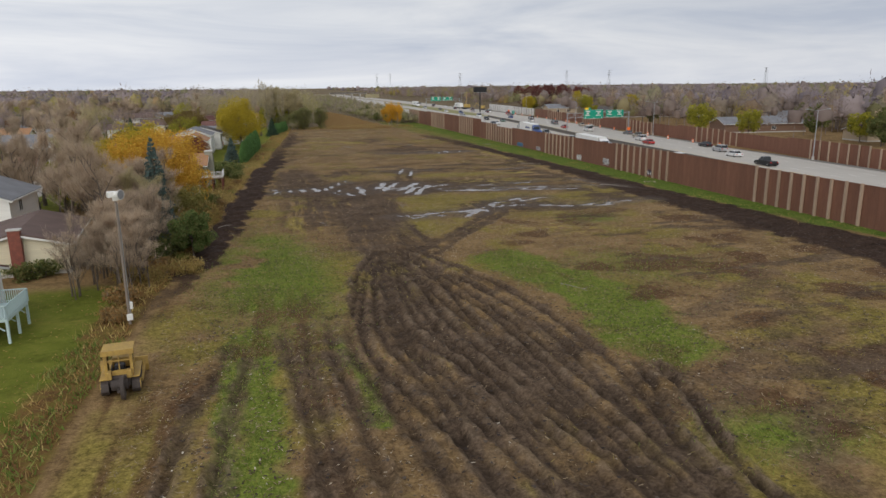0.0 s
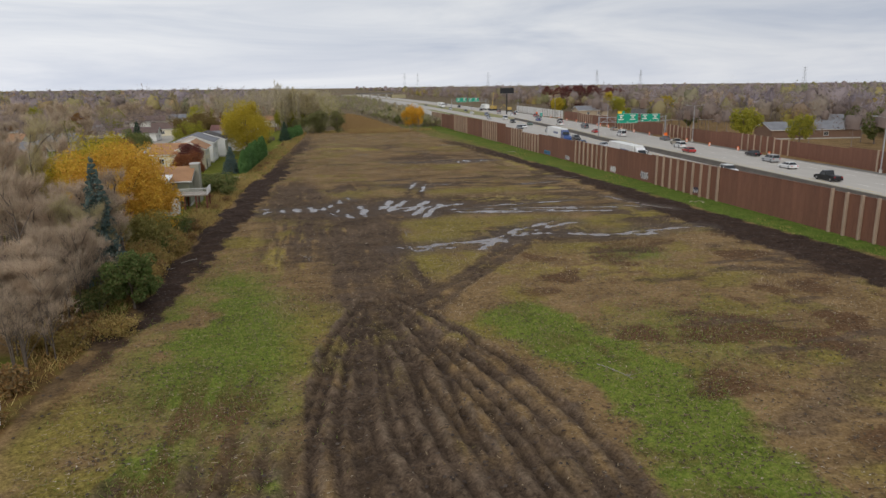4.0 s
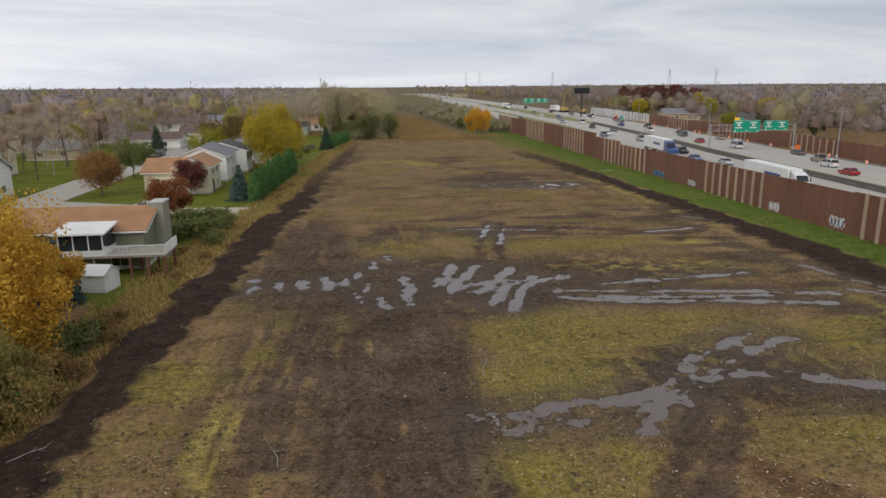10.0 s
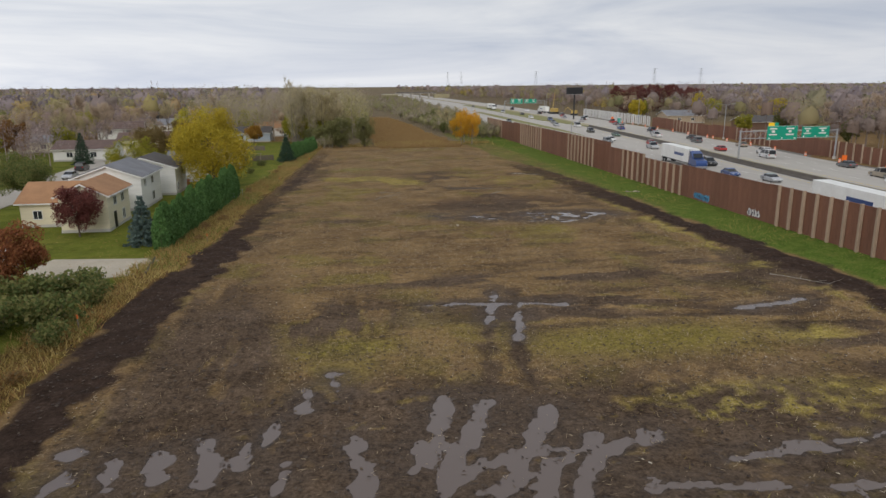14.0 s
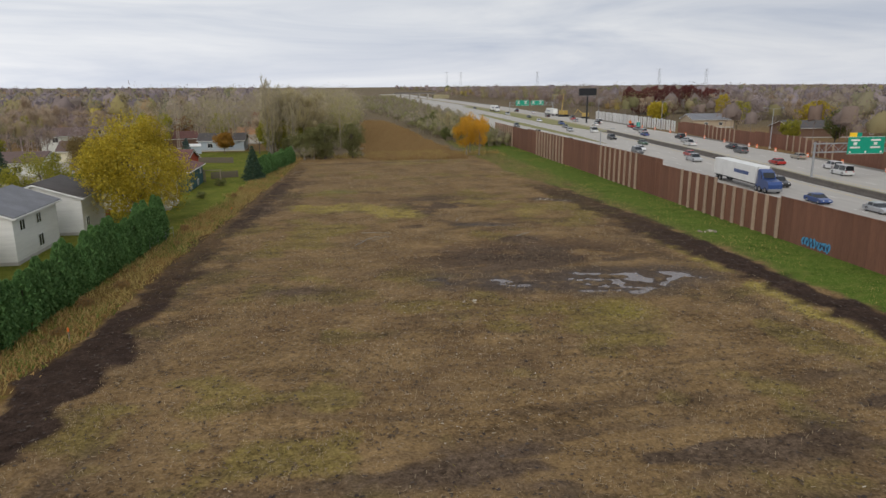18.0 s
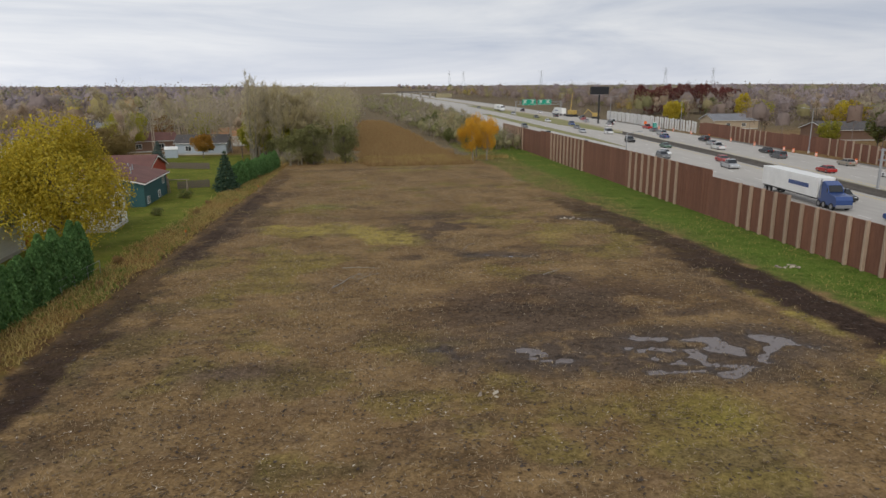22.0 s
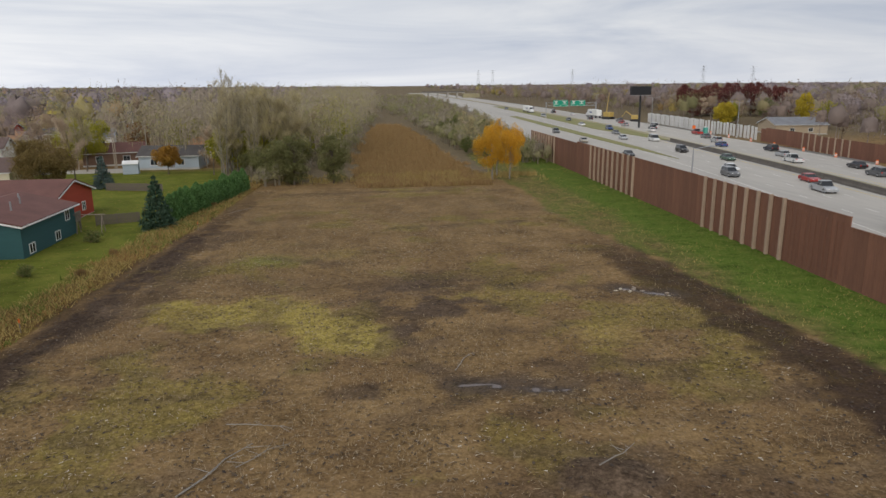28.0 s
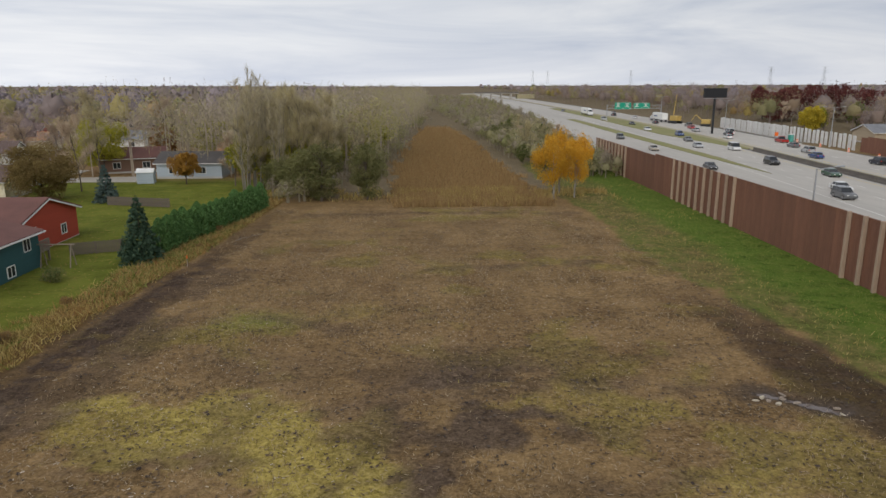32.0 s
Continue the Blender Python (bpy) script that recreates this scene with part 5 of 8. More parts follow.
def branches(h, spread, rs, levels=3, kids=5, trunk_r=0.22, first=0.3, lean=0.55):
    """Trunk, limbs and branchlets of a tree, as tapered bars; and the tips."""
    segs, tips = [], []

    def grow(p, d, length, r, level):
        n = 4 if level == 0 else 3
        pts = [p]
        for k in range(n):
            d = d + Vector(rs.normal(size=3)) * (0.05 if level == 0 else 0.14) + Vector((0, 0, 0.05 * level))
            d.normalize()
            pts.append(pts[-1] + d * (length / n))
        for k in range(n):
            segs.append((pts[k][:], pts[k + 1][:], r * (1 - 0.75 * k / n), r * (1 - 0.75 * (k + 1) / n)))
        if level == levels:
            tips.append((pts[-1], d.copy()))
            return
        c = kids if level else kids + 4
        for k in range(c):
            f = first + (1 - first) * (k + rs.uniform(0, 0.8)) / c if level == 0 else rs.uniform(0.35, 1.0)
            f = min(f, 0.999)
            i = int(f * n)
            o = pts[i].lerp(pts[i + 1], f * n - i)
            ang = rs.uniform(0, 2 * math.pi)
            side = Vector((math.cos(ang), math.sin(ang), rs.uniform(0.1, 0.7)))
            nd = (d * (1 - lean) + side * lean).normalized()
            grow(o, nd, length * (spread if level == 0 else 0.55) * rs.uniform(0.7, 1.15) * (1.15 - 0.45 * f if level == 0 else 1), r * 0.42, level + 1)

    grow(Vector((0, 0, -0.3)), Vector((0, 0, 1)), h, trunk_r, 0)
    return segs, tips


def leafy_tree(name, h, r, leaf, label, seed, trunk_h=None, n=5200, size=0.32, clumps=46, droop=0.0, squash=1.0, bark=None, group="autumn trees"):
    rs = np.random.RandomState(seed)
    root = thing(name, pose(0, 0, 0), label, "tree", group)
    segs, tips = branches(h * 0.62, 0.5, rs, 2, 4, 0.035 * h ** 0.9 * 0.8, 0.28)
    v, f = tubes(segs, 5)
    part("trunk", fast_mesh("trunk", v, f, bark or M_BARK), None, root)
    th = trunk_h if trunk_h is not None else h * 0.28
    rz = (h - th) / 2
    cz = th + rz
    # lumps of foliage of uneven size, thinned low and at the heart
    if size < 0.4:
        n, size = int(n * 2.2), size * 0.66
    cen = []
    while len(cen) < clumps:
        u = rs.normal(size=3)
        u /= np.linalg.norm(u)
        rad = rs.uniform(0.45, 0.95)
        q = u * rad
        q = np.array([q[0] * r, q[1] * r, cz + q[2] * rz * squash])
        if q[2] < th * 0.8:
            continue
        cen.append(q)
    cen = np.array(cen)
    which = rs.randint(0, clumps, n)
    lump = rs.uniform(0.16, 0.34, clumps) * r
    off = rs.normal(size=(n, 3))
    off /= np.linalg.norm(off, axis=1)[:, None]
    off *= rs.uniform(0.35, 1.0, n)[:, None] ** 0.6
    pos = cen[which] + off * lump[which][:, None]
    if droop:
        k = rs.uniform(0, 1, n) < 0.5
        pos[k, 2] -= rs.uniform(0, droop, k.sum())
    v, f = cards(pos, size, 0.75, rs=rs)
    part("crown", fast_mesh("crown", v, f, leaf), None, root)
    return root


def bare_tree(name, h, label, seed, twig=None, bark=None, n=3400, spread=0.45, lean=0.5, group="bare trees", trunk_r=None, leaves=0, leaf=None):
    rs = np.random.RandomState(seed)
    root = thing(name, pose(0, 0, 0), label, "tree", group)
    segs, tips = branches(h * 0.86, spread, rs, 3, 4, trunk_r or 0.016 * h, 0.25, lean)
    v, f = tubes(segs, 4)
    part("trunk", fast_mesh("trunk", v, f, bark or M_BARK), None, root)
    outer = [q for q in segs if q[2] < (trunk_r or 0.016 * h) * 0.2]
    tp = np.array([q[1] for q in outer])
    td = tp - np.array([q[0] for q in outer])
    td /= np.linalg.norm(td, axis=1)[:, None] + 1e-9
    w = rs.randint(0, len(tp), n)
    a = tp[w] - td[w] * rs.uniform(0, 1.0, n)[:, None] * h * 0.05 + rs.normal(size=(n, 3)) * h * 0.012
    d = td[w] * 0.6 + rs.normal(size=(n, 3)) * 0.45 + np.array([0, 0, 0.25])
    d /= np.linalg.norm(d, axis=1)[:, None]
    ln = (rs.uniform(0.05, 0.11, n) * h)[:, None]
    side = np.cross(d, rs.normal(size=(n, 3)))
    side /= np.linalg.norm(side, axis=1)[:, None]
    wd = 0.0016 * h
    vt = np.stack([a - side * wd, a + side * wd, a + d * ln], 1).reshape(-1, 3)
    ft = np.arange(3 * n).reshape(-1, 3)
    part("crown", fast_mesh("crown", vt, ft, twig or L_TWIG), None, root)
    if leaves:
        w = rs.randint(0, len(tp), leaves)
        v, f = cards(tp[w] + rs.normal(size=(leaves, 3)) * h * 0.02, 0.15, 0.75, rs=rs)
        part("foliage", fast_mesh("foliage", v, f, leaf), None, root)
    return root


def conifer(name, h, r, leaf, label, seed, n=5200, column=False, size=0.34, group="evergreens"):
    rs = np.random.RandomState(seed)
    root = thing(name, pose(0, 0, 0), label, "tree", group)
    part("trunk", rod((0, 0, -0.3), (0, 0, h * 0.94), 0.02 * h, 0.01), M_BARK, root)
    if column:
        z = rs.uniform(0.02, 1.0, n)
        prof = np.clip(1.15 * (1 - z) ** 0.55, 0.04, 0.85) * (0.75 + 0.25 * np.minimum(z / 0.15, 1))
        rad = r * prof * rs.uniform(0.7, 1.0, n) * (1 + 0.12 * np.sin(rs.randint(0, 9, n)))
        t = rs.uniform(0, 2 * math.pi, n)
        pos = np.stack([rad * np.cos(t), rad * np.sin(t), z * h], 1)
        v, f = cards(pos, size, 0.5, up=0.55, rs=rs)
    else:
        # whorls of drooping boughs
        tiers = int(h * 2.1)
        pos = []
        per = n // tiers
        for k in range(tiers):
            z0 = 0.05 + 0.95 * k / tiers
            boughs = rs.randint(7, 11)
            ang0 = rs.uniform(0, 6.28)
            m = max(12, int(per * (1.9 - 1.8 * z0)))
            b = rs.randint(0, boughs, m)
            length = r * (1 - z0) ** 0.85 * rs.uniform(0.75, 1.12, boughs)[b]
            s = rs.uniform(0.15, 1.0, m) ** 0.7
            t = ang0 + b * 2 * math.pi / boughs + rs.normal(size=m) * 0.14
            rad = length * s
            pos.append(np.stack([rad * np.cos(t), rad * np.sin(t), z0 * h - rad * 0.28 + rs.normal(size=m) * 0.09 + 0.25], 1))
        pos = np.concatenate(pos)
        pos[:, 2] = np.maximum(pos[:, 2], 0.05)
        v, f = cards(pos, size, 0.45, rs=rs)
    part("crown", fast_mesh("crown", v, f, leaf), None, root)
    return root


def shrub(name, r, h, leaf, label, seed, n=1500, size=0.24, group="shrubs"):
    rs = np.random.RandomState(seed)
    root = thing(name, pose(0, 0, 0), label, "shrub", group)
    segs = []
    for k in range(9):
        t = rs.uniform(0, 6.28)
        segs.append(((0, 0, -0.1), (r * 0.6 * math.cos(t), r * 0.6 * math.sin(t), h * rs.uniform(0.5, 0.95)), 0.04, 0.012))
    v, f = tubes(segs, 4)
    part("stem", fast_mesh("stem", v, f, M_BARK), None, root)
    c = rs.normal(size=(14, 3)) * np.array([0.42 * r, 0.42 * r, 0.2 * h]) + np.array([0, 0, 0.5 * h])
    w = rs.randint(0, 14, n)
    pos = c[w] + rs.normal(size=(n, 3)) * np.array([0.22 * r, 0.22 * r, 0.17 * h])
    pos[:, 2] = np.clip(pos[:, 2], 0.05, h * 1.05)
    v, f = cards(pos, size, 0.7, rs=rs)
    part("foliage", fast_mesh("foliage", v, f, leaf), None, root)
    return root


def put(ob, x, y, z=None, turn=0.0, s=1.0, sz=None):
    m = Matrix.Translation((x, y, ground_z(x, y) if z is None else z)) @ Matrix.Rotation(radians(turn), 4, "Z") @ Matrix.Diagonal((s, s, sz or s, 1))
    ob.matrix_basis = m
    return ob


def copies(ob, spots):
    """More of a tree: x, y, turn, size, height factor."""
    for x, y, turn, s, sz in spots:
        m = Matrix.Translation((x, y, ground_z(x, y))) @ Matrix.Rotation(radians(turn), 4, "Z") @ Matrix.Diagonal((s, s, sz, 1))
        c = copy_thing(ob, Matrix.Identity(4))
        c.matrix_basis = m


# single trees that stand out
put(leafy_tree("tree", 12.2, 6.6, L_ORANGE, "broad orange-yellow autumn tree at the field edge", 1, 0.2, 24000, 0.30, 110, 1.8), -12.4, 102)
put(leafy_tree("tree", 9.8, 5.0, L_YELLOW, "yellow-gold autumn tree behind the orange one", 2, 1.0, 9000, 0.34, 56, 1.0), -20.4, 108)
put(leafy_tree("tree", 7.0, 3.6, L_ORANGE, "lower orange tree at the field edge", 27, 0.6, 6000, 0.32, 40, 0.8), -10.6, 109)
put(leafy_tree("tree", 14.0, 6.6, L_YELLOW, "large round yellow autumn tree behind a hedge", 3, 1.8, 22000, 0.34, 110, 1.6), -5.4, 211)
put(conifer("spruce", 11.6, 2.7, L_BLUE, "tall narrow blue-grey spruce", 4, 8000), -10.3, 84.6)
put(conifer("spruce", 5.4, 2.7, L_BLUE, "blue spruce beside a house", 5, 5200, size=0.3), -12.5, 116.5)
put(leafy_tree("tree", 5.2, 2.1, leaf_mat("deep_green_leaves", [(0.06, 0.10, 0.025), (0.10, 0.145, 0.04), (0.15, 0.185, 0.06), (0.15, 0.13, 0.05)]), "deep green bushy tree at the field edge", 6, 0.2, 7000, 0.26, 60), -5.9, 75.5)
put(leafy_tree("tree", 4.6, 2.8, leaf_mat("pale_olive_leaves", [(0.20, 0.20, 0.06), (0.28, 0.26, 0.08), (0.34, 0.30, 0.10), (0.30, 0.23, 0.08)], 0.35), "low olive-green tree beside the orange one", 61, 0.3, 6000, 0.24, 50), -8.4, 96)
put(leafy_tree("tree", 12.6, 5.4, L_YELLOW, "yellow-gold tree beside the orange one", 26, 1.0, 14000, 0.32, 80, 1.4), -15.8, 107)
put(leafy_tree("tree", 8.0, 3.8, L_YGREEN, "yellow-green low tree at a garden end", 28, 0.6, 5200, 0.32, 40), -25.0, 111)
put(leafy_tree("tree", 6.6, 3.0, L_RED, "dark red maple behind a pad", 7, 1.0, 7000, 0.28, 80), -12.0, 150)
put(leafy_tree("tree", 6.0, 2.7, L_PURPLE, "purple-brown small tree by a cream house", 8, 1.0, 7000, 0.24, 70), -14.8, 174.5)
put(leafy_tree("tree", 7.6, 4.0, L_RUST, "rust-red autumn tree beside a road", 9, 1.2, 7000, 0.3, 80), -29.5, 177)
put(leafy_tree("tree", 8.0, 4.2, L_GREEN, "green leafy tree on a lawn", 10, 1.8, 7600, 0.3, 60), -31.5, 200)
put(leafy_tree("tree", 9.0, 4.6, L_YGREEN, "olive-yellow tree in a garden", 13, 1.6, 5200, 0.3, 46), -21, 222)
put(leafy_tree("tree", 10.5, 5.6, leaf_mat("bright_yellow_green_leaves", [(0.26, 0.26, 0.03), (0.36, 0.34, 0.04), (0.44, 0.39, 0.05), (0.22, 0.23, 0.035)]), "bright yellow-green tree behind a red house", 14, 1.4, 16000, 0.32, 80), -30.5, 324)
put(leafy_tree("tree", 6.0, 2.7, leaf_mat("dark_orange_leaves", [(0.30, 0.15, 0.03), (0.40, 0.21, 0.035), (0.46, 0.27, 0.05), (0.24, 0.13, 0.03)]), "small round orange tree on a lawn", 15, 1.2, 7000, 0.28, 50), -9.6, 309)
put(leafy_tree("tree", 8.4, 5.2, L_BRONZE, "broad bronze-olive tree beside a house", 16, 0.6, 14000, 0.32, 80), -25.4, 292)
put(leafy_tree("tree", 8.6, 5.0, L_BRONZE, "olive-brown round tree in a garden", 36, 0.8, 12000, 0.32, 70), -28.5, 265)
put(leafy_tree("tree", 9.5, 4.6, L_YGREEN, "olive-yellow tree behind the houses", 37, 1.0, 9000, 0.34, 56), -15, 345)
put(leafy_tree("tree", 9.0, 3.4, plain_red, "bright red maple far among the trees", 38, 2.0, 5000, 0.36, 40), -8, 372)
put(conifer("spruce", 6.4, 2.5, L_SPRUCE, "dark green spruce at the field edge", 17, 5200), 4.0, 254.5)
put(conifer("spruce", 5.6, 2.2, L_BLUE, "blue-grey spruce at the end of a hedge", 25, 4600), -6.0, 169)
put(conifer("spruce", 7.2, 2.8, L_SPRUCE, "dark green spruce beside a white house", 39, 4200), -42.6, 259)
put(conifer("spruce", 5.6, 2.1, L_BLUE, "blue-grey spruce in a garden", 18, 3600), -15.3, 290.6)
birch = put(leafy_tree("birch", 9.0, 3.4, leaf_mat("golden_birch_leaves", [(0.50, 0.25, 0.02), (0.62, 0.34, 0.03), (0.70, 0.44, 0.05), (0.44, 0.22, 0.03)]), "clump of yellow-orange birches at the corner", 19, 2.6, 5200, 0.26, 44, 0.8, bark=M_PALEBARK), 52.0, 291)
copies(birch, [(55.4, 292, 120, 0.8, 1.1), (53.6, 295, 220, 0.85, 1.18)])
ev = put(leafy_tree("tree", 9.8, 2.9, L_SOFT, "soft olive-green tree at the end of the field", 20, 0.3, 7500, 0.28, 90), 23.6, 291)
copies(ev, [(16.8, 290, 80, 1.2, 1.02), (14.4, 293, 30, 1.0, 0.9), (11.2, 296, 200, 0.95, 0.7), (8.0, 300, 290, 0.85, 0.6)])

# arborvitae hedges
arb = put(conifer("arborvitae", 4.6, 1.05, L_CEDAR, "dark green arborvitae in a close hedge row", 23, 3000, True, 0.26, "arborvitae hedge"), -3.4, 166)
copies(arb, [(-3.4 + 0.072 * (y - 166) + rr.uniform(-0.2, 0.2), y, rr.uniform(0, 360), rr.uniform(0.92, 1.15), rr.uniform(0.9, 1.2)) for y in np.arange(167.4, 203, 1.4)])
arb2 = put(conifer("arborvitae", 3.6, 1.3, L_CEDAR, "low dark green clipped hedge shrub", 24, 2200, True, 0.26, "garden hedge"), 4.6, 258)
copies(arb2, [(4.6 + 0.2 * (y - 258) * 0.9, y, rr.uniform(0, 360), rr.uniform(0.9, 1.15), rr.uniform(0.85, 1.1)) for y in np.arange(259.6, 284, 1.6)])

# bare and half-bare kinds, then whole stands of them
tr = random.Random(31)
bare_a = put(bare_tree("tree", 11, "grey-brown bare deciduous tree", 41), -14, 77)
bare_b = put(bare_tree("tree", 13, "tall bare grey tree with fine twigs", 42, spread=0.38), -20, 88)
bare_c = put(bare_tree("tree", 12, "bare tree with the last yellowish leaves", 43, L_TWIGY, leaves=900, leaf=L_TWIGY), -22, 104)


def poplar_clump(h, label, seed, stems=6, n=6500):
    """Upright stems in a clump, each with short steep twigs and a few last leaves at the tips."""
    rs = np.random.RandomState(seed)
    root = thing("poplar", pose(0, 0, 0), label, "tree", "bare trees")
    segs = []
    for k in range(stems):
        t, sp = rs.uniform(0, 6.28), rs.uniform(0.3, 1.0)
        hh = h * rs.uniform(0.78, 1.0)
        p = Vector((math.cos(t) * sp, math.sin(t) * sp, -0.3))
        d = Vector((math.cos(t) * 0.07 * sp, math.sin(t) * 0.07 * sp, 1)).normalized()
        r = 0.0062 * hh
        for j in range(6):
            d = (d + Vector((rs.normal() * 0.035, rs.normal() * 0.035, 0.03))).normalized()
            q = p + d * (hh / 6)
            segs.append((p[:], q[:], r * (1 - 0.15 * j), r * (1 - 0.15 * (j + 1))))
            if j > 0:
                for b in range(5):
                    o = p.lerp(q, rs.uniform(0, 1))
                    u = rs.uniform(0, 6.28)
                    e = o + (d * 0.8 + Vector((math.cos(u), math.sin(u), 0)) * 0.5) * rs.uniform(1.2, 2.6) * (1.15 - 0.12 * j)
                    segs.append((o[:], e[:], r * 0.28, r * 0.08))
            p = q
    v, f = tubes(segs, 4)
    part("trunk", fast_mesh("trunk", v, f, M_POPLAR), None, root)
    thin = [q for q in segs if q[2] < 0.004 * h]
    a0, a1 = np.array([q[0] for q in thin]), np.array([q[1] for q in thin])
    w = rs.randint(0, len(thin), n)
    a = a0[w] + (a1 - a0)[w] * rs.uniform(0.2, 1.0, n)[:, None]
    d = (a1 - a0)[w]
    d = d / np.linalg.norm(d, axis=1)[:, None] + rs.normal(size=(n, 3)) * 0.3
    side = np.cross(d, rs.normal(size=(n, 3)))
    side /= np.linalg.norm(side, axis=1)[:, None]
    vt = np.stack([a - side * 0.014, a + side * 0.014, a + d * rs.uniform(0.5, 1.2, n)[:, None]], 1).reshape(-1, 3)
    part("crown", fast_mesh("crown", vt, np.arange(3 * n).reshape(-1, 3), L_POPLAR), None, root)
    w = rs.randint(0, len(thin), 900)
    v, f = cards(a1[w] + rs.normal(size=(900, 3)) * 0.3, 0.15, 0.75, rs=rs)
    part("foliage", fast_mesh("foliage", v, f, L_POPLAR), None, root)
    return root


poplar = put(poplar_clump(19, "clump of tall pale-stemmed bare poplars", 44), 3, 300)
sap = put(bare_tree("sapling", 5, "thin bare sapling in the brush", 45, n=1200, spread=0.5), -9.5, 66)
yel = put(leafy_tree("tree", 10, 4.2, L_YGREEN, "olive-yellow autumn tree among the houses", 46, 1.8, 5200, 0.42, 56), -40, 120)
rus = put(leafy_tree("tree", 9, 3.8, L_RUST, "rust-brown autumn tree among the houses", 47, 1.6, 5200, 0.42, 56), -52, 140)
grn = put(leafy_tree("tree", 10, 4.0, L_GREEN, "dull green tree among the houses", 48, 1.4, 5200, 0.42, 56), -60, 180)
prp = put(leafy_tree("tree", 14, 6.0, L_PURPLE, "broad dark purple-red oak", 49, 1.0, 8000, 0.55, 70), 196, 505)
ylw = put(leafy_tree("tree", 10, 4.4, L_YELLOW, "bright yellow autumn tree across the highway", 50, 1.2, 6000, 0.45, 56), 163, 420)
# brush between the lawns and the trench
copies(bare_a, [(tr.uniform(-13.6, -9.4), tr.uniform(66, 80), tr.uniform(0, 360), tr.uniform(0.5, 0.7), tr.uniform(0.45, 0.65)) for k in range(14)])
copies(bare_a, [(tr.uniform(-17.5, -9.6), tr.uniform(85, 92), tr.uniform(0, 360), tr.uniform(0.7, 0.95), tr.uniform(0.6, 0.85)) for k in range(16)])
copies(bare_c, [(tr.uniform(-13, -8.2), tr.uniform(78, 93), tr.uniform(0, 360), tr.uniform(0.4, 0.6), tr.uniform(0.4, 0.6)) for k in range(10)])
copies(sap, [(tr.uniform(-15, -8.6), tr.uniform(62, 82), tr.uniform(0, 360), tr.uniform(0.7, 1.3), tr.uniform(0.7, 1.3)) for k in range(40)])
copies(bare_b, [(tr.uniform(-34, -20), tr.uniform(101, 122), tr.uniform(0, 360), tr.uniform(0.6, 0.9), tr.uniform(0.55, 0.85)) for k in range(22)])
# the neighbourhood's nearer trees
kinds = [bare_a, bare_b, bare_c, bare_a, bare_b, bare_c, yel, rus, grn, bare_b]
count = 0
while count < 125:
    x = -24 - 105 * tr.random() ** 1.3
    y = tr.uniform(100, 360)
    if any(abs(x - s[0]) < 8.5 and abs(y - s[1]) < 8 for s in spots) or (x > -33 and 140 < y < 250) or (x > -48 and 250 < y < 300) or abs(x + 38) < 6:
        continue
    s = tr.uniform(0.7, 1.1)
    copies(kinds[tr.randrange(10)], [(x, y, tr.uniform(0, 360), s, s * tr.uniform(0.85, 1.1))])
    count += 1
# the belt beside the strip of marsh
for k in range(34):
    y = 300 + 120 * tr.random() ** 1.2
    x = tr.uniform(-1 - max(0, y - 348) * 0.3, 22 + 0.012 * (y - 296))
    s = tr.uniform(0.8, 1.05)
    copies(tr.choice((poplar, bare_c, bare_b, bare_c, yel)), [(x, y, tr.uniform(0, 360), s, s * tr.uniform(0.8, 1.0))])
for k in range(8):
    copies(poplar, [(tr.uniform(-6, 8), tr.uniform(299, 328), tr.uniform(0, 360), tr.uniform(0.8, 1.05), tr.uniform(0.88, 1.12))])
copies(bare_c, [(tr.uniform(0, 19), tr.uniform(298, 322), tr.uniform(0, 360), tr.uniform(0.75, 0.95), tr.uniform(0.95, 1.2)) for k in range(9)])
for k in range(26):
    y = 322 + 110 * tr.random() ** 1.1
    x = tr.uniform(54 - 0.03 * (y - 330), 69)
    s = tr.uniform(0.35, 0.62)
    copies(tr.choice((bare_c, bare_a, grn, bare_c)), [(x, y, tr.uniform(0, 360), s, s)])
# across the highway
blocks = ((196, 330, 36), (171, 389, 16), (219, 318, 12), (168, 212, 20), (176, 168, 14), (205, 250, 13))
for k in range(44):
    y = 130 + 330 * tr.random()
    x = med(y) + 34 + 70 * tr.random() ** 1.3
    if any(abs(x - q[0]) < q[2] and abs(y - q[1]) < 12 for q in blocks):
        continue
    s = tr.uniform(0.7, 1.1)
    copies(tr.choice((bare_a, bare_b, bare_c, yel, grn, bare_a)), [(x, y, tr.uniform(0, 360), s, s)])
copies(prp, [(193 + 4.6 * k + tr.uniform(-2, 2), 512 + tr.uniform(-14, 12), tr.uniform(0, 360), tr.uniform(0.9, 1.2), tr.uniform(1.05, 1.3)) for k in range(9)] + [(238, 512, 30, 1.0, 1.1), (248, 515, 90, 1.0, 1.05)])
copies(ylw, [(200, 428, 0, 0.8, 1.3), (206, 424, 90, 0.8, 0.85), (200, 367, 30, 1.05, 1.0), (207, 368, 200, 1.15, 1.1), (214, 366, 80, 1.0, 1.0), (210, 300, 77, 0.8, 0.7), (240, 260, 140, 1.2, 1.1)])

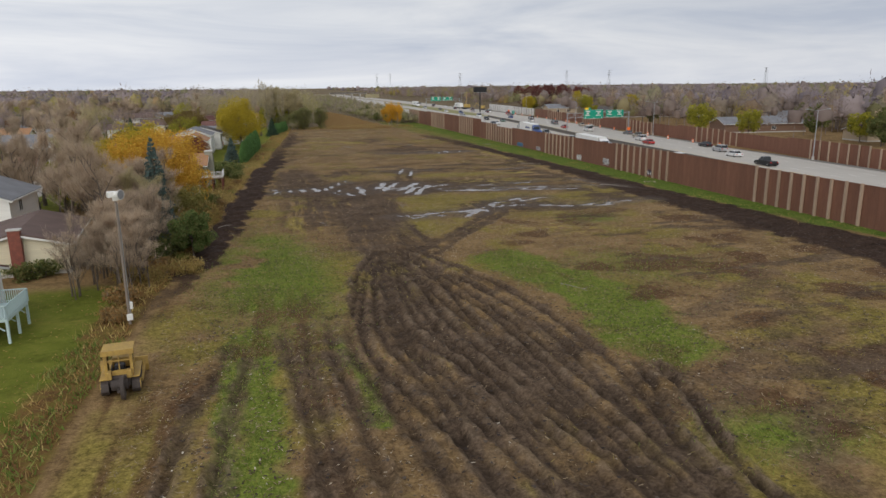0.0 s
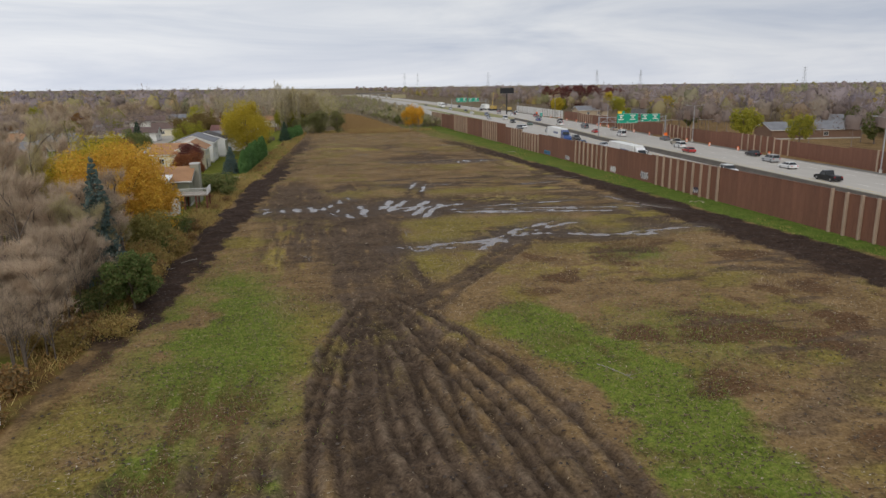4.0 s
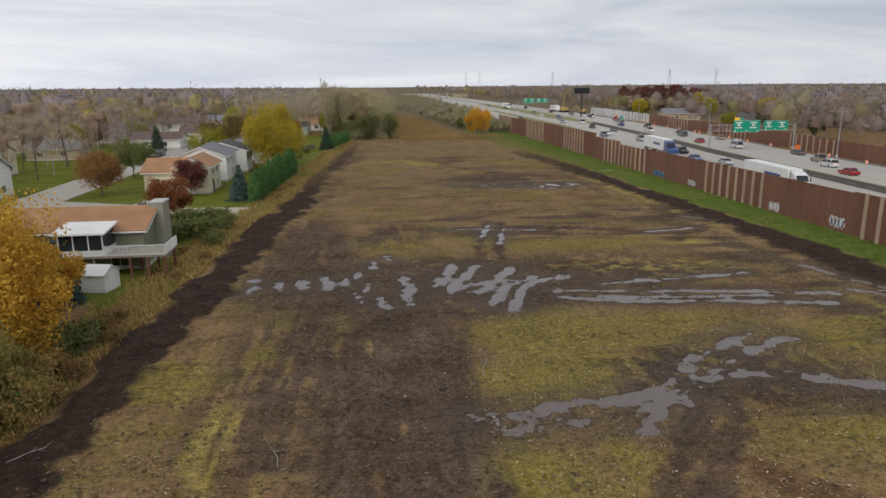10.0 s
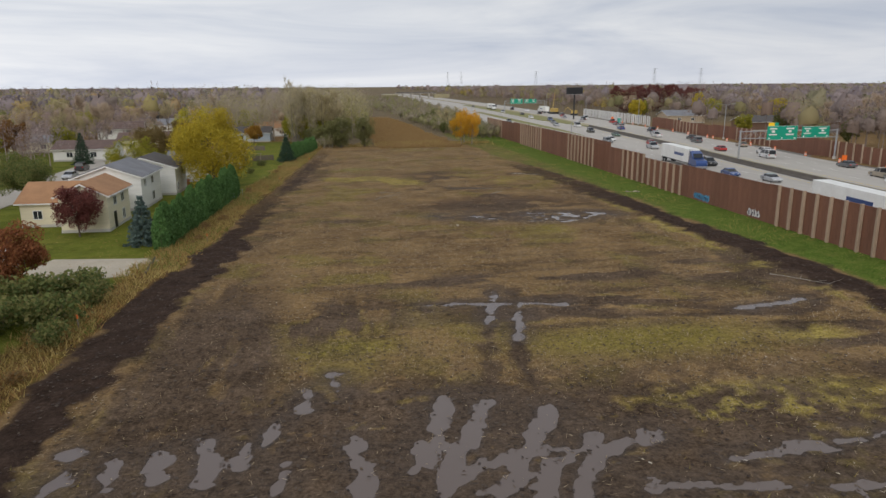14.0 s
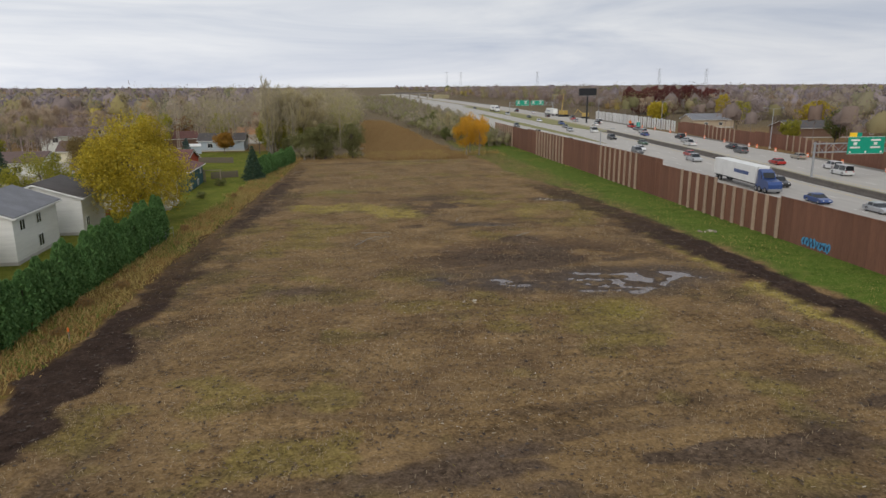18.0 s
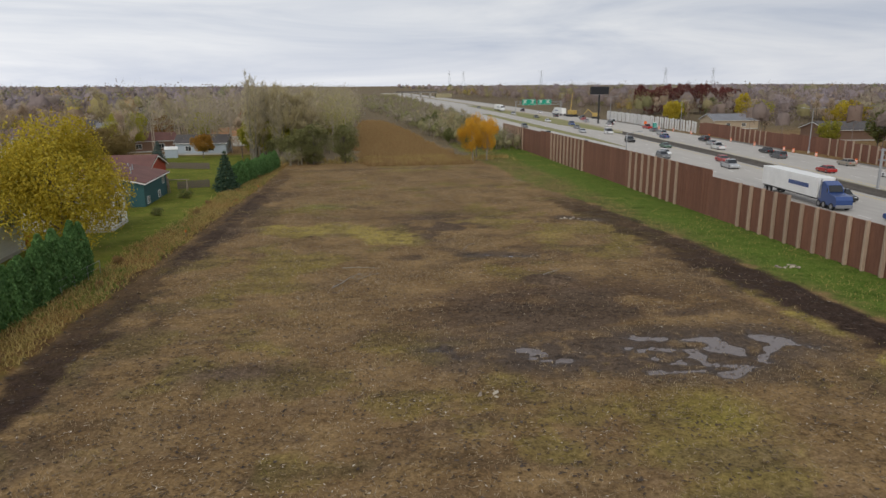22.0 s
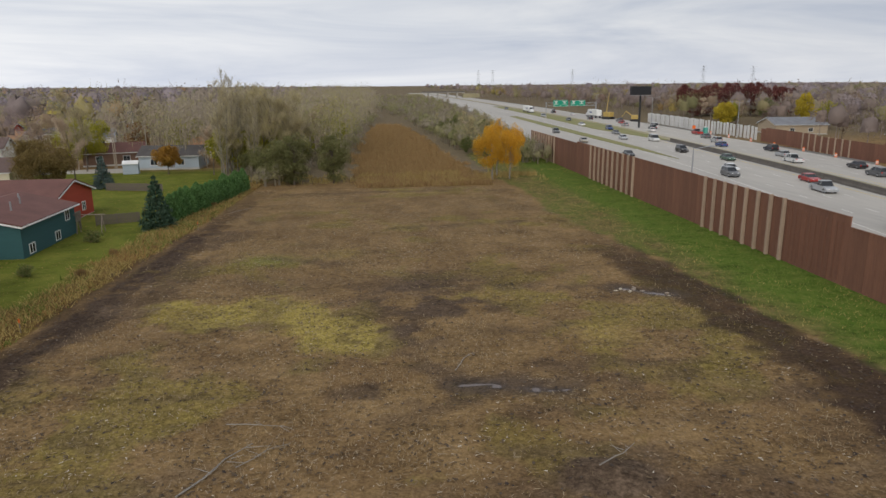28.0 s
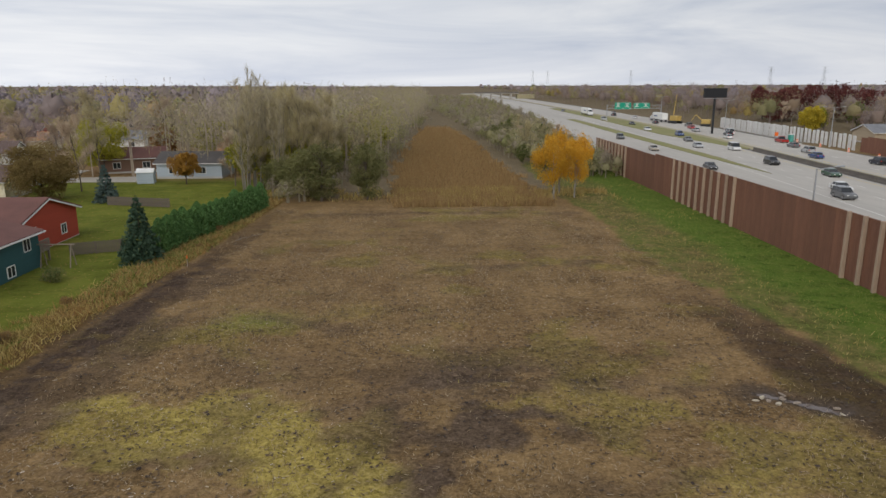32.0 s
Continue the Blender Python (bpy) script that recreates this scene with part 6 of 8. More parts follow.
# woods behind: one mass of crowns and stems, each tree with its own tint
def wood_mat(name, cols):
    m, n, l, b = node_mat(name)
    at, geo, ad, ramp = n.new("ShaderNodeAttribute"), n.new("ShaderNodeNewGeometry"), n.new("ShaderNodeMath"), n.new("ShaderNodeValToRGB")
    at.attribute_name = "tint"
    ad.operation, ad.inputs[1].default_value = "MULTIPLY_ADD", 0.05
    l.new(geo.outputs["Random Per Island"], ad.inputs[0])
    l.new(at.outputs["Fac"], ad.inputs[2])
    el = ramp.color_ramp.elements
    while len(el) < len(cols):
        el.new(0.5)
    for k, c in enumerate(cols):
        el[k].position, el[k].color = k / (len(cols) - 1), rgb(c)
    l.new(ad.outputs[0], ramp.inputs["Fac"])
    l.new(ramp.outputs["Color"], b.inputs["Base Color"])
    b.inputs["Roughness"].default_value, b.inputs["Specular IOR Level"].default_value = 0.85, 0.1
    tr_, mx = n.new("ShaderNodeBsdfTranslucent"), n.new("ShaderNodeMixShader")
    l.new(ramp.outputs["Color"], tr_.inputs["Color"])
    mx.inputs["Fac"].default_value = 0.25
    l.new(b.outputs["BSDF"], mx.inputs[1])
    l.new(tr_.outputs["BSDF"], mx.inputs[2])
    l.new(mx.outputs["Shader"], n["Material Output"].inputs["Surface"])
    return m


L_FAR = wood_mat("autumn_woods", [(0.236, 0.183, 0.177), (0.401, 0.325, 0.307), (0.26, 0.201, 0.189), (0.425, 0.342, 0.313), (0.295, 0.206, 0.153), (0.401, 0.336, 0.165), (0.189, 0.206, 0.077), (0.543, 0.437, 0.106), (0.472, 0.248, 0.1), (0.319, 0.118, 0.083)])


L_DARK = wood_mat("brown_oak_woods", [(0.23, 0.184, 0.167), (0.276, 0.224, 0.201), (0.218, 0.172, 0.155), (0.287, 0.23, 0.196), (0.241, 0.167, 0.127), (0.31, 0.265, 0.138), (0.172, 0.172, 0.081), (0.38, 0.322, 0.092), (0.23, 0.103, 0.081)])
L_BELT = wood_mat("half_bare_belt_twigs", [(0.33, 0.277, 0.219), (0.389, 0.33, 0.253), (0.33, 0.277, 0.223), (0.379, 0.33, 0.204), (0.399, 0.36, 0.166), (0.33, 0.311, 0.126), (0.409, 0.36, 0.126), (0.282, 0.272, 0.112)])


# bare far crowns, greyed towards mauve so the colour carries the distance haze
L_HAZE = wood_mat("bare_woods_with_haze", [(0.213, 0.179, 0.196), (0.347, 0.297, 0.308), (0.224, 0.19, 0.202), (0.37, 0.308, 0.302), (0.258, 0.207, 0.19), (0.336, 0.291, 0.19), (0.19, 0.196, 0.112), (0.414, 0.342, 0.146), (0.358, 0.224, 0.146)])


L_BRUSH = wood_mat("olive_brown_brush", [(0.24, 0.204, 0.15), (0.324, 0.282, 0.204), (0.264, 0.222, 0.168), (0.3, 0.276, 0.144), (0.228, 0.228, 0.102), (0.36, 0.312, 0.168), (0.192, 0.198, 0.09)])


def woods(name, n, seed, area, label, height=(8, 13), blades=60, size=1.3, tints=(0.0, 1.0), heart=0.5, leafage=None):
    """Many crowns at once: lumpy rounded hearts with small leaves and twigs all over, and a stem each."""
    rs = np.random.RandomState(seed)
    xy = area(rs, n)
    n = len(xy)
    hgt = rs.uniform(*height, n) * np.where(rs.uniform(0, 1, n) < 0.12, 1.18 if heart else 1.06, 1.0)
    rad = hgt * rs.uniform(0.30, 0.52, n)
    # like kinds stand together
    patchy = np.clip((fbm(xy[:, 0], xy[:, 1], 60, 3, seed) - 0.3) * 2.2, 0, 1)
    tint = tints[0] + (tints[1] - tints[0]) * np.clip(0.45 * patchy + 0.75 * rs.uniform(0, 1.0, n) ** 1.1 - 0.12, 0, 1)

    def lumps(u, c):
        return 1 + 0.20 * np.sin(u[:, 0] * 5 + c) * np.cos(u[:, 1] * 4 + 2 * c) + 0.13 * np.sin(u[:, 2] * 7 + 3 * c)

    mid = 0.5

    def on_shell(u, c, k):
        k = k * lumps(u, c)
        return np.stack([xy[c, 0] + u[:, 0] * rad[c] * k, xy[c, 1] + u[:, 1] * rad[c] * k, hgt[c] * (mid + (1 - mid) * u[:, 2] * k)], 1)

    c = np.repeat(np.arange(n), blades)
    m = n * blades
    u = rs.normal(size=(m, 3))
    u[:, 2] = np.abs(u[:, 2]) * 1.1 - 0.3
    u /= np.linalg.norm(u, axis=1)[:, None]
    pos = on_shell(u, c, rs.uniform(0.62, 1.06, m))
    nor = u + rs.normal(size=(m, 3)) * 0.35
    nor /= np.linalg.norm(nor, axis=1)[:, None]
    ta = np.cross(nor, rs.normal(size=(m, 3)))
    ta /= np.linalg.norm(ta, axis=1)[:, None] + 1e-9
    tb = np.cross(nor, ta)
    s = (size * rs.uniform(0.6, 1.4, m))[:, None]
    leaf = np.stack([pos - ta * s * 0.5, pos - tb * s * 0.35, pos + ta * s * 0.5, pos + tb * s * 0.35], 1)
    out = u * 0.7 + rs.normal(size=(m, 3)) * 0.35 + np.array([0, 0, 0.5])
    out /= np.linalg.norm(out, axis=1)[:, None]
    w = s * 0.13
    ln = hgt[c][:, None] * 0.065
    twig = np.stack([pos - out * ln - ta * w, pos - out * ln + ta * w, pos + out * ln * 0.6 + ta * w * 0.5, pos + out * ln * 0.6 - ta * w * 0.5], 1)
    bare_ = (tint[c] < 0.5) & (rs.uniform(0, 1, m) < (0.35 if heart else 0.4))
    vs, fs, ts = [np.where(bare_[:, None, None], twig, leaf).reshape(-1, 3)], [np.arange(4 * m).reshape(-1, 4)], [np.repeat(tint[c], 4)]
    at0 = 4 * m
    if heart:
        # the close inner twigs of each crown, as an uneven rounded mass
        rings, seg = (4, 8) if heart < 0.6 else (6, 11)
        el = np.repeat(np.linspace(-0.5, 1.42, rings), seg)
        az = np.tile(np.arange(seg) * 2 * math.pi / seg, rings)
        dirs = np.stack([np.cos(el) * np.cos(az), np.cos(el) * np.sin(az), np.sin(el)], 1)
        ch = np.repeat(np.arange(n), rings * seg)
        vs.append(on_shell(np.tile(dirs, (n, 1)), ch, heart * rs.uniform(0.78, 1.16, len(ch))))
        q = np.array([[r * seg + k, r * seg + (k + 1) % seg, (r + 1) * seg + (k + 1) % seg, (r + 1) * seg + k] for r in range(rings - 1) for k in range(seg)])
        fs.append((at0 + (np.arange(n) * rings * seg)[:, None, None] + q[None]).reshape(-1, 4))
        ts.append(tint[ch])
        at0 += len(ch)
    w, x0, y0 = 0.14, xy[:, 0], xy[:, 1]
    vs.append(np.stack([np.stack([x0 - w, y0, np.full(n, -0.3)], 1), np.stack([x0 + w, y0, np.full(n, -0.3)], 1), np.stack([x0 + w * 0.3, y0, hgt * 0.8], 1), np.stack([x0 - w * 0.3, y0, hgt * 0.8], 1)], 1).reshape(-1, 3))
    fs.append(np.arange(4 * n).reshape(-1, 4) + at0)
    ts.append(np.full(4 * n, 0.05))
    me = fast_mesh(name, np.concatenate(vs), np.concatenate(fs), leafage or L_FAR)
    at = me.attributes.new("tint", "FLOAT", "POINT")
    at.data.foreach_set("value", np.concatenate(ts).astype(np.float32) * 0.95)
    me.polygons.foreach_set("use_smooth", np.arange(len(me.polygons)) >= m)
    return tagged(new(name, me), label, "woods", kind="stuff")


def clear_of(xy, gap):
    keep = np.ones(len(xy), bool)
    for q in spots:
        keep &= (np.abs(xy[:, 0] - q[0]) > gap) | (np.abs(xy[:, 1] - q[1]) > gap)
    return xy[keep & (np.abs(xy[:, 0] + 38) > 6)]


def left_near(rs, n):
    return clear_of(np.stack([-60 - 420 * rs.uniform(0, 1, n) ** 1.1, 70 + 620 * rs.uniform(0, 1, n)], 1), 9)


def left_close(rs, n):
    xy = clear_of(np.stack([-43 - 75 * rs.uniform(0, 1, n) ** 0.9, 92 + 330 * rs.uniform(0, 1, n)], 1), 8.5)
    return xy[(np.abs(xy[:, 1] - 236) > 9) | (xy[:, 0] < -52)]


def left_area(rs, n):
    y = 420 + 2200 * rs.uniform(0, 1, n) ** 2.3
    return np.stack([-20 - (250 + 0.85 * y) * rs.uniform(0, 1, n), y], 1)


def belt_area(rs, n):
    y = 318 + 660 * rs.uniform(0, 1, n) ** 1.3
    return np.stack([rs.uniform(-34, 23.5, n) + np.interp(y, [300, 416, 500, 700], [0.5, 2.5, 8, 10]), y], 1)


def brush_area(rs, n):
    y = 288 + 230 * rs.uniform(0, 1, n) ** 1.3
    return np.stack([np.interp(y, [288, 340, 416, 500, 530], [14, 25, 27.5, 32.5, 36]) + rs.normal(size=n) * 1.5 - 1.2 - 6 * rs.uniform(0, 1, n) ** 2, y], 1)


def thicket_area(rs, n):
    y = 314 + 740 * rs.uniform(0, 1, n) ** 1.2
    return np.stack([np.interp(y, [314, 350, 524, 620, 660, 1100], [60, 52, 45, 36, 5, 0]) + rs.uniform(0, 1, n) * (np.interp(y, [350, 440, 540, 800, 1100], [69, 76, 86, 97, 98]) - np.interp(y, [314, 350, 524, 620, 660, 1100], [60, 52, 45, 36, 5, 0])), y], 1)


def right_area(rs, n):
    y = 100 + 2400 * rs.uniform(0, 1, n) ** 2.0
    return np.stack([np.interp(y, MED_Y, MED_X) + 85 + (200 + 0.75 * y) * rs.uniform(0, 1, n) ** 1.3, y], 1)


def right_near(rs, n):
    y = 150 + 1000 * rs.uniform(0, 1, n)
    xy = np.stack([np.interp(y, MED_Y, MED_X) + 33 + 125 * rs.uniform(0, 1, n) ** 0.8, y], 1)
    keep = np.ones(len(xy), bool)
    for q in blocks + ((171, 389, 16), (205, 434, 9), (207, 366, 14), (200, 420, 12), (190, 345, 12)):
        keep &= (np.abs(xy[:, 0] - q[0]) > q[2] + 3) | (np.abs(xy[:, 1] - q[1]) > 15)
    return xy[keep]


woods("woods_stand", 300, 77, left_close, "grey-mauve bare trees in the gardens", (6.5, 11), 430, 0.30, (0.0, 0.62), 0.0)
woods("woods_stand", 1150, 72, left_near, "brown and yellow autumn woods among houses", (8, 14), 210, 0.50, (0.0, 1.0), 0.42)
woods("woods_stand", 2300, 71, left_area, "distant brown autumn woods to the horizon", (10, 17), 70, 1.1, (0.0, 1.0), 0.62, L_HAZE)
woods("woods_belt", 560, 73, belt_area, "dense half-bare belt of trees beside the marsh", (11, 16.5), 280, 0.36, (0.0, 1.0), 0.0, L_BELT)
woods("thicket", 1200, 75, thicket_area, "low olive-brown thicket beside the highway", (2.4, 6.4), 120, 0.34, (0.0, 1.0), 0.4, L_BRUSH)
woods("woods_stand", 1900, 74, right_area, "distant brown autumn woods across the highway", (10, 17), 70, 1.1, (0.0, 0.95), 0.62, L_HAZE)
woods("woods_stand", 760, 76, right_near, "half-bare trees behind the highway wall", (8, 16.5), 230, 0.5, (0.0, 0.95), 0.42, L_DARK)
woods("marsh_brush", 170, 78, brush_area, "olive-brown brush along the marsh", (1.6, 4.2), 190, 0.26, (0.0, 1.0), 0.0, L_BRUSH)
put(leafy_tree("tree", 8.0, 3.8, L_ORANGE, "yellow-orange autumn tree among the houses", 33, 1.2, 4200, 0.36, 36), -45.5, 133)
put(leafy_tree("tree", 11.5, 6.4, L_ORANGE, "large orange-yellow autumn tree far among the houses", 34, 1.2, 4200, 0.5, 40), -80, 214)
put(conifer("spruce", 7.5, 2.8, L_SPRUCE, "dark green spruce behind a white house", 35, 3600), -41.5, 121)


# ---- grass, stubble and litter that nobody could count ----
def grid_at(a, x, y):
    i, j = np.clip(np.searchsorted(gx, x), 0, nx_ - 1), np.clip(np.searchsorted(gy, y), 0, ny_ - 1)
    return a[j, i]


def blades(name, n, seed, where, mask, leaf, label, tall, wide, category, lean=0.5, flat=False, power=1.0):
    """Upright blades in tufts, or flat lying bits, thrown where a cover is thick."""
    rs = np.random.RandomState(seed)
    x = rs.uniform(where[0], where[1], n * 4)
    y = where[2] + (where[3] - where[2]) * rs.uniform(0, 1, n * 4) ** power
    keep = rs.uniform(0, 1, n * 4) < np.clip(grid_at(mask, x, y), 0, 1)
    x, y = x[keep][:n], y[keep][:n]
    n = len(x)
    z = grid_at(GZ, x, y)
    c = np.stack([x, y, z], 1)
    t = rs.uniform(0, 2 * math.pi, n)
    d = np.stack([np.cos(t), np.sin(t), np.zeros(n)], 1)
    if flat:
        e = np.stack([-d[:, 1], d[:, 0], rs.uniform(-0.3, 0.3, n)], 1)
        a = (tall * rs.uniform(0.4, 1.6, n))[:, None] * d * 0.5
        b = (wide * rs.uniform(0.5, 1.5, n))[:, None] * e * 0.5
        c[:, 2] += 0.04
        v = np.stack([c - a - b, c + a - b * 0.6, c + a + b, c - a * 0.8 + b], 1).reshape(-1, 3)
        v[:, 2] += np.repeat(rs.uniform(0, 0.05, n), 4)
        me = fast_mesh(name, v, np.arange(4 * n).reshape(-1, 4), leaf)
    else:
        h = (tall * rs.uniform(0.5, 1.35, n))[:, None]
        w = (wide * rs.uniform(0.6, 1.4, n))[:, None]
        top = np.concatenate([rs.normal(size=(n, 2)) * lean * 0.5, np.ones((n, 1))], 1) * h
        v = np.stack([c - d * w, c + d * w, c + top], 1).reshape(-1, 3)
        me = fast_mesh(name, v, np.arange(3 * n).reshape(-1, 3), leaf)
    return tagged(new(name, me), label, category, kind="stuff")


G_DRY = leaf_mat("dry_grass", [(0.26, 0.19, 0.06), (0.42, 0.32, 0.11), (0.56, 0.44, 0.18), (0.34, 0.22, 0.07)], 0.3, 0)
G_RUST = leaf_mat("rusty_weeds", [(0.30, 0.155, 0.06), (0.40, 0.23, 0.085), (0.48, 0.32, 0.125), (0.25, 0.17, 0.065)], 0.3, 0)
G_GREEN = leaf_mat("green_grass", [(0.09, 0.13, 0.024), (0.145, 0.20, 0.036), (0.21, 0.255, 0.06), (0.26, 0.25, 0.08)], 0.3, 0)
G_OLIVE = leaf_mat("olive_grass", [(0.15, 0.13, 0.034), (0.24, 0.20, 0.055), (0.33, 0.27, 0.085), (0.18, 0.125, 0.04)], 0.3, 0)
G_STUB = leaf_mat("stubble_litter", [(0.12, 0.08, 0.045), (0.20, 0.142, 0.08), (0.29, 0.215, 0.13), (0.38, 0.30, 0.195), (0.15, 0.10, 0.058)], 0.05, 0)
G_CHIP = leaf_mat("pale_wood_chips", [(0.36, 0.30, 0.22), (0.48, 0.42, 0.33), (0.60, 0.54, 0.45), (0.42, 0.34, 0.22)], 0.0, 0)
G_CLOD = leaf_mat("soil_clods", [(0.03, 0.021, 0.016), (0.05, 0.036, 0.028), (0.075, 0.056, 0.043), (0.10, 0.078, 0.06)], 0.0, 0)

open_ = (1 - np.clip(mud, 0, 1)) * (1 - soil) * (1 - wet)
bare = field * (1 - np.clip(mud * 1.3, 0, 0.92)) * (1 - soil)
blades("stubble", 90000, 1, (-6, 66, 26, 284), bare, G_STUB, "chopped stubble and twigs lying on the field", 0.22, 0.034, "stubble", flat=True, power=0.9)
blades("wood_chips", 5600, 2, (-4, 66, 28, 284), bare * step(0.42, 0.62, fbm(GX, GY, 14, 2, 88)), G_CHIP, "pale splintered wood chips scattered over the field", 0.13, 0.05, "wood chips", flat=True)
blades("soil_clods", 14000, 3, (-10, 68, 22, 270), np.clip(mud * 0.8 + soil, 0, 1), G_CLOD, "dark clods of turned soil", 0.16, 0.13, "soil", flat=True)
blades("field_crumbs", 26000, 15, (-4, 64, 28, 282), bare * step(0.34, 0.6, fbm(GX, GY, 2.2, 3, 107)), leaf_mat("dark_crumbs", [(0.055, 0.038, 0.024), (0.085, 0.058, 0.036), (0.12, 0.084, 0.052)], 0.0, 0), "dark crumbs and roots on the stubble", 0.17, 0.09, "soil", flat=True)
blades("field_grass", 60000, 4, (-6, 66, 26, 240), np.clip(olive * 0.8 + straw, 0, 1) * open_, G_OLIVE, "olive and straw grass tufts in the field", 0.17, 0.022, "grass", lean=1.6)
blades("green_grass", 60000, 5, (-7, 48, 22, 95), green * open_, G_GREEN, "green grass patches in the field", 0.16, 0.024, "grass", lean=1.6)
blades("weed_strip", 60000, 6, (-17, 14, 26, 305), weeds * (1 - soil) * np.interp(GY, [50, 85], [0.15, 1.0]), G_DRY, "tall dry grass between the trench and gardens", 0.42, 0.035, "weeds", lean=1.3)
blades("rust_weeds", 40000, 7, (-17, 14, 22, 305), weeds * (1 - soil) * np.interp(GY, [50, 85], [0.35, 1.0]) * step(0.40, 0.6, fbm(GX, GY, 6, 3, 67)), G_RUST, "rust-coloured weeds along the field edge", 0.42, 0.04, "weeds", lean=1.3)
blades("weed_green", 40000, 8, (-19, 14, 26, 305), weeds * (1 - soil) * step(0.48, 0.66, fbm(GX, GY, 7, 3, 69)), G_GREEN, "green undergrowth along the field edge", 0.38, 0.05, "weeds", lean=1.3)
blades("marsh_grass", 60000, 9, (22, 60, 284, 620), marsh, leaf_mat("marsh_reed_leaves", [(0.26, 0.158, 0.068), (0.34, 0.218, 0.096), (0.42, 0.29, 0.135), (0.25, 0.17, 0.075)], 0.3, 0), "tall rust-brown marsh grass", 0.7, 0.07, "marsh grass", power=1.8)
blades("marsh_edge", 12000, 10, (8, 62, 280, 300), np.clip(marsh * 0.5 + 0.3 * wild, 0, 1) * step(0.4, 0.6, fbm(GX, GY, 3, 2, 5)), G_DRY, "pale dry reeds at the marsh edge", 0.8, 0.06, "marsh grass")
blades("verge_grass", 34000, 11, (55, 70, 30, 340), verge * (1 - soil) * (1 - 0.8 * vdry), G_GREEN, "green verge grass below the wall", 0.16, 0.024, "grass", lean=1.6)
blades("verge_dry", 7000, 12, (52, 70, 30, 340), verge * (1 - soil) * np.maximum(vdry, step(0.52, 0.62, fbm(GX, GY, 5, 3, 97))), G_DRY, "dry grass on the verge", 0.22, 0.022, "grass", lean=1.3)
blades("lawn_litter", 9000, 13, (-28, 3, 30, 300), lawn * 0.6, G_RUST, "fallen leaves on the lawns", 0.10, 0.08, "fallen leaves", flat=True)
G_STALK = leaf_mat("dry_stalks", [(0.30, 0.225, 0.13), (0.40, 0.31, 0.19), (0.50, 0.41, 0.27), (0.24, 0.17, 0.095)], 0.3, 0)
blades("stubble_stalks", 46000, 14, (4, 62, 60, 282), bare * step(0.38, 0.6, fbm(GX, GY, 6, 3, 101)), G_STALK, "cut dry stalks standing in the stubble", 0.22, 0.014, "stubble", lean=0.7)


# ---- traffic ----
def paint(name, c):
    m, n, l, b = node_mat(name)
    b.inputs["Base Color"].default_value = rgb(c)
    b.inputs["Roughness"].default_value, b.inputs["Metallic"].default_value = 0.32, 0.25
    b.inputs["Coat Weight"].default_value = 0.5
    return m


PAINTS = {"white": paint("white_car_paint", (0.75, 0.75, 0.74)), "silver": paint("silver_car_paint", (0.42, 0.43, 0.44)), "black": paint("black_car_paint", (0.02, 0.02, 0.022)), "red": paint("red_car_paint", (0.40, 0.025, 0.02)), "blue": paint("blue_car_paint", (0.03, 0.07, 0.22)), "grey": paint("grey_car_paint", (0.13, 0.135, 0.14)), "green": paint("dark_green_car_paint", (0.03, 0.09, 0.05)), "tan": paint("tan_car_paint", (0.36, 0.31, 0.24))}
M_LAMP = plain("clear_lamp_lens", (0.75, 0.75, 0.72), 0.15)
M_CARGLASS = plain("car_glass", (0.02, 0.023, 0.026), 0.06)


def loft(rings):
    """A skin over rings of equal length, closed at both ends."""
    bm = bmesh.new()
    vs = [[bm.verts.new(p) for p in r] for r in rings]
    n = len(vs[0])
    for a, b in zip(vs[:-1], vs[1:]):
        for k in range(n):
            bm.faces.new((a[k], a[(k + 1) % n], b[(k + 1) % n], b[k]))
    bm.faces.new(vs[0][::-1])
    bm.faces.new(vs[-1])
    bmesh.ops.recalc_face_normals(bm, faces=bm.faces)
    return bm


def hull(profile, width, tuck):
    """A body drawn from a side profile (y, z), drawn in at its shoulders by tuck(z)."""
    out = []
    for f in (-1.0, -0.82, 0.0, 0.82, 1.0):
        out.append([(f * (width / 2 - tuck(z)), y, z if abs(f) < 1 else z * 0.985 + 0.005) for y, z in profile])
    return loft(out)


def wheel(parent, x, y, r=0.33, w=0.22):
    t = part("wheel", rod((x - w / 2, y, r), (x + w / 2, y, r), r, seg=14), M_RUBBER, parent)
    s = 1 if x > 0 else -1
    part("rim", rod((x + s * w * 0.3, y, r), (x + s * (w / 2 + 0.012), y, r), r * 0.62, seg=10), M_RIM, t)


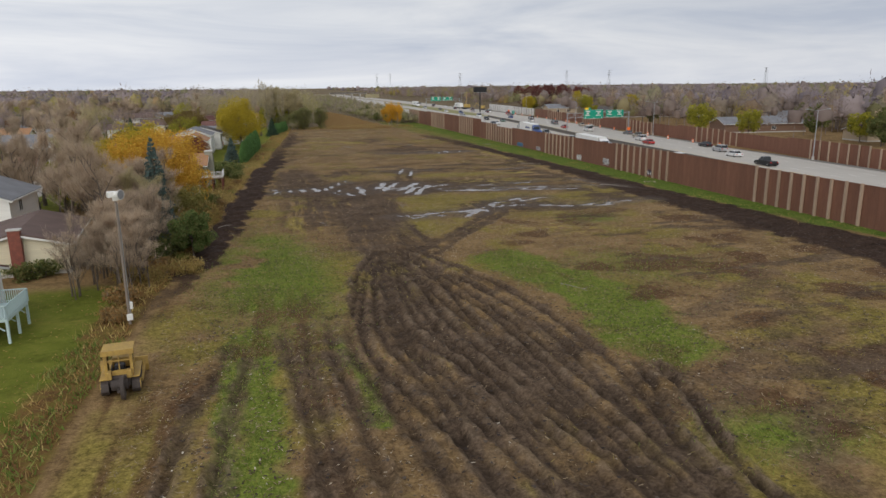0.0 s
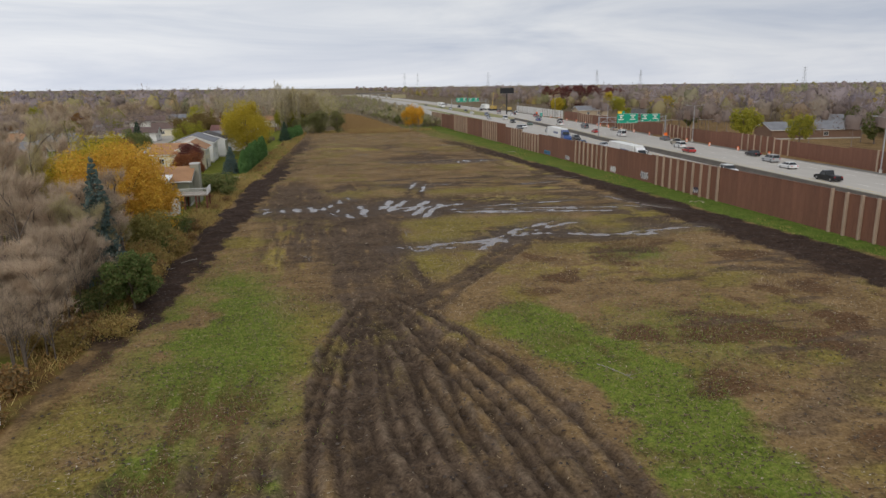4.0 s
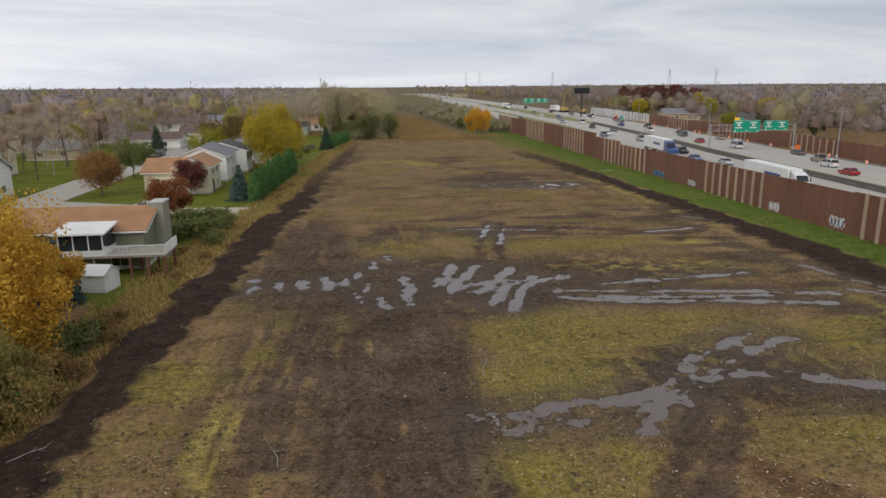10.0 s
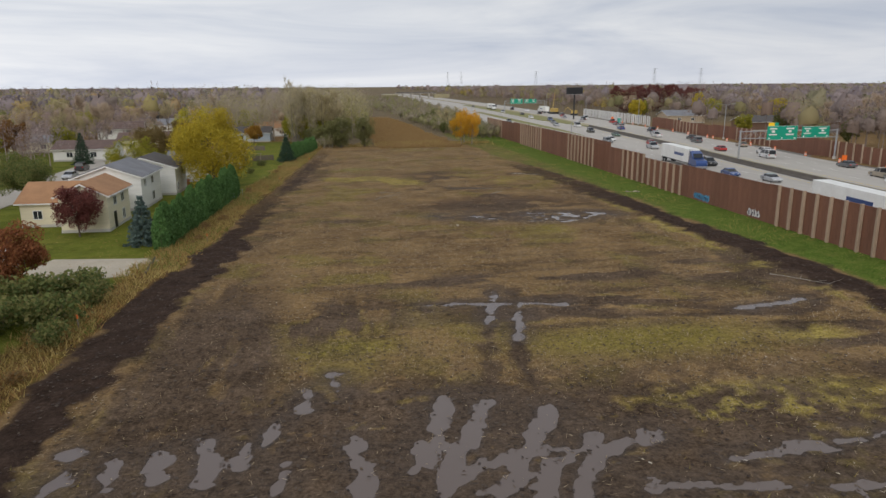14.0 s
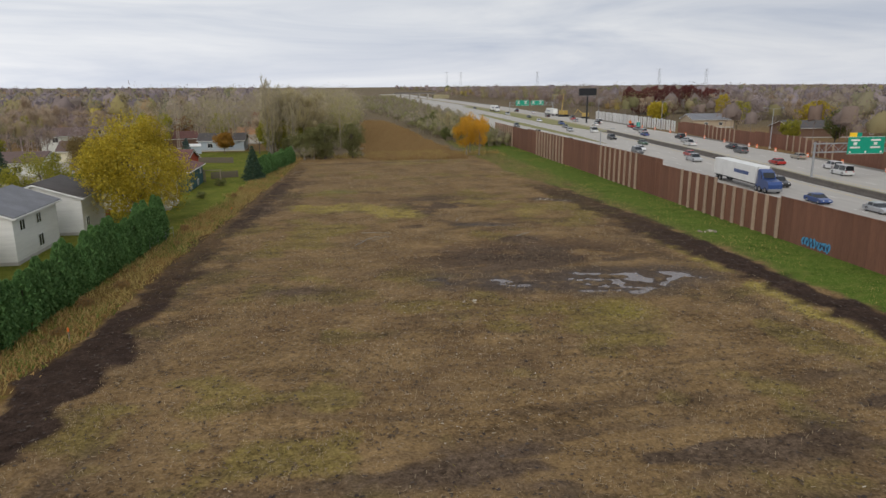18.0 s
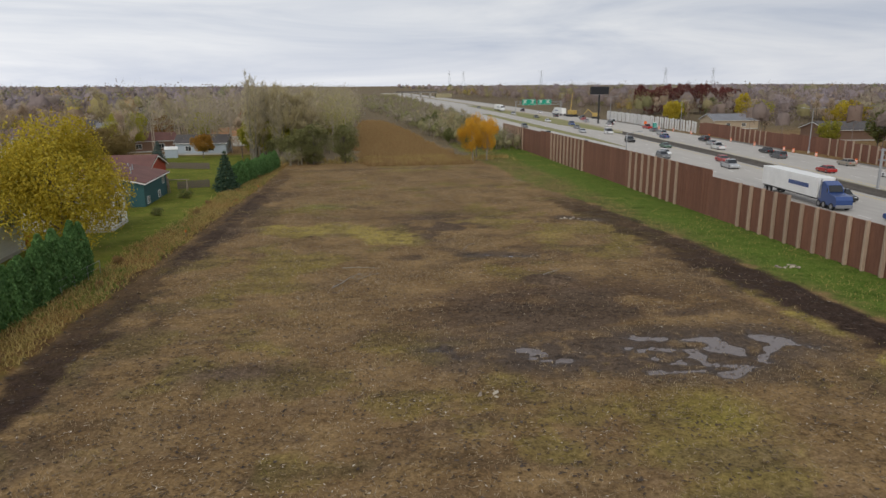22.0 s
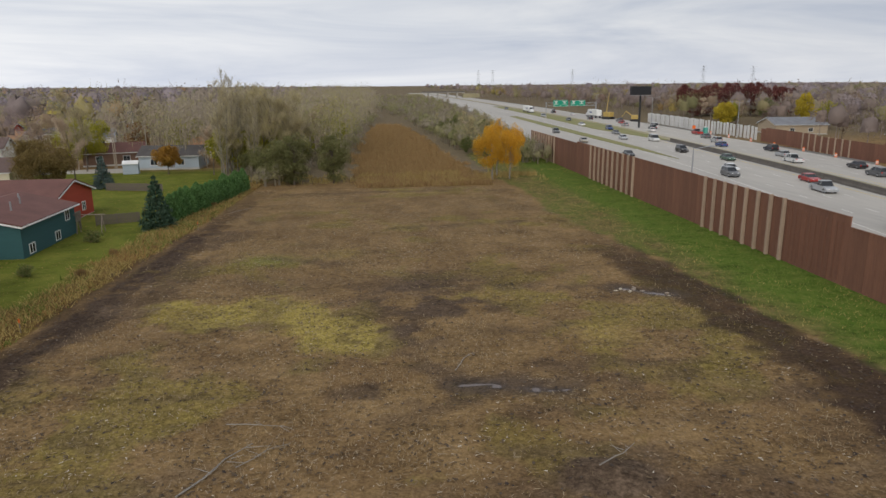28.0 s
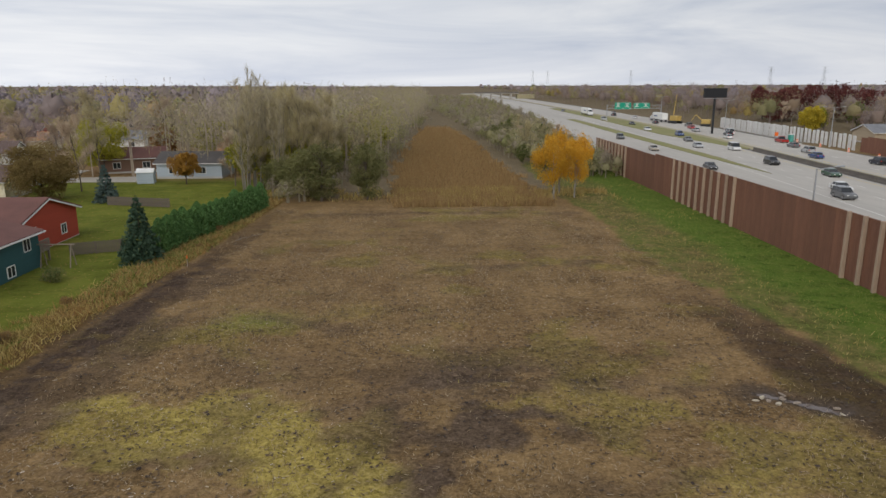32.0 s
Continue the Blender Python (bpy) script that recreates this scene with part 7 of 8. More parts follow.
def vehicle(kind, colour, label):
    """A parked-still car; its nose points along +y."""
    root = thing({"sedan": "car", "suv": "suv", "pickup": "pickup_truck", "van": "van"}[kind], pose(0, 0, 0), label, {"sedan": "car", "suv": "car", "pickup": "pickup truck", "van": "van"}[kind], "vehicles on the highway")
    m = PAINTS[colour]
    L, W, H = {"sedan": (4.7, 1.82, 1.45), "suv": (4.75, 1.92, 1.78), "pickup": (5.7, 2.0, 1.88), "van": (5.2, 2.0, 2.1)}[kind]
    h = L / 2
    belt = 0.92 if kind == "sedan" else 1.08
    body = [(-h, 0.35), (-h + 0.05, belt - 0.12), (-h + 0.25, belt), (h - 1.3, belt), (h - 0.35, belt - 0.16), (h, belt - 0.38), (h - 0.02, 0.35), (h - 0.3, 0.24), (-h + 0.3, 0.24)]
    part("body", hull(body, W, lambda z: 0.06 if z > 0.85 else 0.0), m, root)
    a, b = {"sedan": (-h + 0.5, h - 1.15), "suv": (-h + 0.12, h - 1.25), "pickup": (-0.35, h - 1.35), "van": (-h + 0.08, h - 0.75)}[kind]
    slope_b, slope_f = {"sedan": (0.75, 0.95), "suv": (0.3, 0.75), "pickup": (0.15, 0.75), "van": (0.12, 0.7)}[kind]
    cab = [(a, belt - 0.02), (a + slope_b, H), (b - slope_f, H), (b, belt - 0.02)]
    part("cabin", hull([(a + 0.03, belt - 0.02), (a + slope_b, H - 0.06), (b - slope_f, H - 0.06), (b - 0.03, belt - 0.02)], W - 0.1, lambda z: 0.02 if z < belt + 0.1 else 0.17), M_CARGLASS, root)
    part("roof_panel", hull([(a + slope_b - 0.06, H - 0.08), (a + slope_b + 0.05, H), (b - slope_f - 0.05, H), (b - slope_f + 0.06, H - 0.08)], W - 0.36, lambda z: 0.0), m, root)
    for s in (-1, 1):
        for q, wd in ((a + slope_b * 0.6, 0.1), ((a + b) / 2, 0.08)):
            part("pillar", rod((s * (W / 2 - 0.08), q, belt - 0.02), (s * (W / 2 - 0.22), q + 0.03, H - 0.04), wd * 0.5, seg=4), m, root)
        for q in (-h + 0.95, h - 0.9):
            wheel(root, s * (W / 2 - 0.12), q, 0.34 if kind == "sedan" else 0.38)
        part("headlight", bx(s * W / 2 - s * 0.42 - 0.15, s * W / 2 - s * 0.42 + 0.15, h - 0.28, h - 0.02, belt - 0.42, belt - 0.27, 0.02), M_LAMP, root)
        part("taillight", bx(s * W / 2 - s * 0.25 - 0.13, s * W / 2 - s * 0.25 + 0.13, -h - 0.015, -h + 0.08, belt - 0.3, belt - 0.08, 0.015), M_RED, root)
    if kind == "pickup":
        part("cargo_bed", bx(-W / 2 + 0.18, W / 2 - 0.18, -h + 0.2, a - 0.05, belt - 0.05, belt + 0.012), M_BLACK, root)
    return root


def semi(cab_colour, label):
    """A lorry with a box trailer; its nose points along +y."""
    root = thing("semi_truck", pose(0, 0, 0), label, "truck", "vehicles on the highway")
    m = PAINTS[cab_colour]
    tr_ = part("trailer", bx(-1.28, 1.28, -11.0, 4.6, 1.15, 4.05, 0.04), M_WHITE, root)
    part("trailer_rail", bx(-1.1, 1.1, -10.8, 4.4, 0.95, 1.15), M_BLACK, tr_)
    part("cab", hull([(5.0, 0.9), (5.0, 3.2), (5.6, 3.75), (6.6, 3.3), (7.1, 2.3), (8.9, 2.0), (9.2, 1.5), (9.2, 0.6), (5.2, 0.6)], 2.4, lambda z: 0.12 if z > 2.6 else 0.0), m, root)
    part("windscreen", hull([(6.62, 3.22), (7.16, 2.36), (7.2, 2.42), (6.7, 3.26)], 2.0, lambda z: 0.05), M_CARGLASS, root)
    part("bumper", bx(-1.2, 1.2, 9.1, 9.35, 0.4, 0.85, 0.05), M_RIM, root)
    for s in (-1, 1):
        for y in (-9.8, -8.5, 5.2, 6.4, 8.2):
            wheel(root, s * 1.08, y, 0.5, 0.3)
        part("exhaust_stack", rod((s * 1.15, 5.3, 1.2), (s * 1.15, 5.3, 4.0), 0.08), M_RIM, root)
        part("mirror", bx(s * 1.3 - 0.05, s * 1.3 + 0.05, 7.0, 7.15, 2.3, 2.9), M_BLACK, root)
    # plain bars in place of the lettering
    for s in (-1, 1):
        part("trailer_mark", bx(s * 1.285 - 0.008, s * 1.285 + 0.008, -3.0, 2.4, 2.3, 2.9), PAINTS["blue"], root, "dark blue band on the trailer side")
    return root


fleet = {}


def drive(kind, colour, off, y, back=False, x=None, turn=None, z=ROAD_Z):
    """Puts a vehicle in a lane: off is the distance from the median; back: its nose points towards -y."""
    key = (kind, colour)
    word = {"sedan": "car", "suv": "sport utility car", "pickup": "pickup truck", "van": "van"}.get(kind)
    lab = "%s %s standing on the pale concrete highway" % (colour.replace("green", "dark green"), word) if word else "white box trailer lorry with a %s cab" % colour
    m = pose(med(y) + off if x is None else x, y, z + 0.004, 0, 0, (heading(y) + (180 if back else 0)) if turn is None else turn)
    if key not in fleet:
        ob = fleet[key] = semi(colour, lab) if kind == "semi" else vehicle(kind, colour, lab)
        ob.matrix_basis = m
    else:
        ob = copy_thing(fleet[key], m)
    return ob


# near carriageway, coming this way
for kind, colour, off, y in (("semi", "white", -15.6, 168), ("sedan", "silver", -8.2, 205), ("suv", "black", -8.4, 231), ("sedan", "blue", -11.8, 214), ("suv", "white", -4.6, 142), ("sedan", "black", -4.6, 186), ("sedan", "tan", -12.0, 120), ("pickup", "silver", -8.0, 272), ("sedan", "red", -4.6, 283), ("suv", "grey", -15.5, 292), ("sedan", "white", -11.9, 300), ("sedan", "green", -4.6, 318), ("suv", "black", -8.2, 338), ("sedan", "silver", -12.0, 380), ("van", "white", -4.6, 372), ("sedan", "grey", -8.2, 402), ("suv", "blue", -4.6, 424), ("sedan", "white", -8.4, 452), ("sedan", "black", -4.6, 490), ("suv", "silver", -8.4, 530), ("semi", "white", -4.6, 585), ("sedan", "grey", -8.2, 640), ("sedan", "black", -24.5, 330), ("sedan", "tan", -26.5, 372), ("suv", "grey", -27.5, 412)):
    drive(kind, colour, off, y, True)
# far carriageway, going away
for kind, colour, off, y in (("pickup", "black", 8.0, 128), ("sedan", "white", 11.8, 146), ("suv", "silver", 15.4, 158), ("sedan", "black", 19.0, 171), ("sedan", "red", 8.0, 184), ("suv", "white", 11.8, 197), ("pickup", "tan", 15.5, 206), ("sedan", "grey", 19.1, 222), ("van", "white", 11.8, 243), ("suv", "white", 15.4, 252), ("sedan", "red", 8.0, 262), ("sedan", "tan", 19.0, 272), ("suv", "grey", 11.8, 288), ("sedan", "black", 15.4, 300), ("pickup", "white", 8.0, 312), ("sedan", "silver", 11.8, 324), ("suv", "black", 15.4, 337), ("sedan", "blue", 8.0, 351), ("suv", "silver", 12.0, 364), ("sedan", "grey", 15.2, 380), ("pickup", "red", 18.8, 396), ("sedan", "white", 8.0, 412), ("suv", "black", 12.0, 423), ("van", "white", 15.6, 432), ("sedan", "silver", 8.2, 446), ("sedan", "red", 12.0, 462), ("suv", "grey", 15.6, 476), ("sedan", "black", 8.0, 498), ("semi", "white", 15.6, 520), ("sedan", "white", 12.0, 548), ("suv", "black", 8.0, 575), ("sedan", "silver", 15.6, 604), ("sedan", "grey", 12, 650)):
    drive(kind, colour, off, y)
drive("semi", "blue", 0, 231.8, x=91.8, turn=174.5)
drive("sedan", "white", 0, 161.5, x=-18.2, turn=100, z=0.05)
drive("suv", "black", 0, 246, x=-38.5, turn=5, z=0.05)
drive("sedan", "silver", 0, 232, x=-36, turn=182, z=0.05)


# ---- signs, poles and roadside things ----
def overhead_sign(name, x, y, w, h, z, parent, exit_tab=False):
    """A green direction sign on the gantry; its writing cannot be read and stands as white bars."""
    s = part(name, bx(x - w / 2, x + w / 2, y - 0.30, y - 0.22, z, z + h, 0.02), M_GREENSIGN, parent, "green overhead direction sign with white marks")
    bw = M_LINE
    for k, (u, v, a, b) in enumerate(((-0.3, 0.80, 0.24, 0.10), (0.25, 0.80, 0.26, 0.10), (-0.3, 0.60, 0.10, 0.16), (0.25, 0.60, 0.10, 0.16), (-0.3, 0.38, 0.26, 0.10), (0.25, 0.38, 0.26, 0.10))):
        part("mark", bx(x + u * w - a * w / 2, x + u * w + a * w / 2, y - 0.315, y - 0.302, z + v * h - b * h / 2, z + v * h + b * h / 2), bw, s)
    for u in (-0.42, 0.0, 0.42):
        part("arrow_mark", rod((x + u * w, y - 0.302, z + 0.12 * h), (x + u * w, y - 0.315, z + 0.12 * h), 0.2, seg=10), bw, s)
    fr = bmesh.new()
    for a, b, c, d in ((x - w / 2, x + w / 2, z + 0.03, z + 0.09), (x - w / 2, x + w / 2, z + h - 0.09, z + h - 0.03)):
        box(fr, a + 0.05, b - 0.05, y - 0.312, y - 0.302, c, d)
    part("border", fr, bw, s)
    if exit_tab:
        part("exit_tab", bx(x - w / 2 + 0.2, x - w / 2 + 1.7, y - 0.30, y - 0.22, z + h, z + h + 0.75), M_YELLOWSIGN, s, "yellow tab above the sign")
        part("exit_tab", bx(x - w / 2 + 1.7, x - w / 2 + 2.7, y - 0.30, y - 0.22, z + h, z + h + 0.75), M_GREENSIGN, s)


def gantry(x0, x1, y, z, label, signs):
    g = thing("sign_gantry", pose(0, 0, ROAD_Z), label, "sign gantry", "overhead sign gantries")
    for x in (x0, x1):
        part("post", rod((x, y, 0), (x, y, z + 2.2), 0.22, 0.2, 10), M_STEEL, g)
        part("footing", rod((x, y, -0.2), (x, y, 0.8), 0.45, seg=12), M_BASE, g)
    for dz in (0.3, 1.9):
        for dy in (-0.5, 0.5):
            part("chord", rod((x0 - 0.2, y + dy, z + dz), (x1 + 0.2, y + dy, z + dz), 0.07, seg=6), M_STEEL, g)
    n = int((x1 - x0) / 1.6)
    for k in range(n):
        a, b = x0 + (x1 - x0) * k / n, x0 + (x1 - x0) * (k + 1) / n
        for dy in (-0.5, 0.5):
            part("lacing", rod((a, y + dy, z + (0.3 if k % 2 else 1.9)), (b, y + dy, z + (1.9 if k % 2 else 0.3)), 0.04, seg=4), M_STEEL, g)
    for cx, w, h, zz, tab in signs:
        overhead_sign("sign_panel", cx, y - 0.3, w, h, zz, g, tab)


gantry(107.2, 131.6, 236, 5.0, "grey steel gantry with two green direction signs", ((117.2, 7.6, 3.2, 4.9, True), (125.6, 7.0, 2.6, 5.3, False)))
gantry(120, 146, 520, 5.6, "distant steel gantry with two green signs", ((127.4, 7.8, 3.2, 5.6, False), (136.4, 7.8, 2.7, 5.9, False)))


def road_lamp(x, y, h, label, turn=0.0, arms=2):
    p = thing("street_lamp", pose(x, y, ROAD_Z, 0, 0, turn), label, "street lamp", "highway lamps")
    part("pole", rod((0, 0, 0), (0, 0, h), 0.14, 0.08, 10), M_STEEL, p)
    part("base", rod((0, 0, -0.1), (0, 0, 0.7), 0.3, seg=10), M_BASE, p)
    for s in ((-1, 1) if arms == 2 else (-1,)):
        a = part("arm", rod((0, 0, h - 0.1), (s * 2.4, 0, h + 0.25), 0.05, 0.04, 6), M_STEEL, p)
        part("lamp_head", bx(min(s * 2.2, s * 3.1), max(s * 2.2, s * 3.1), -0.18, 0.18, h + 0.16, h + 0.34, 0.04), M_STEEL, a)


for y in (134, 214, 296, 378, 460, 545):
    road_lamp(med(y) + 24.6, y, 11.0, "double-armed grey highway lamp by the far wall", heading(y))
road_lamp(76.2, 263, 8.2, "slim grey pole behind the noise wall", 180, 0)

bb = thing("billboard", pose(136, 435, -0.4, 0, 0, 18), "large dark electronic billboard on a steel pole", "billboard")
part("pole", rod((0, 0, 0), (0, 0, 12.8), 0.42, 0.38, 12), M_BLACK, bb)
part("screen", bx(-4.9, 4.9, -0.4, 0.4, 12.6, 15.9, 0.05), M_BLACK, bb, "black unlit screen")
part("catwalk", bx(-4.9, 4.9, -1.3, -0.4, 12.3, 12.4), M_STEEL, bb)

M_CRANE = mat("yellow_machine_paint", (0.52, 0.36, 0.10), (0.36, 0.25, 0.07), rough=0.55)
cr = thing("crane", pose(146, 500, -0.4, 0, 0, 20), "yellow crawler crane beside the unfinished wall", "crane")
part("cab", bx(-1.4, 1.4, -2.4, 2.2, 1.2, 3.4, 0.1), M_CRANE, cr)
part("track", bx(-2.0, -1.1, -2.8, 2.8, 0.0, 1.1, 0.2), M_BLACK, cr)
part("track", bx(1.1, 2.0, -2.8, 2.8, 0.0, 1.1, 0.2), M_BLACK, cr)
part("boom", rod((0, 1.5, 3.0), (3.2, 4.0, 12.6), 0.26, 0.12, 4), M_CRANE, cr)
ex = thing("excavator", pose(151, 478, -0.4, 0, 0, 60), "yellow excavator on the far shoulder", "excavator")
part("cab", bx(-1.2, 1.2, -1.8, 1.6, 1.0, 2.9, 0.1), M_CRANE, ex)
part("track", bx(-1.6, 1.6, -1.9, 1.9, 0.0, 0.95, 0.2), M_BLACK, ex)
part("boom", rod((0.5, 1.2, 2.2), (0.5, 4.2, 4.6), 0.25, 0.2, 4), M_CRANE, ex)
part("stick", rod((0.5, 4.2, 4.6), (0.5, 6.0, 2.0), 0.2, 0.15, 4), M_CRANE, ex)
pp = thing("portable_toilet", pose(145.2, 398, -0.42), "green portable toilet beside the road", "portable toilet")
part("booth", bx(-0.6, 0.6, -0.6, 0.6, 0.05, 2.2, 0.04), plain("teal_plastic", (0.02, 0.26, 0.20), 0.5), pp)
part("roof", prism([(-0.65, 2.2), (0, 2.42), (0.65, 2.2)], -0.65, 0.65), M_WHITE, pp)
part("door", bx(-0.4, 0.4, -0.63, -0.6, 0.2, 2.0), plain("pale_green_plastic", (0.10, 0.36, 0.30), 0.5), pp)
drum = thing("traffic_drum", pose(0, 0, 0), "orange and white striped traffic drum", "traffic drum", "traffic drums")
part("drum", rod((0, 0, 0), (0, 0, 1.0), 0.3, 0.24, 12), M_ORANGE, drum)
part("stripe", rod((0, 0, 0.55), (0, 0, 0.7), 0.285, 0.275, 12), M_WHITE, drum)
part("stripe", rod((0, 0, 0.25), (0, 0, 0.4), 0.305, 0.295, 12), M_WHITE, drum)
drum.matrix_basis = pose(med(300) + 22.9, 300, ROAD_Z)
for k in range(16):
    y = 170 + 15 * k
    copy_thing(drum, pose(med(y) + 22.9 + 0.3 * (k % 2), y, ROAD_Z, 0, 0, 30 * k))
for x, y in ((med(404) + 23.6, 410), (med(214) + 22.2, 226), (med(300) + 22.4, 180)):
    sg = thing("work_sign", pose(x, y, ROAD_Z), "orange diamond roadwork sign on legs", "road sign", "roadwork signs")
    part("plate", rod((0, -0.03, 1.5), (0, 0.03, 1.5), 0.85, seg=4), M_ORANGE, sg)
    part("leg", rod((-0.4, 0, 0), (0, 0.05, 1.2), 0.03, seg=4), M_STEEL, sg)
    part("leg", rod((0.4, 0, 0), (0, 0.05, 1.2), 0.03, seg=4), M_STEEL, sg)


def pylon(x, y, h, label):
    p = thing("power_pylon", pose(x, y, 0), label, "pylon", "distant masts")
    bm = bmesh.new()
    w = h * 0.09
    for a in (-1, 1):
        for b in (-1, 1):
            cyl(bm, (a * w, b * w, 0), (a * w * 0.15, b * w * 0.15, h), 0.14, 0.1, 4)
    for k in range(8):
        z0, z1 = h * k / 8, h * (k + 1) / 8
        f0, f1 = w * (1 - 0.85 * k / 8), w * (1 - 0.85 * (k + 1) / 8)
        for b in (-1, 1):
            cyl(bm, (-f0, b * f0, z0), (f1, b * f1, z1), 0.08, seg=3)
            cyl(bm, (f0, b * f0, z0), (-f1, b * f1, z1), 0.08, seg=3)
    part("tower", bm, M_STEEL, p)
    for q in (0.78, 0.88, 0.98):
        part("cross_arm", rod((-h * 0.13, 0, h * q), (h * 0.13, 0, h * q), 0.15, seg=4), M_STEEL, p)


for x, y, h in ((560, 1250, 42), (700, 1350, 44), (420, 1500, 42), (330, 2100, 52), (370, 2100, 52), (800, 1000, 40)):
    pylon(x, y, h, "distant grey lattice power pylon above the trees")

# warning siren on its pole
si = thing("warning_siren", pose(-8.5, 55.0, 0, 0, 0, 20), "white warning siren on a tall wooden pole", "siren")
part("pole", rod((0, 0, -0.3), (0, 0, 9.25), 0.11, 0.08, 10), M_WOODPOLE, si)
part("horn", rod((0.0, -0.05, 9.65), (0.32, -0.43, 9.65), 0.16, 0.37, 18), M_WHITE, si)
part("horn_throat", rod((0.29, -0.40, 9.65), (0.33, -0.445, 9.65), 0.25, 0.32, 18), M_STEEL, si)
part("motor_housing", bx(-0.5, 0.1, -0.2, 0.24, 9.45, 9.87, 0.04), M_WHITE, si)
part("mount", bx(-0.17, 0.17, -0.17, 0.17, 9.2, 9.46, 0.03), M_WHITE, si)
part("control_box", bx(-0.2, 0.2, -0.32, -0.1, 0.4, 0.85, 0.02), M_WHITE, si)
part("control_box", bx(0.1, 0.3, -0.18, 0.14, 1.2, 1.7, 0.02), M_WHITE, si)
part("conduit", rod((0.12, -0.08, 0.8), (0.09, -0.06, 9.0), 0.025, seg=5), M_STEEL, si)

# old yellow crawler tractor
dz = thing("bulldozer", pose(-6.9, 43.4, 0.05, 0, 0, 6), "old yellow crawler tractor parked at the field edge", "bulldozer")
dz.matrix_world = dz.matrix_world @ Matrix.Scale(0.95, 4)
M_DOZER = mat("weathered_yellow_paint", (0.50, 0.33, 0.075), (0.30, 0.19, 0.06), rough=0.7, scale=1.5, fine=9)
M_IRON = mat("rusty_iron", (0.10, 0.08, 0.07), (0.05, 0.042, 0.038), rough=0.8, metal=0.3)
for s in (-1, 1):
    tp_ = [(-1.45, 0.35), (-1.3, 0.75), (-1.0, 0.92), (1.0, 0.92), (1.3, 0.75), (1.45, 0.4), (1.2, 0.05), (-1.2, 0.05)]
    tk = part("track", prism(tp_, s * 0.85 - 0.22, s * 0.85 + 0.22), M_IRON, dz)
    for k in range(9):
        part("track_shoe", bx(s * 0.85 - 0.26, s * 0.85 + 0.26, -1.1 + 0.27 * k, -0.93 + 0.27 * k, 0.9, 0.96), M_IRON, tk)
    for y in (-1.05, 1.05):
        part("sprocket", rod((s * 1.05, y, 0.5), (s * 1.1, y, 0.5), 0.33, seg=12), M_DOZER, tk)
part("chassis", bx(-0.6, 0.6, -1.2, 1.5, 0.45, 1.15, 0.05), M_IRON, dz)
part("engine_hood", bx(-0.5, 0.5, 0.2, 1.7, 1.1, 1.75, 0.08), M_DOZER, dz)
part("grille", bx(-0.42, 0.42, 1.7, 1.74, 1.15, 1.65), M_BLACK, dz)
part("exhaust_stack", rod((0.2, 0.9, 1.7), (0.2, 0.9, 2.4), 0.05), M_IRON, dz)
part("seat", bx(-0.3, 0.3, -0.75, -0.2, 1.1, 1.65, 0.06), M_BLACK, dz)
for s in (-1, 1):
    for y in (-1.0, 0.25):
        part("cab_post", bx(s * 0.72 - 0.06, s * 0.72 + 0.06, y - 0.06, y + 0.06, 1.0, 2.55), M_DOZER, dz)
    sp = part("side_panel", bx(s * 0.74 - 0.02, s * 0.74 + 0.02, -0.94, 0.19, 1.05, 2.55), M_DOZER, dz)
    for a, b, c, d in ((-0.82, -0.42, 1.72, 2.38), (-0.32, 0.08, 1.72, 2.38), (-0.82, -0.42, 1.16, 1.58)):
        part("side_window", bx(s * 0.768 - 0.006, s * 0.768 + 0.006, a, b, c, d), M_GLASS, sp)
    part("track_guard", bx(min(s * 0.62, s * 1.1), max(s * 0.62, s * 1.1), -1.25, 1.2, 0.98, 1.06, 0.02), M_DOZER, dz)
    part("fuel_tank", bx(s * 0.55 - 0.15, s * 0.55 + 0.15, -1.35, -0.95, 1.0, 1.5, 0.04), M_DOZER, dz)
part("rear_panel", bx(-0.66, 0.66, -1.02, -0.98, 1.0, 1.46), M_DOZER, dz)
for x in (-0.66, 0.0, 0.62):
    part("rear_bar", bx(x, x + 0.06, -1.03, -0.97, 1.46, 2.55), M_DOZER, dz)
part("rear_bar", bx(-0.60, 0.62, -1.024, -0.976, 2.02, 2.1), M_DOZER, dz)
for k in range(5):
    part("hood_louvre", bx(0.5, 0.53, 0.4 + 0.22 * k, 0.52 + 0.22 * k, 1.25, 1.6), M_BLACK, dz)
part("cab_roof", bx(-0.88, 0.88, -1.2, 0.45, 2.55, 2.68, 0.03), M_DOZER, dz)
part("roof_lip", bx(-0.88, 0.88, -1.24, -1.16, 2.48, 2.78), M_DOZER, dz)
part("winch", rod((-0.45, -1.55, 0.75), (0.45, -1.55, 0.75), 0.32, seg=14), M_IRON, dz)
part("drawbar", bx(-0.12, 0.12, -2.1, -1.3, 0.45, 0.62), M_IRON, dz)
part("cutter_wheel", rod((0.10, -2.0, 0.72), (0.30, -2.0, 0.72), 0.7, seg=22), M_IRON, dz)
part("push_arm", bx(-1.2, -1.08, -0.4, 2.1, 0.35, 0.5), M_DOZER, dz)
part("push_arm", bx(1.08, 1.2, -0.4, 2.1, 0.35, 0.5), M_DOZER, dz)
part("blade", prism([(2.1, 0.02), (2.25, 0.02), (2.1, 0.5), (2.25, 0.98), (2.1, 1.0), (1.98, 0.5)], -1.4, 1.4), M_DOZER, dz)

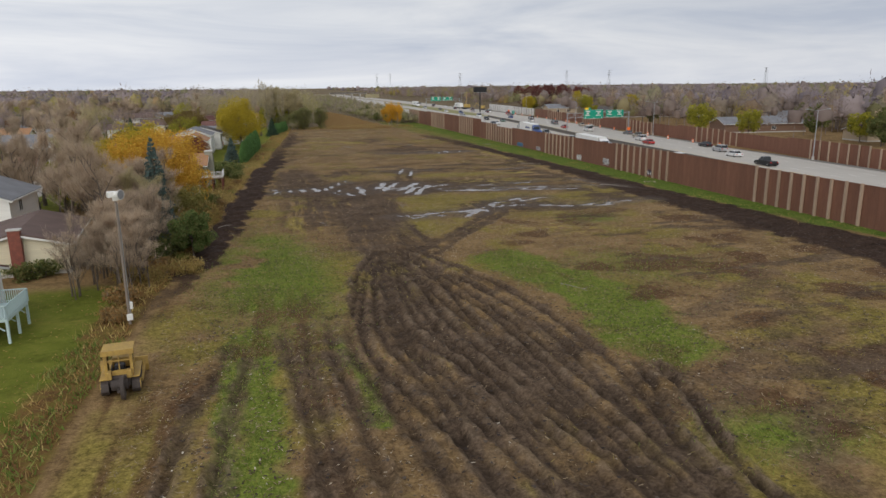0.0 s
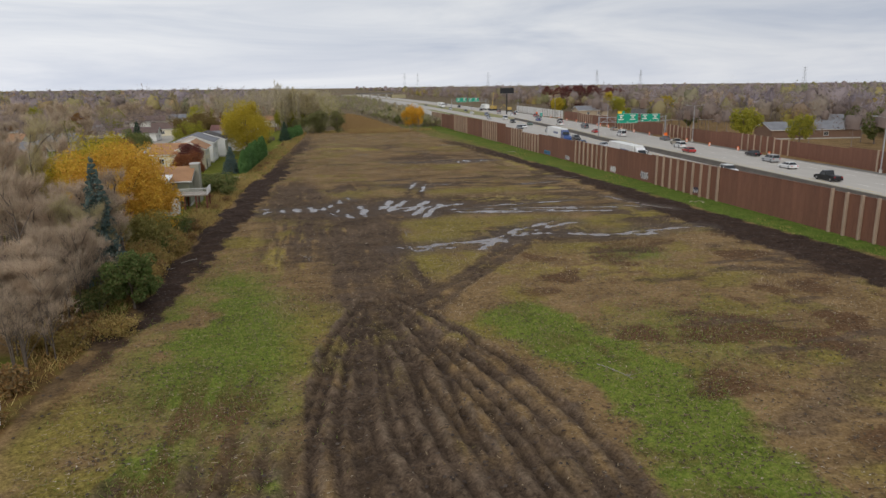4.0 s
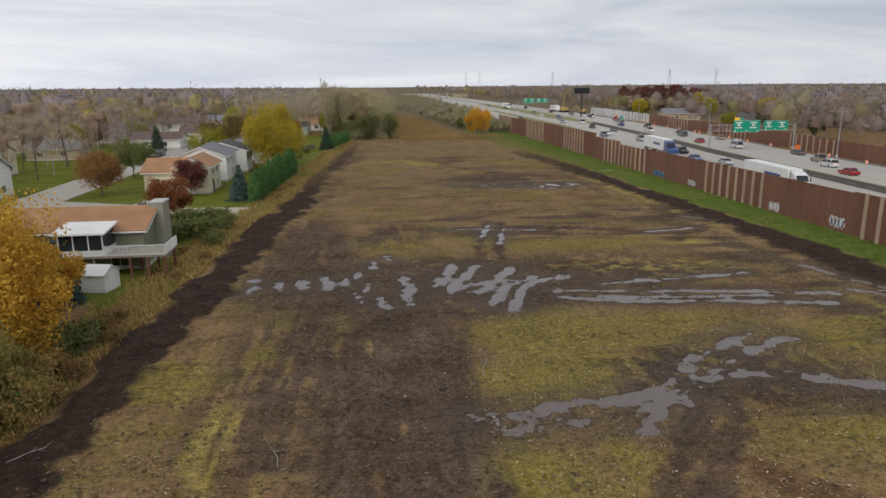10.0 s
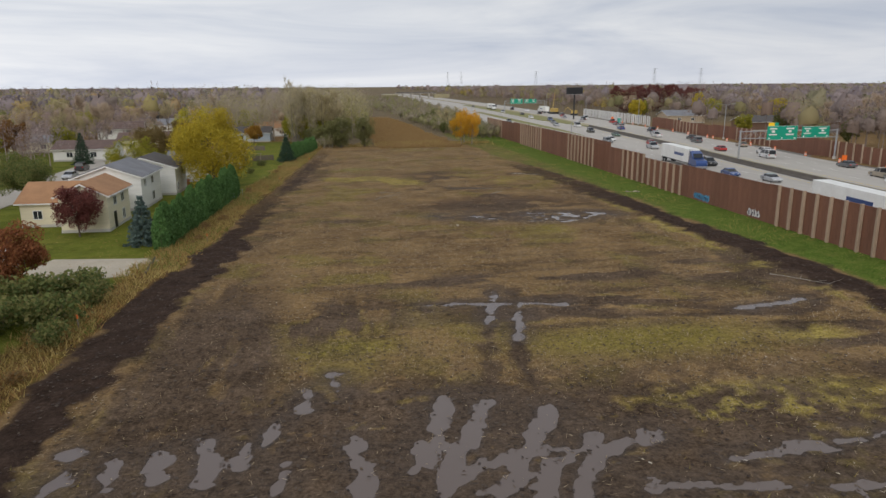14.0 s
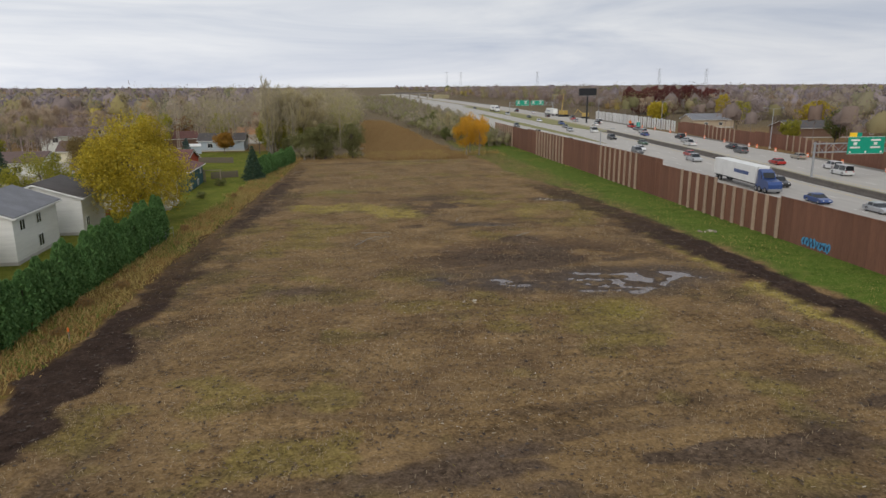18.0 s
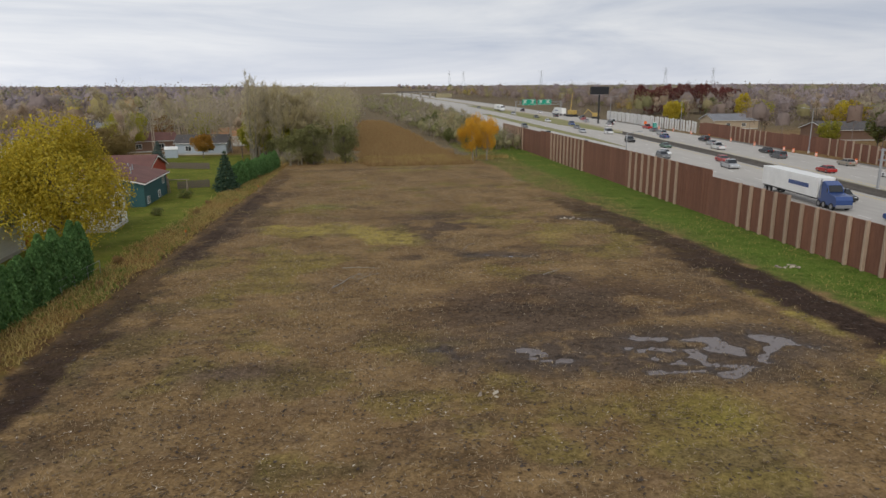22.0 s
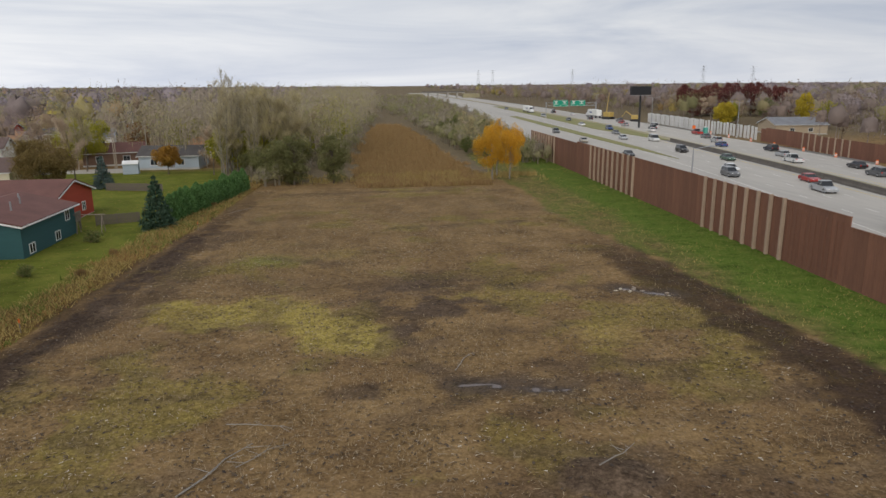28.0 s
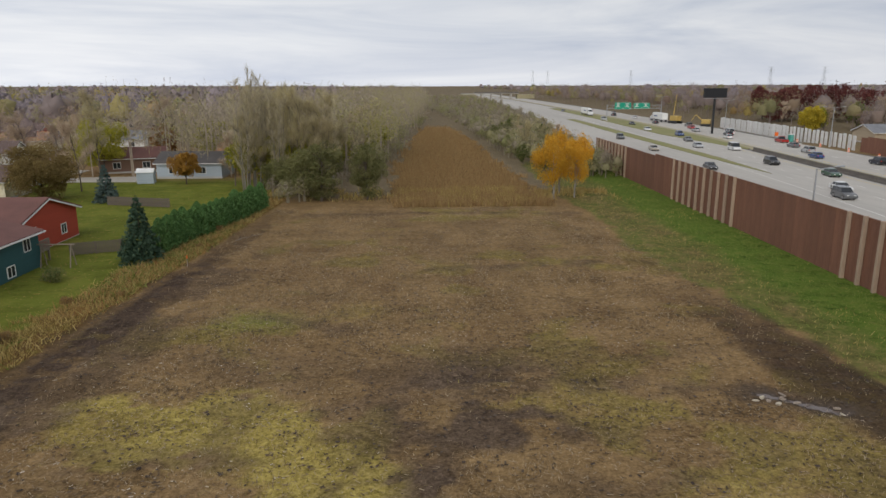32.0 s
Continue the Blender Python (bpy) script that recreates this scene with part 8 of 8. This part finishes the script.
# ---- gardens ----
M_PAD = mat("sandy_concrete", (0.50, 0.44, 0.34), (0.38, 0.33, 0.25), rough=0.9, scale=0.4, fine=4)
M_STREET = mat("street_concrete", (0.42, 0.39, 0.33), (0.33, 0.30, 0.26), rough=0.9, scale=0.15, fine=2)
slab("pad", [(-14.3, 157.2), (-13.4, 162.8), (-2.2, 161.4), (-2.9, 155.4), (-8, 153.6)], 0.07, M_PAD, "pale sandy concrete pad on a lawn", "pad", 0.2)
kb = thing("pad_kerb", pose(-2.7, 158.3, 0.1, 0, 0, 6), "dark rubber kerb along the pad", "kerb")
part("strip", bx(-0.12, 0.12, -3.2, 3.2, -0.1, 0.14, 0.03), M_BLACK, kb)
slab("street", [(-42, 60), (-34, 60), (-34, 150), (-33, 240), (-36, 330), (-44, 330), (-42, 240)], 0.06, M_STREET, "pale concrete residential street", "street", 0.2)
slab("driveway", [(-34, 164), (-34, 172), (-20, 166), (-16, 162), (-16, 157), (-22, 158)], 0.062, M_STREET, "concrete driveway beside a house", "driveway", 0.2)
slab("driveway", [(-34, 233), (-34, 243), (-24, 238), (-22, 230)], 0.064, M_STREET, "pale concrete driveway", "driveway", 0.2)
slab("driveway", [(-36, 312), (-36, 318), (-19, 320), (-19, 312)], 0.064, M_STREET, "grey concrete driveway", "driveway", 0.2)

sd = thing("shed", pose(-10.6, 120.4, 0, 0, 0, -12), "white tarpaulin garden shed", "shed")
M_TARP = mat("white_tarpaulin", (0.74, 0.74, 0.70), (0.60, 0.60, 0.56), rough=0.6)
part("wall", prism([(-1.2, -0.1), (1.2, -0.1), (1.2, 1.6), (0, 2.2), (-1.2, 1.6)], -1.3, 1.3), M_TARP, sd)
part("roof", prism([(-1.35, 1.52), (0, 2.2), (1.35, 1.52), (1.35, 1.6), (0, 2.3), (-1.35, 1.6)], -1.4, 1.4), M_TARP, sd)
part("door_flap", bx(1.3, 1.34, -0.5, 0.5, 0.0, 1.6), M_WHITE, sd)
sh = thing("shed", pose(-17.3, 311, 0, 0, 0, 10), "pale blue garden shed", "shed")
part("wall", prism([(-1.1, -0.1), (1.1, -0.1), (1.1, 2.0), (0, 2.5), (-1.1, 2.0)], -1.4, 1.4), S_BLUE, sh)
part("roof", prism([(-1.3, 1.92), (0, 2.5), (1.3, 1.92), (1.3, 2.02), (0, 2.62), (-1.3, 2.02)], -1.5, 1.5), M_WHITE, sh)


def board_fence(a, b, h, m, label):
    """A fence of upright boards on posts."""
    a, b = Vector((*a, 0)), Vector((*b, 0))
    d = (b - a).length
    f = thing("fence", Matrix.Translation(a) @ Matrix.Rotation(math.atan2(b.y - a.y, b.x - a.x), 4, "Z"), label, "fence", "garden fences")
    pm = mesh_of(bx(0.005, 0.14, -0.012, 0.012, 0.05, h, 0.0), "board")
    pm.materials.append(m)
    n = min(int(d / 0.16), 160)
    for k in range(n):
        q = part("board", pm, m, f)
        q.location = (k * d / n, 0, 0.03 * ((k * 7) % 3))
    for k in range(int(d / 2.4) + 1):
        part("post", bx(k * 2.4 - 0.05, k * 2.4 + 0.05, 0.015, 0.12, -0.3, h + 0.05), m, f)


M_FENCE = mat("dark_weathered_boards", (0.17, 0.14, 0.11), (0.10, 0.08, 0.065), rough=0.9, fine=10, stretch=(1, 1, 0.3))
board_fence((-4.2, 256.8), (0.6, 258.6), 1.3, M_FENCE, "weathered grey board fence by a spruce")
board_fence((-13.8, 287.4), (-4, 285), 1.3, M_FENCE, "weathered grey garden fence")
board_fence((-20, 214.5), (-10.4, 216.5), 1.4, S_RED, "red-brown garden fence panel")
cf = thing("chain_fence", pose(0, 0, 0), "low grey wire fence beside the hedge", "fence", "garden fences")
for k in range(8):
    x, y = -1.9 + 0.33 * k, 188 + 2.2 * k
    part("post", rod((x, y, -0.2), (x, y, 1.25), 0.035, seg=6), M_STEEL, cf)
    if k:
        part("wire", rod((x - 0.33, y - 2.2, 1.2), (x, y, 1.2), 0.02, seg=4), M_STEEL, cf)
        part("wire", rod((x - 0.33, y - 2.2, 0.6), (x, y, 0.6), 0.012, seg=4), M_STEEL, cf)
pg = thing("play_frame", pose(-3.2, 252.5, 0), "wooden garden swing frame", "swing frame")
for x in (-1.4, 1.4):
    part("post", rod((x, -0.6, 0), (x, 0, 2.2), 0.06, seg=5), M_WEATHERED, pg)
    part("post", rod((x, 0.6, 0), (x, 0, 2.2), 0.06, seg=5), M_WEATHERED, pg)
part("beam", rod((-1.8, 0, 2.2), (1.8, 0, 2.2), 0.07, seg=5), M_WEATHERED, pg)

# ---- field litter ----
def branch(a, b, r, label, seed):
    rs = np.random.RandomState(seed)
    o = thing("fallen_branch", pose(a[0], a[1], ground_z(*a) + 0.06), label, "branch", "fallen branches")
    d = Vector((b[0] - a[0], b[1] - a[1], 0.02))
    pts = [Vector((0, 0, 0))] + [d * t + Vector((rs.normal() * 0.12, rs.normal() * 0.12, 0.05)) for t in (0.3, 0.6, 1.0)]
    segs = [(pts[k][:], pts[k + 1][:], r * (1 - 0.2 * k), r * (0.8 - 0.2 * k)) for k in range(3)]
    for k in range(5):
        p = pts[1].lerp(pts[3], rs.uniform())
        e = p + Vector((rs.normal(), rs.normal(), 0.15)) * d.length * 0.16
        part("twig", rod(p, e, r * 0.4, r * 0.15, 5), M_PALEBARK, o)
    bm = bmesh.new()
    rings = [[bm.verts.new(q + Vector((math.cos(s * 1.2566), 0, math.sin(s * 1.2566))) * r * (1 - 0.2 * k)) for s in range(5)] for k, q in enumerate(pts)]
    for ra, rb_ in zip(rings[:-1], rings[1:]):
        for s in range(5):
            bm.faces.new((ra[s], ra[(s + 1) % 5], rb_[(s + 1) % 5], rb_[s]))
    bm.faces.new(rings[0][::-1])
    bm.faces.new(rings[-1])
    part("limb", bm, M_PALEBARK, o)


for k, (a, b, r) in enumerate((((21.6, 195.2), (23.9, 199.4), 0.10), ((22.5, 201.4), (25.4, 201.0), 0.07), ((23.7, 197.3), (26.2, 199.2), 0.06), ((40.0, 194.8), (42.2, 196.4), 0.08), ((35, 207), (36.4, 209.6), 0.06), ((20, 97), (20.6, 101), 0.06), ((26, 56), (27.4, 53), 0.06), ((8.5, 88), (7.6, 91), 0.05), ((47, 118), (50, 119.5), 0.06), ((-4.4, 90), (-3.0, 91.2), 0.08), ((-6.0, 86.5), (-5.0, 88), 0.06), ((57, 110), (60, 106), 0.08), ((55.5, 145), (58.5, 141), 0.07), ((11, 263), (13, 266), 0.06))):
    branch(a, b, r * 0.55, "pale broken branch lying on the ground", k)
for x, y, n in ((51.4, 221.8, 8), (54.0, 220.0, 6), (64.0, 195.4, 14), (66.5, 110.5, 7), (30.8, 173, 4)):
    pile = thing("debris_pile", pose(x, y, ground_z(x, y)), "small heap of pale rubble and broken wood", "debris", "debris heaps")
    for k in range(n):
        bm = bmesh.new()
        bmesh.ops.create_icosphere(bm, subdivisions=1, radius=1.0)
        sx, sy, szz = rr.uniform(0.1, 0.32), rr.uniform(0.07, 0.2), rr.uniform(0.05, 0.13)
        for v in bm.verts:
            v.co = Vector((v.co.x * sx * rr.uniform(0.8, 1.2), v.co.y * sy * rr.uniform(0.8, 1.2), v.co.z * szz))
        q = part("chunk", bm, M_PAD if k % 3 == 0 else M_WEATHERED, pile)
        q.matrix_local = pose(rr.uniform(-1.1, 1.1), rr.uniform(-0.8, 0.8), szz * 0.6, 0, 0, rr.uniform(0, 180))
for x, y in ((5.2, 217.1), (1.0, 168.5), (-3.2, 140), (9.3, 252)):
    fl = thing("survey_stake", pose(x, y, ground_z(x, y)), "thin survey stake with an orange ribbon", "stake", "survey stakes")
    part("stake", bx(-0.03, 0.03, -0.03, 0.03, -0.2, 1.0), M_WEATHERED, fl)
    part("ribbon", bx(-0.05, 0.05, -0.04, 0.04, 0.75, 1.05, 0.01), M_ORANGE, fl)


# ---- scrawls sprayed on the wall: plain strokes, no letters ----
def scrawl(y, z, w, h, fill, line, seed, label):
    """Loops of paint on the boards."""
    rs = random.Random(seed)
    g = thing("graffiti", pose(WALL_X - 0.068, y, z), label, "graffiti", "scrawls on the noise wall")
    n = max(3, int(w / 0.55))
    for k in range(n):
        bm = bmesh.new()
        cy = -w / 2 + w * (k + 0.5) / n
        m = 9
        ring = []
        for j in range(m):
            t = 2 * math.pi * j / m
            ring.append(bm.verts.new((-0.004 - 0.001 * k, cy + math.cos(t) * w / n * rs.uniform(0.45, 0.85), math.sin(t) * h * rs.uniform(0.32, 0.55))))
        f = bm.faces.new(ring)
        part("patch", bm, fill, g)
        bm = bmesh.new()
        for j in range(3):
            p = (-0.016, cy + rs.uniform(-0.2, 0.2) * w / n, -h * 0.35 + rs.uniform(0, 0.2))
            q = (-0.016, cy + rs.uniform(-0.5, 0.5) * w / n, h * rs.uniform(0.05, 0.4))
            cyl(bm, p, q, 0.05, 0.04, 4)
        part("stroke", bm, line, g)


M_SPRAYW, M_SPRAYB, M_SPRAYC = plain("white_spray_paint", (0.62, 0.60, 0.60), 0.7), plain("dark_spray_paint", (0.03, 0.025, 0.05), 0.7), plain("blue_spray_paint", (0.07, 0.30, 0.50), 0.7)
scrawl(133.3, 1.1, 2.6, 1.6, M_SPRAYW, M_SPRAYB, 1, "white and black scrawl sprayed on the wall")
scrawl(146.3, 0.8, 2.4, 1.5, plain("grey_spray_paint", (0.42, 0.40, 0.38), 0.7), M_SPRAYW, 2, "faded grey-white scrawl sprayed on the wall")
scrawl(170.7, 0.7, 2.6, 1.1, M_SPRAYW, M_SPRAYB, 3, "white scrawl with dark strokes on the wall")
scrawl(184.2, 0.7, 4.4, 1.2, M_SPRAYC, M_SPRAYB, 4, "blue scrawl sprayed on the wall")
scrawl(116.5, 0.8, 1.8, 1.2, M_SPRAYB, M_SPRAYW, 5, "small dark scrawl on the wall")

# brush and shrubs along the edge
sb = put(shrub("shrub", 1.7, 1.9, L_GREEN, "loose green shrub along the field edge", 61), -7.2, 143)
for x, y, s in ((-5.4, 141, 1.3), (-8.6, 146.5, 1.5), (-6.6, 148.5, 1.4), (-4.6, 146, 0.9), (-9.2, 140.5, 1.0), (-5.6, 151.5, 0.9), (-4.4, 137, 0.9), (-19.9, 70.7, 0.85), (-18.6, 71.2, 0.85), (-7.4, 78, 1.1), (-8.6, 75, 1.0), (-7.0, 95, 1.0), (-6.2, 104, 1.0), (-2, 233, 0.5), (-1.2, 247, 0.6)):
    copies(sb, [(x, y, rr.uniform(0, 360), s, s * rr.uniform(0.85, 1.1))])
rb = put(shrub("shrub", 1.3, 1.5, leaf_mat("rusty_brush_leaves", [(0.26, 0.14, 0.055), (0.36, 0.21, 0.08), (0.30, 0.22, 0.09), (0.20, 0.14, 0.08)]), "rust-brown brush along the field edge", 62, 1100), -9.6, 60)
for k in range(40):
    y = rr.uniform(38, 300) if k % 3 else rr.uniform(50, 90)
    x = float(strip_edge(y)) - rr.uniform(0.6, 3.5 if y < 85 else 5.0)
    s = rr.uniform(0.25, 0.55) if y > 120 else rr.uniform(0.5, 0.95)
    copies(rb, [(x, y, rr.uniform(0, 360), s, s)])

yb = put(shrub("shrub", 1.8, 2.2, leaf_mat("olive_brush_leaves", [(0.27, 0.21, 0.07), (0.37, 0.28, 0.09), (0.44, 0.33, 0.12), (0.34, 0.20, 0.08)], 0.4), "olive-tan brush under the autumn trees", 63, 1600), -7.6, 98)
copies(yb, [(rr.uniform(-11, -5.8), rr.uniform(66, 90), rr.uniform(0, 360), rr.uniform(0.5, 0.9), rr.uniform(0.4, 0.8)) for k in range(8)])
copies(yb, [(rr.uniform(-9.5, -5.2), rr.uniform(84, 106), rr.uniform(0, 360), rr.uniform(0.7, 1.1), rr.uniform(0.8, 1.3)) for k in range(12)])
copies(rb, [(rr.uniform(-9.5, -4.6), rr.uniform(80, 112), rr.uniform(0, 360), rr.uniform(0.6, 1.0), rr.uniform(0.6, 1.0)) for k in range(12)])
